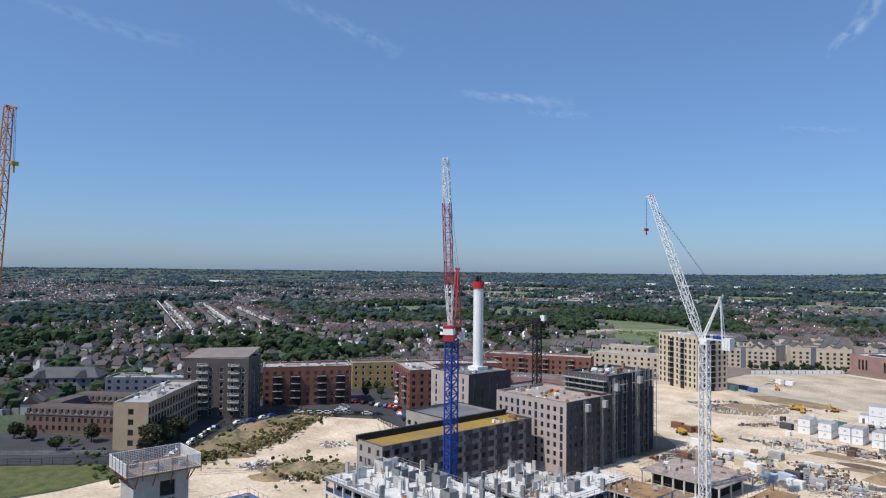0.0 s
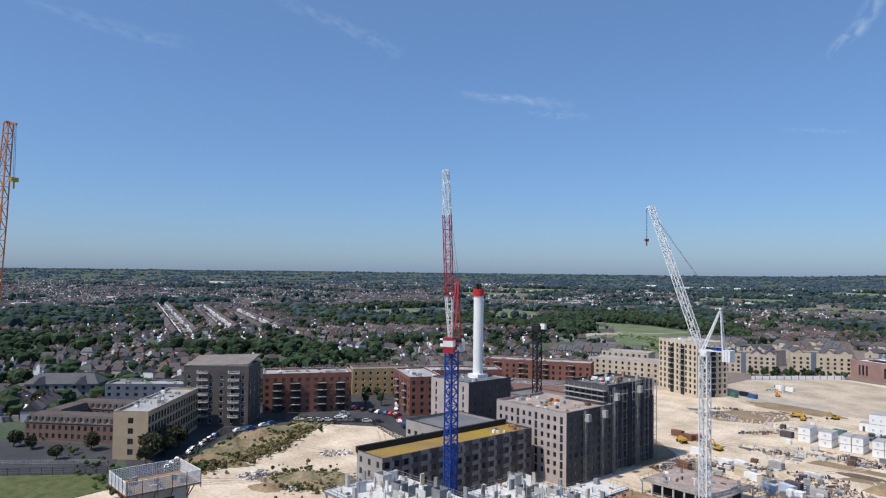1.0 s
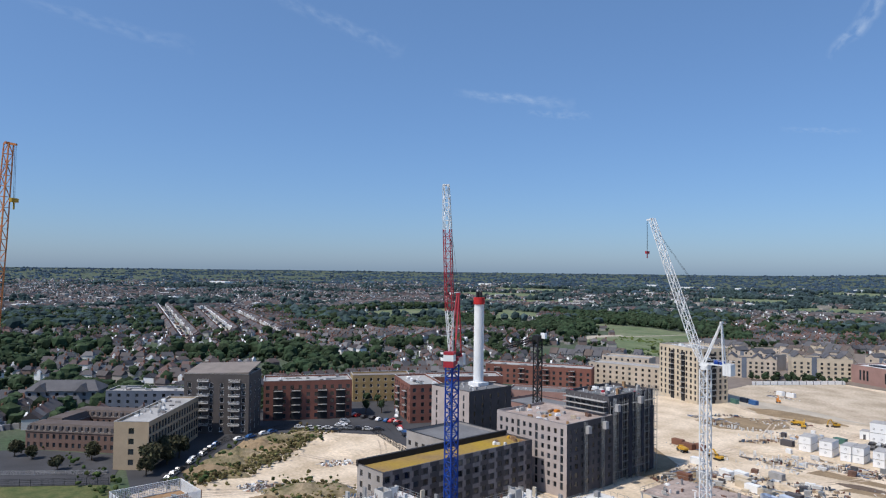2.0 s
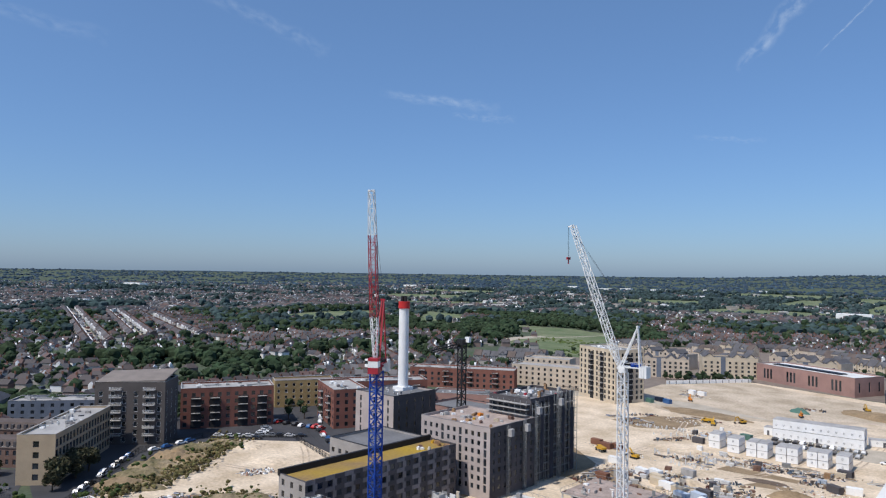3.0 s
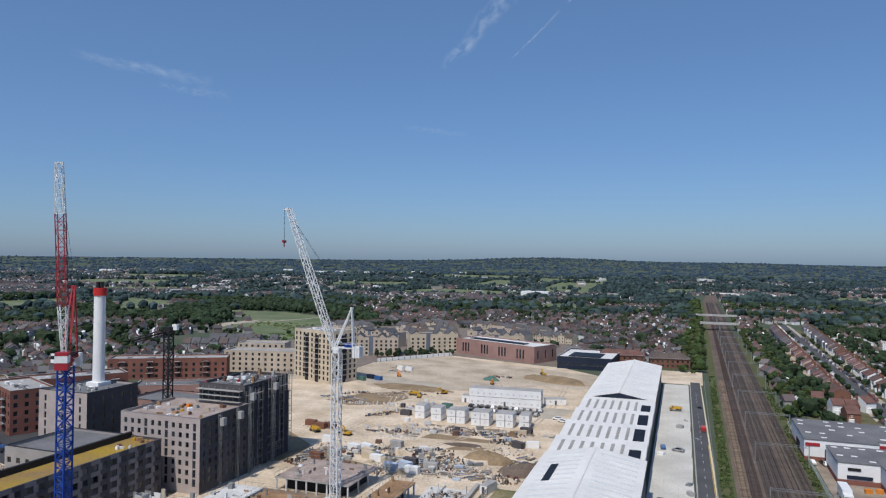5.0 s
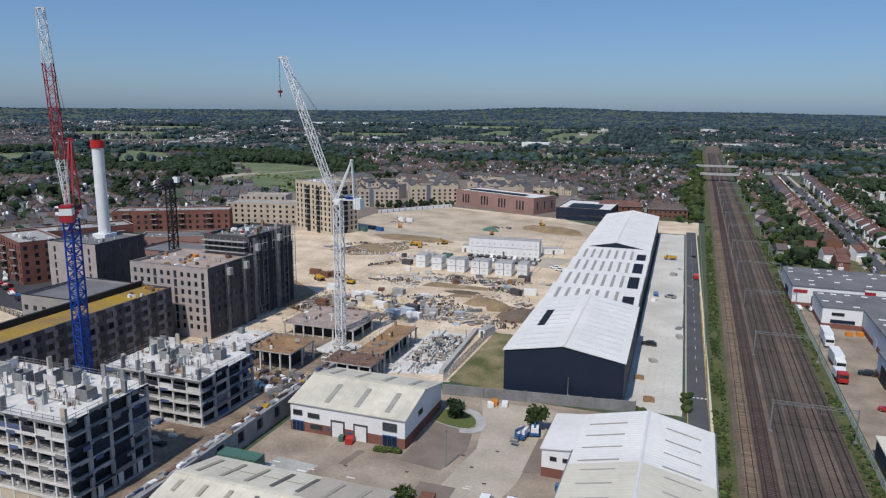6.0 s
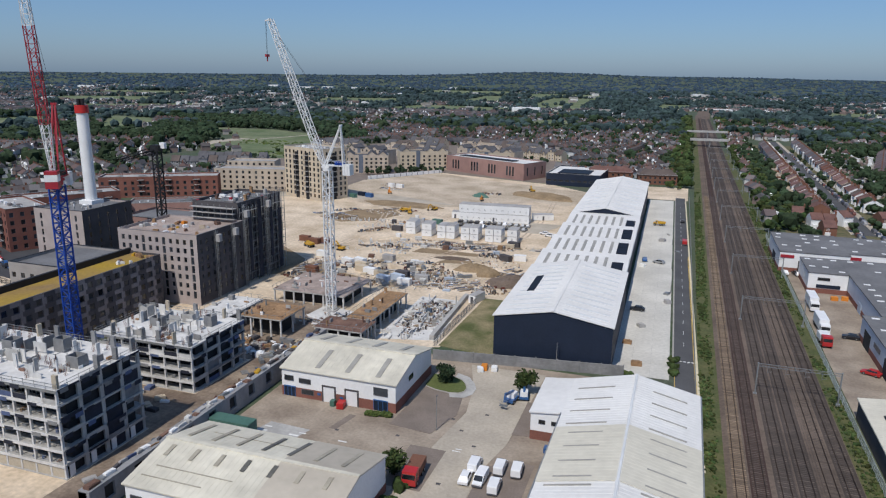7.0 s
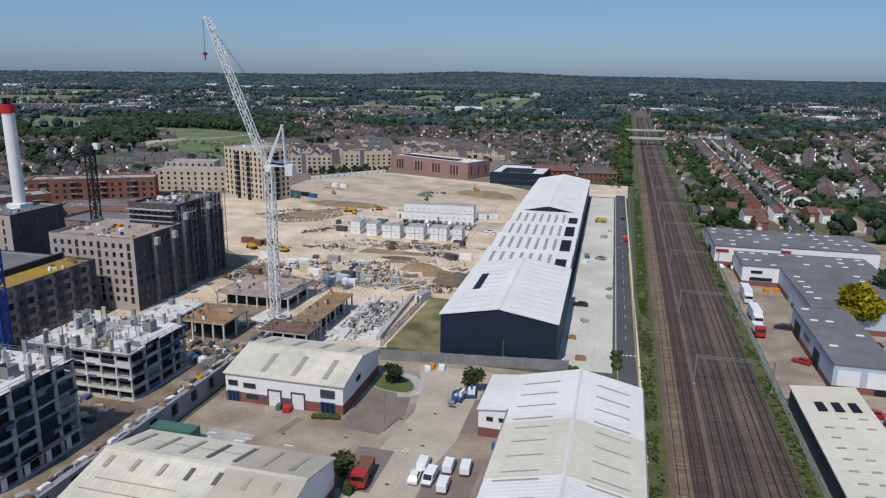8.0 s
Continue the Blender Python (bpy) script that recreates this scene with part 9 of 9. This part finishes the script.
for x, y, a in ((-118.7, 335.3, 150), (-83.8, 411.9, 40), (-124.8, 242.7, 80), (-127, 322, 20)):
    copy_thing(DIG, pose(x, y, 0.08, 0, 0, a) @ Matrix.Scale(0.72, 4))
DIG2 = make_digger("orange", "orange tracked excavator on the sand")
for x, y, a in ((-160.3, 374.8, 30), (-104, 372, 200)):
    copy_thing(DIG2, pose(x, y, 0.08, 0, 0, a) @ Matrix.Scale(0.72, 4))
DUMP = make_dumper("digger", "yellow articulated dump truck")
for x, y, a in ((-131, 326, 100), (-139, 243, 60), (-8.2, 338.9, 92)):
    copy_thing(DUMP, pose(x, y, 0.1, 0, 0, a) @ Matrix.Scale(0.75, 4))
for o in (CARS[0], CARS[1], CARS[2], CARS[3], CARS[4], VAN, LORRY, LORRY2, LORRY3, RED, DIG, DIG2, DUMP):
    for c in (*o.children_recursive, o):
        bpy.data.objects.remove(c)


# ---- site cabins and containers ----
def cabin(x, y, w, d, h, turn, label, cols=2, rows=2, material="white", z=0.08, door=True):
    root = thing("site_cabin", pose(x, y, z, 0, 0, turn), label, "cabin", "site cabins")
    step = h / rows
    for r in range(rows):
        s = Solid()
        s.box(0, 0, r * step + 0.1, w, d, (r + 1) * step - 0.06)
        b = part("module", s, material, root)
        s = Solid()
        s.box(-0.05, -0.05, (r + 1) * step - 0.06, w + 0.05, d + 0.05, (r + 1) * step)
        part("roof", s, "roof_light", b)
        for c in range(cols):
            fr, pn = window_mesh(0.55, 0.6, "plain")
            o = part("window", fr, None, b, m=pose(w * (c + 0.5) / cols, -0.06, r * step + 1.3))
    if door:
        s = Solid()
        s.box(w * 0.5 - 0.45, -0.09, 0.1, w * 0.5 + 0.45, -0.04, 2.1)
        part("door", s, "frame", root)
    return root


cabin(-99.5, 316.5, 33.5, 7, 7.8, 4, "long white two-storey site office of stacked modules", 12, 2)
cabin(-66, 328, 10, 5, 2.8, 20, "white site cabin beside the offices", 2, 1)
cabin(-104, 319, 3.5, 5, 3.4, 4, "white site cabin beside the offices", 1, 1)
for x, y, w in ((-112, 279.5, 4.2), (-104, 277.5, 4.4), (-96.5, 276.5, 3.6), (-92.6, 276.8, 3.6), (-86, 276.4, 3.6), (-82.2, 276.8, 3.6), (-75.6, 277, 3.4), (-72, 277.4, 3.2), (-66.4, 278, 4.0)):
    cabin(x, y, w, 7.5, 5.6, 3, "white stacked welfare cabins", 1, 2, door=False)


def container(x, y, turn, material, label, size=(2.5, 6.1, 2.6), z=0.08):
    root = thing("container", pose(x, y, z, 0, 0, turn), label, "container", "containers")
    w, l, h = size
    s = Solid()
    n = max(4, int(l / 0.3))
    ring = [(w / 2 - 0.05 * (k % 2), -l / 2 + l * k / n) for k in range(n + 1)] + [(-w / 2 + 0.05 * (k % 2), l / 2 - l * k / n) for k in range(n + 1)]
    q = len(ring)
    s.v = [(x_, y_, z_) for z_ in (0, h) for x_, y_ in ring]
    s.f = [tuple(range(q - 1, -1, -1)), tuple(range(q, 2 * q))] + [(k, (k + 1) % q, q + (k + 1) % q, q + k) for k in range(q)]
    s.s = [0] * len(s.f)
    part("body", s, material, root)
    s = Solid()
    for x0 in (-w / 2 + 0.1, 0.02):
        s.box(x0, -l / 2 - 0.06, 0.12, x0 + w / 2 - 0.12, -l / 2 - 0.01, h - 0.12)
    part("door", s, material, root)


for x, y, a, m in ((-113, 300, 80, "roof_light"), (-106, 304, 78, "green_paint"), (-118, 284, 85, "charcoal"), (-100, 216, 80, "white"), (-104, 218, 82, "tan_brick"), (-106, 222, 80, "tan_brick"), (-92, 209, 75, "pale_blue"), (-88, 212, 70, "pale_blue"), (-84, 208, 85, "white"), (-95, 214, 80, "tan_brick"), (-88, 216.5, 84, "charcoal"), (-80, 214, 95, "roof_light"), (-113, 225, 70, "white"), (-109, 227, 70, "white"), (-101, 235, 80, "roof_light"), (-116, 216, 75, "roof_light"), (-62, 272, 80, "charcoal"), (-146, 252, 85, "brown_brick"), (-140, 249, 80, "brown_brick"), (-136, 251, 82, "brown_brick"), (-166, 359, 70, "blue_paint"), (-172, 362, 72, "navy"), (-174, 355, 60, "green_paint"), (-169, 398, 60, "white"), (-163, 397, 75, "white"), (-127, 232, 88, "white"), (-120, 211, 80, "brown_brick"), (-60, 250, 60, "charcoal"), (-55, 252, 100, "white"), (-40.4, 150.4, 10, "orange"), (51.5, 241, 85, "orange"), (48.4, 240, 95, "orange"), (50, 248, 85, "green_paint"), (-19.4, 118, 0, "blue_paint")):
    small = (m in ("orange", "green_paint") and x > 0) or x == -40.4
    sz = (1.4, 1.9, 1.2) if small else ((1.0, 1.3, 1.1) if m == "blue_paint" and x > -30 else (2.2, 4.6, 2.2))
    container(x, y, a, m, {"white": "white steel storage container", "crane_red": "red steel skip on sand", "orange": "small orange steel waste skip", "charcoal": "dark steel storage container"}.get(m, "painted steel storage container"), sz)
container(-78, 104.5, 90, "green_paint", "green steel container beside the podium wall", (3.0, 9, 3.0))
for x, y, a in ((-44, 103.5, 0), (-41, 149, 20), (-38, 150.5, 10)):
    container(x, y, a, "white", "small white wooden packing crate", (1.4, 1.6, 1.1))

# concrete walls and footings rising beside the decks
rg2 = random.Random(9)
for k in range(64):
    x, y = rg2.uniform(-73, -60.5), rg2.uniform(161, 197)
    l, a = rg2.choice((0.35, 1.6, 2.6, 4.5, 6.5)), rg2.choice((0, 90, 90)) + 3
    s = Solid()
    s.box(-l / 2, -0.13, 0, l / 2, 0.13, rg2.uniform(0.25, 0.95) if l > 1 else rg2.uniform(1.0, 2.4))
    w = new("basement_wall", fix(s.mesh("basement_wall", rg2.choice(("concrete_white", "concrete_white", "concrete")))))
    w.matrix_basis = pose(x, y, 0.05, 0, 0, a)
    tagged(w, "short stretch of new pale concrete basement wall", "wall", "basement walls")
patch("pavement_slab", [(-73, 160), (-57, 164), (-60, 198), (-74, 198)], 0.1, "concrete_white", "pale concrete ground slab with footings")
patch("pavement_slab.001", [(-93, 163.5), (-82.4, 163.5), (-82.4, 176), (-98, 180), (-99, 170)], 0.1, "concrete_white", "pale concrete slab round the crane's foot")
# brown soil patch, coloured darker for the shadow between the frames
patch("ground_trench", [(-94.2, 60), (-84.7, 60), (-84.7, 151), (-95, 151), (-95.6, 116), (-122, 116), (-122, 100.4), (-94.2, 100.4)], 0.09, "mud_dark", "dark red-brown soil between the frames, their shadow put into its colour")
container(-63.2, 121.2, 8, "red_paint", "small red waste skip beside the shutter door", (1.5, 2.0, 1.3))
container(-65.2, 121.4, 4, "green_paint", "small green waste bin beside the shutter door", (1.0, 1.2, 1.2))
patch("ground_mud", [(-123, 136.5), (-84.8, 136.5), (-84.8, 152), (-93, 163), (-99, 180), (-123, 178)], 0.098, "mud_dark", "dark trampled ground round the new decks")
cabin(-58.5, 197, 2.4, 6, 2.6, -14, "white cabin beside the lawn", 1, 1)
# hoarding beside the lawn
s = Solid()
s.box(-0.6, 0, 0, 0.6, 38, 1.3)
w = setting("wall_ramp", s, "concrete", "grey concrete retaining wall beside the basement", pose(-58.6, 164, 0.05, 0, 0, 3), category="wall")
fence("hoarding", (-56.5, 160), (-56, 200), 2.2, 2.5, "concrete_dark", "grey site hoarding beside the lawn")
fence("hoarding", (-262, 43), (-241, 71), 1.5, 3, "roof_light", "pale low hoarding beside the office car park")
fence("hoarding", (-216, 78), (-258, 118), 2.2, 3, "black_steel", "dark site hoarding along the street")
fence("hoarding", (-258, 118), (-263, 146), 2.2, 3, "black_steel", "dark site hoarding along the street")
fence("hoarding", (-263, 146), (-238, 172), 2.2, 3, "black_steel", "dark site hoarding along the street")
fence("hoarding", (-238, 172), (-198, 160), 2.2, 3, "black_steel", "dark site hoarding along the street")
fence("hoarding", (-230, 354), (-190, 372), 2.4, 3, "charcoal", "dark hoarding before the tower block")
for x, y, h in ((-41.3, 118.7, 7.2), (-24.4, 156, 6.5), (-0.4, 230, 7), (-0.9, 260, 7), (-1.6, 300, 7)):
    root = thing("lamp_post", pose(x, y, 0.1), "slim grey street lamp", "lamp post", "street lamps")
    s = Solid()
    s.tube((0, 0, 0), (0, 0, h), 0.1, 0.06, 8)
    part("pole", s, "galv", root)
    s = Solid()
    s.box(-0.12, -0.1, h, 0.12, 0.6, h + 0.14)
    part("lantern", s, "frame", root)


# blue access platforms folded beside the young tree
def lift(x, y, turn):
    root = thing("boom_lift", pose(x, y, 0.1, 0, 0, turn), "blue folded boom lift on four wheels", "boom lift", "boom lifts")
    s = Solid()
    s.box(-1.0, -1.6, 0.4, 1.0, 1.6, 1.0)
    part("chassis", s, "blue_paint", root)
    wheels(root, ((-0.95, 1.1), (0.95, 1.1), (-0.95, -1.1), (0.95, -1.1)), 0.45, 0.3)
    s = Solid()
    s.box(-0.8, -1.5, 1.0, 0.8, 0.6, 2.0)
    part("turret", s, "white_paint", root)
    s = Solid()
    s.beam((0, -1.2, 2.0), (0, 3.4, 3.0), 0.4, 0.45)
    s.beam((0, 3.4, 3.0), (0, 3.8, 1.4), 0.3, 0.3)
    part("boom", s, "blue_paint", root)
    s = Solid()
    for z in (0.9, 1.4, 1.9):
        s.beam((-0.8, 3.9, z), (0.8, 3.9, z), 0.06)
        s.beam((-0.8, 4.6, z), (0.8, 4.6, z), 0.06)
        s.beam((-0.8, 3.9, z), (-0.8, 4.6, z), 0.06)
        s.beam((0.8, 3.9, z), (0.8, 4.6, z), 0.06)
    s.box(-0.8, 3.9, 0.8, 0.8, 4.6, 0.88)
    part("basket", s, "galv", root)


lift(-30.4, 136.0, 170)
lift(-28.2, 138.5, 10)


# scaffold and hoists on the dark tower
root = thing("scaffold", pose(-133.4, 189.5, 0), "steel scaffold with boards on the tower's face", "scaffold")
for k in range(11):
    for x in (0.1, 1.2):
        s = Solid()
        s.beam((x, k * 2.5, 0), (x, k * 2.5, (28.6, 27.2, 28.0)[k % 3] if k > 4 else 25.4), 0.15)
        part("standard", s, "galv", root)
for j in range(10):
    s = Solid()
    s.beam((1.2, 0, 2.6 * j + 1.6), (1.2, 25, 2.6 * j + 1.6), 0.06)
    part("ledger", s, "concrete_dark", root)
for j in range(1, 10):
    s = Solid()
    s.box(0.15, 0, 2.6 * j + 0.55, 1.1, 25, 2.6 * j + 0.62)
    part("board", s, "concrete_dark", root)
for y, w, z0, z1 in ((3.0, 1.6, 4, 24), (8.2, 2.1, 0.5, 27), (15.6, 1.5, 6, 26.5), (20.6, 2.2, 1, 22)):
    s = Solid()
    s.box(1.24, y, z0, 1.3, y + w, z1)
    part("netting", s, "net", root, "dark debris netting hung on the scaffold")
for k in range(9):
    s = Solid()
    x, y = -16.4 + 1.9 * k, 1.2 + (k * 7.3) % 22
    s.box(x - 0.45, y - 0.45, 26.25, x + 0.45, y + 0.45, 27.1 + (k * 5 % 4) * 0.45)
    s.box(x - 0.7, y - 0.1, 26.25, x + 1.5, y + 0.1, 26.6)
    o = new("roof_stub", s.mesh("roof_stub", ("crane_red", "ply_dark", "concrete", "ply")[k % 4]))
    o.matrix_basis = pose(-133.4, 189.5, 0)
    tagged(o, "unfinished upstand and rusty packs on the tower roof", "upstand", "roof upstands")
for y, h in ((-16, 21.5), (-7.5, 21.8), (-1.2, 27), (11.5, 28.4)):
    r2 = thing("hoist_mast", pose(-131.2, 190 + y, 0), "slim galvanised hoist mast on the facade", "hoist")
    s = Solid()
    lattice(s, (0, 0, 0), (0, 0, h), 0.7, 0.7, 18, 0.1, 0.06, side=(1, 0, 0))
    part("mast", s, "galv", r2)
    s = Solid()
    s.box(0.4, -0.7, h * 0.85, 1.7, 0.7, h * 0.85 + 2.2)
    part("cage", s, "roof_light", r2)
# stepped terraces of the tower above the grey roof
root = thing("scaffold", pose(-150.5, 187.4, 21), "scaffolded terrace front with pale boards", "scaffold")
for k in range(8):
    s = Solid()
    s.beam((k * 2.3, 0, 0), (k * 2.3, 0, 5.6), 0.1)
    part("standard", s, "galv", root)
for j in range(3):
    s = Solid()
    s.box(-0.2, -0.4, 1.7 * j + 0.9, 16.4, 1.6, 1.7 * j + 1.05)
    part("board", s, "roof_light", root)
# loose packs on the roofs
for i in range(32):
    x, y = (rg2.uniform(-159, -133.5), rg2.uniform(167.5, 186)) if i < 24 else (rg2.uniform(-151.3, -143), rg2.uniform(141, 160))
    z = 20.9 if i < 24 else 15.6
    w, d, h = rg2.uniform(0.3, 0.9), rg2.uniform(0.3, 0.8), rg2.uniform(0.3, 0.9)
    s = Solid()
    s.box(-w, -d, 0, w, d, h)
    s.box(-w * 0.8, -d * 0.7, h, w * 0.6, d * 0.8, h * 1.25)
    o = new("material_pack", s.mesh("material_pack", rg2.choice(("ply", "concrete_white", "roof_light", "tan_brick", "digger", "white", "ply_dark", "ply", "orange"))))
    o.matrix_basis = pose(x, y, z, 0, 0, rg2.uniform(0, 90))
    tagged(o, "wrapped pack of building materials on a roof", "materials", "roof materials")
for i in range(40):
    x, y = rg2.choice(((rg2.uniform(-92, -86), rg2.uniform(78, 148)), (rg2.uniform(-106, -86), rg2.uniform(137, 149)), (rg2.uniform(-12, 1), rg2.uniform(163, 330))))
    w, d, h = rg2.uniform(0.4, 1.3), rg2.uniform(0.4, 1.6), rg2.uniform(0.3, 1.2)
    s = Solid()
    s.box(-w, -d, 0, w, d, h)
    s.box(-w * 0.8, -d * 0.7, h, w * 0.6, d * 0.8, h * 1.25)
    o = new("material_pack", s.mesh("material_pack", rg2.choice(("white", "ply", "roof_light", "tan_brick", "concrete", "charcoal", "galv"))))
    o.matrix_basis = pose(x, y, 0.12, 0, 0, rg2.uniform(0, 90))
    tagged(o, "stack of building materials on the ground", "materials", "ground materials")


rs = random.Random(17)
for i in range(96):
    x, y, a = rs.choice(((rs.uniform(-112, -62), rs.choice((258, 262, 266, 270)) + rs.uniform(-0.8, 0.8), rs.uniform(-4, 10)), (rs.uniform(-116, -92), rs.uniform(206, 240), rs.uniform(0, 20)), (rs.uniform(-92, -66), rs.uniform(204, 236), rs.uniform(0, 40)), (rs.uniform(-126, -112), rs.uniform(284, 312), rs.uniform(-20, 20))))
    w, d, h, n = rs.uniform(0.6, 1.6), rs.uniform(0.4, 0.9), rs.uniform(0.14, 0.3), rs.randint(2, 6)
    s = Solid()
    for k in range(n):
        e = rs.uniform(-0.1, 0.1)
        s.box(-w + e, -d, k * (h + 0.06), w + e, d, k * (h + 0.06) + h)
        if k < n - 1:
            for q in (-0.7, 0.6):
                s.box(w * q, -d * 0.9, k * (h + 0.06) + h, w * q + 0.12, d * 0.9, (k + 1) * (h + 0.06))
    o = new("material_stack", s.mesh("material_stack", rs.choice(("concrete_white", "roof_light", "ply", "galv", "tan_brick", "white", "ply_dark", "concrete", "pale_blue", "charcoal"))))
    o.matrix_basis = pose(x, y, 0.1, 0, 0, a)
    tagged(o, "stack of boards and panels on bearers on the sand", "materials", "stacked materials")


# things left along the top of the podium wall
for i in range(44):
    w, d, h = rs.uniform(0.15, 0.7), rs.uniform(0.2, 1.4), rs.uniform(0.08, 0.55)
    x, y = rs.uniform(-84.1, -83.0), 76 + i * 1.7 + rs.uniform(-0.5, 0.5)
    s = Solid()
    s.box(-w, -d, 0, w, d, h)
    s.box(-w * 0.7, -d * 0.8, h, w * 0.8, d * 0.5, h + 0.1)
    o = new("material_pack", s.mesh("material_pack", rs.choice(("concrete_white", "white", "ply_dark", "charcoal", "galv", "ply", "concrete", "digger" if i % 9 == 0 else "roof_light", "net_blue"))))
    o.matrix_basis = pose(x, y, 4.5, 0, 0, rs.uniform(-12, 12))
    tagged(o, "building materials lying on the podium wall", "materials", "podium materials")
for i in range(40):
    w, d, h = rs.uniform(0.3, 1.1), rs.uniform(0.3, 1.5), rs.uniform(0.2, 1.1)
    x, y = rs.choice(((rs.uniform(-93, -86), rs.uniform(101, 150)), (rs.uniform(-120, -97), rs.uniform(101.5, 115)), (rs.uniform(-108, -86), rs.uniform(137, 150))))
    s = Solid()
    s.box(-w, -d, 0, w, d, h)
    s.box(-w * 0.9, -d * 0.5, h, w * 0.4, d * 0.8, h + rs.uniform(0.05, 0.3))
    o = new("material_pack", s.mesh("material_pack", rs.choice(("concrete_white", "ply", "charcoal", "galv", "tan_brick", "white", "brown_brick", "concrete_dark", "net_blue"))))
    o.matrix_basis = pose(x, y, 0.11, 0, 0, rs.uniform(0, 90))
    tagged(o, "building materials on the ground between the frames", "materials", "ground materials")


# ---- high thin clouds and vapour trails ----
def vapour(name, az0, el0, az1, el1, w0, w1, strength, label, seed, dist=4300, cells=44):
    """A soft ribbon of ice cloud between two directions seen from the site; widths in degrees."""
    s = Solid()
    rows = 9
    for k in range(cells + 1):
        t = k / cells
        az, el = az0 + (az1 - az0) * t, el0 + (el1 - el0) * t
        el += 0.25 * (w0 + w1) * noise.noise(Vector((t * 5, seed, 0))) * 0.6
        w = (w0 + (w1 - w0) * t)
        dx, dy = az1 - az0, el1 - el0
        n = math.hypot(dx, dy)
        for j in range(rows):
            q = (j / (rows - 1) - 0.5) * w
            a, e = radians(az - dy / n * q), radians(el + dx / n * q)
            s.v.append((-dist * math.sin(a) * math.cos(e), dist * math.cos(a) * math.cos(e), 62 + dist * math.sin(e)))
    for k in range(cells):
        for j in range(rows - 1):
            a = k * rows + j
            s.f.append((a, a + 1, a + rows + 1, a + rows))
    s.s = [0] * len(s.f)
    m = bpy.data.materials.new(name + "_ice")
    m.use_nodes = True
    n, l = m.node_tree.nodes, m.node_tree.links
    n.remove(n["Principled BSDF"])
    mix, tr, em = n.new("ShaderNodeMixShader"), n.new("ShaderNodeBsdfTransparent"), n.new("ShaderNodeEmission")
    em.inputs[0].default_value, em.inputs[1].default_value = (0.62, 0.74, 0.88, 1), 0.95
    no, uv = n.new("ShaderNodeTexNoise"), n.new("ShaderNodeUVMap")
    mp = n.new("ShaderNodeMapping")
    mp.inputs["Scale"].default_value = (7, 1.6, 1)
    mp.inputs["Location"].default_value = (seed * 3.1, seed, 0)
    no.inputs["Scale"].default_value, no.inputs["Detail"].default_value = 1.6, 6
    sep = n.new("ShaderNodeSeparateXYZ")
    l.new(uv.outputs[0], mp.inputs[0])
    l.new(mp.outputs[0], no.inputs["Vector"])
    l.new(uv.outputs[0], sep.inputs[0])

    def math_node(op, a, b):
        k = n.new("ShaderNodeMath")
        k.operation = op
        k.use_clamp = True
        for i, v in ((0, a), (1, b)):
            if isinstance(v, (int, float)):
                k.inputs[i].default_value = v
            else:
                l.new(v, k.inputs[i])
        return k.outputs[0]

    def hump(v, power):
        """1 in the middle of 0..1, 0 at both ends."""
        one = math_node("SUBTRACT", 1.0, v)
        return math_node("POWER", math_node("MULTIPLY", math_node("MULTIPLY", v, one), 4.0), power)
    grain = n.new("ShaderNodeMapRange")
    grain.inputs[1].default_value, grain.inputs[2].default_value = 0.38, 0.7
    l.new(no.outputs[0], grain.inputs[0])
    body = math_node("MULTIPLY", hump(sep.outputs[0], 0.5), hump(sep.outputs[1], 1.6))
    fac = math_node("MULTIPLY", math_node("MULTIPLY", body, grain.outputs[0]), strength)
    l.new(fac, mix.inputs[0])
    l.new(tr.outputs[0], mix.inputs[1])
    l.new(em.outputs[0], mix.inputs[2])
    l.new(mix.outputs[0], n["Material Output"].inputs[0])
    me = s.mesh(name, m)
    uvl = me.uv_layers.new()
    for lp in me.loops:
        k, j = divmod(lp.vertex_index, rows)
        uvl.data[lp.index].uv = (k / cells, j / (rows - 1))
    ob = new(name, me)
    ob.visible_shadow = False
    return tagged(ob, label, "cloud", kind="structure")


vapour("contrail", 19.85, 15.18, 13.60, 21.90, 1.0, 2.4, 0.40, "broad fading vapour trail in the blue sky", 1)
vapour("contrail", 14.56, 15.76, 10.43, 19.46, 0.15, 0.3, 0.39, "thin straight vapour trail in the blue sky", 2)
vapour("contrail", 10.03, 19.86, 8.04, 21.57, 0.25, 0.4, 0.50, "short bright vapour trail in the blue sky", 3)
vapour("cirrus", 47.86, 14.38, 37.90, 13.12, 0.8, 1.2, 0.19, "faint wisp of high cloud in the blue sky", 4)
vapour("cirrus", 41.92, 12.74, 36.58, 12.28, 0.6, 0.8, 0.19, "faint wisp of high cloud in the blue sky", 5)
vapour("cirrus", 62.62, 20.93, 51.83, 17.34, 1.2, 1.6, 0.17, "faint wisp of high cloud in the blue sky", 6)
vapour("cirrus", 80.09, 18.19, 68.19, 16.46, 1.0, 1.6, 0.14, "faint wisp of high cloud in the blue sky", 7)
vapour("cirrus", 23.04, 10.68, 17.81, 10.04, 0.5, 0.5, 0.17, "faint wisp of high cloud in the blue sky", 8)
vapour("cirrus", 47.35, 14.24, 37.95, 13.43, 0.8, 1.0, 0.19, "faint wisp of high cloud in the blue sky", 9)
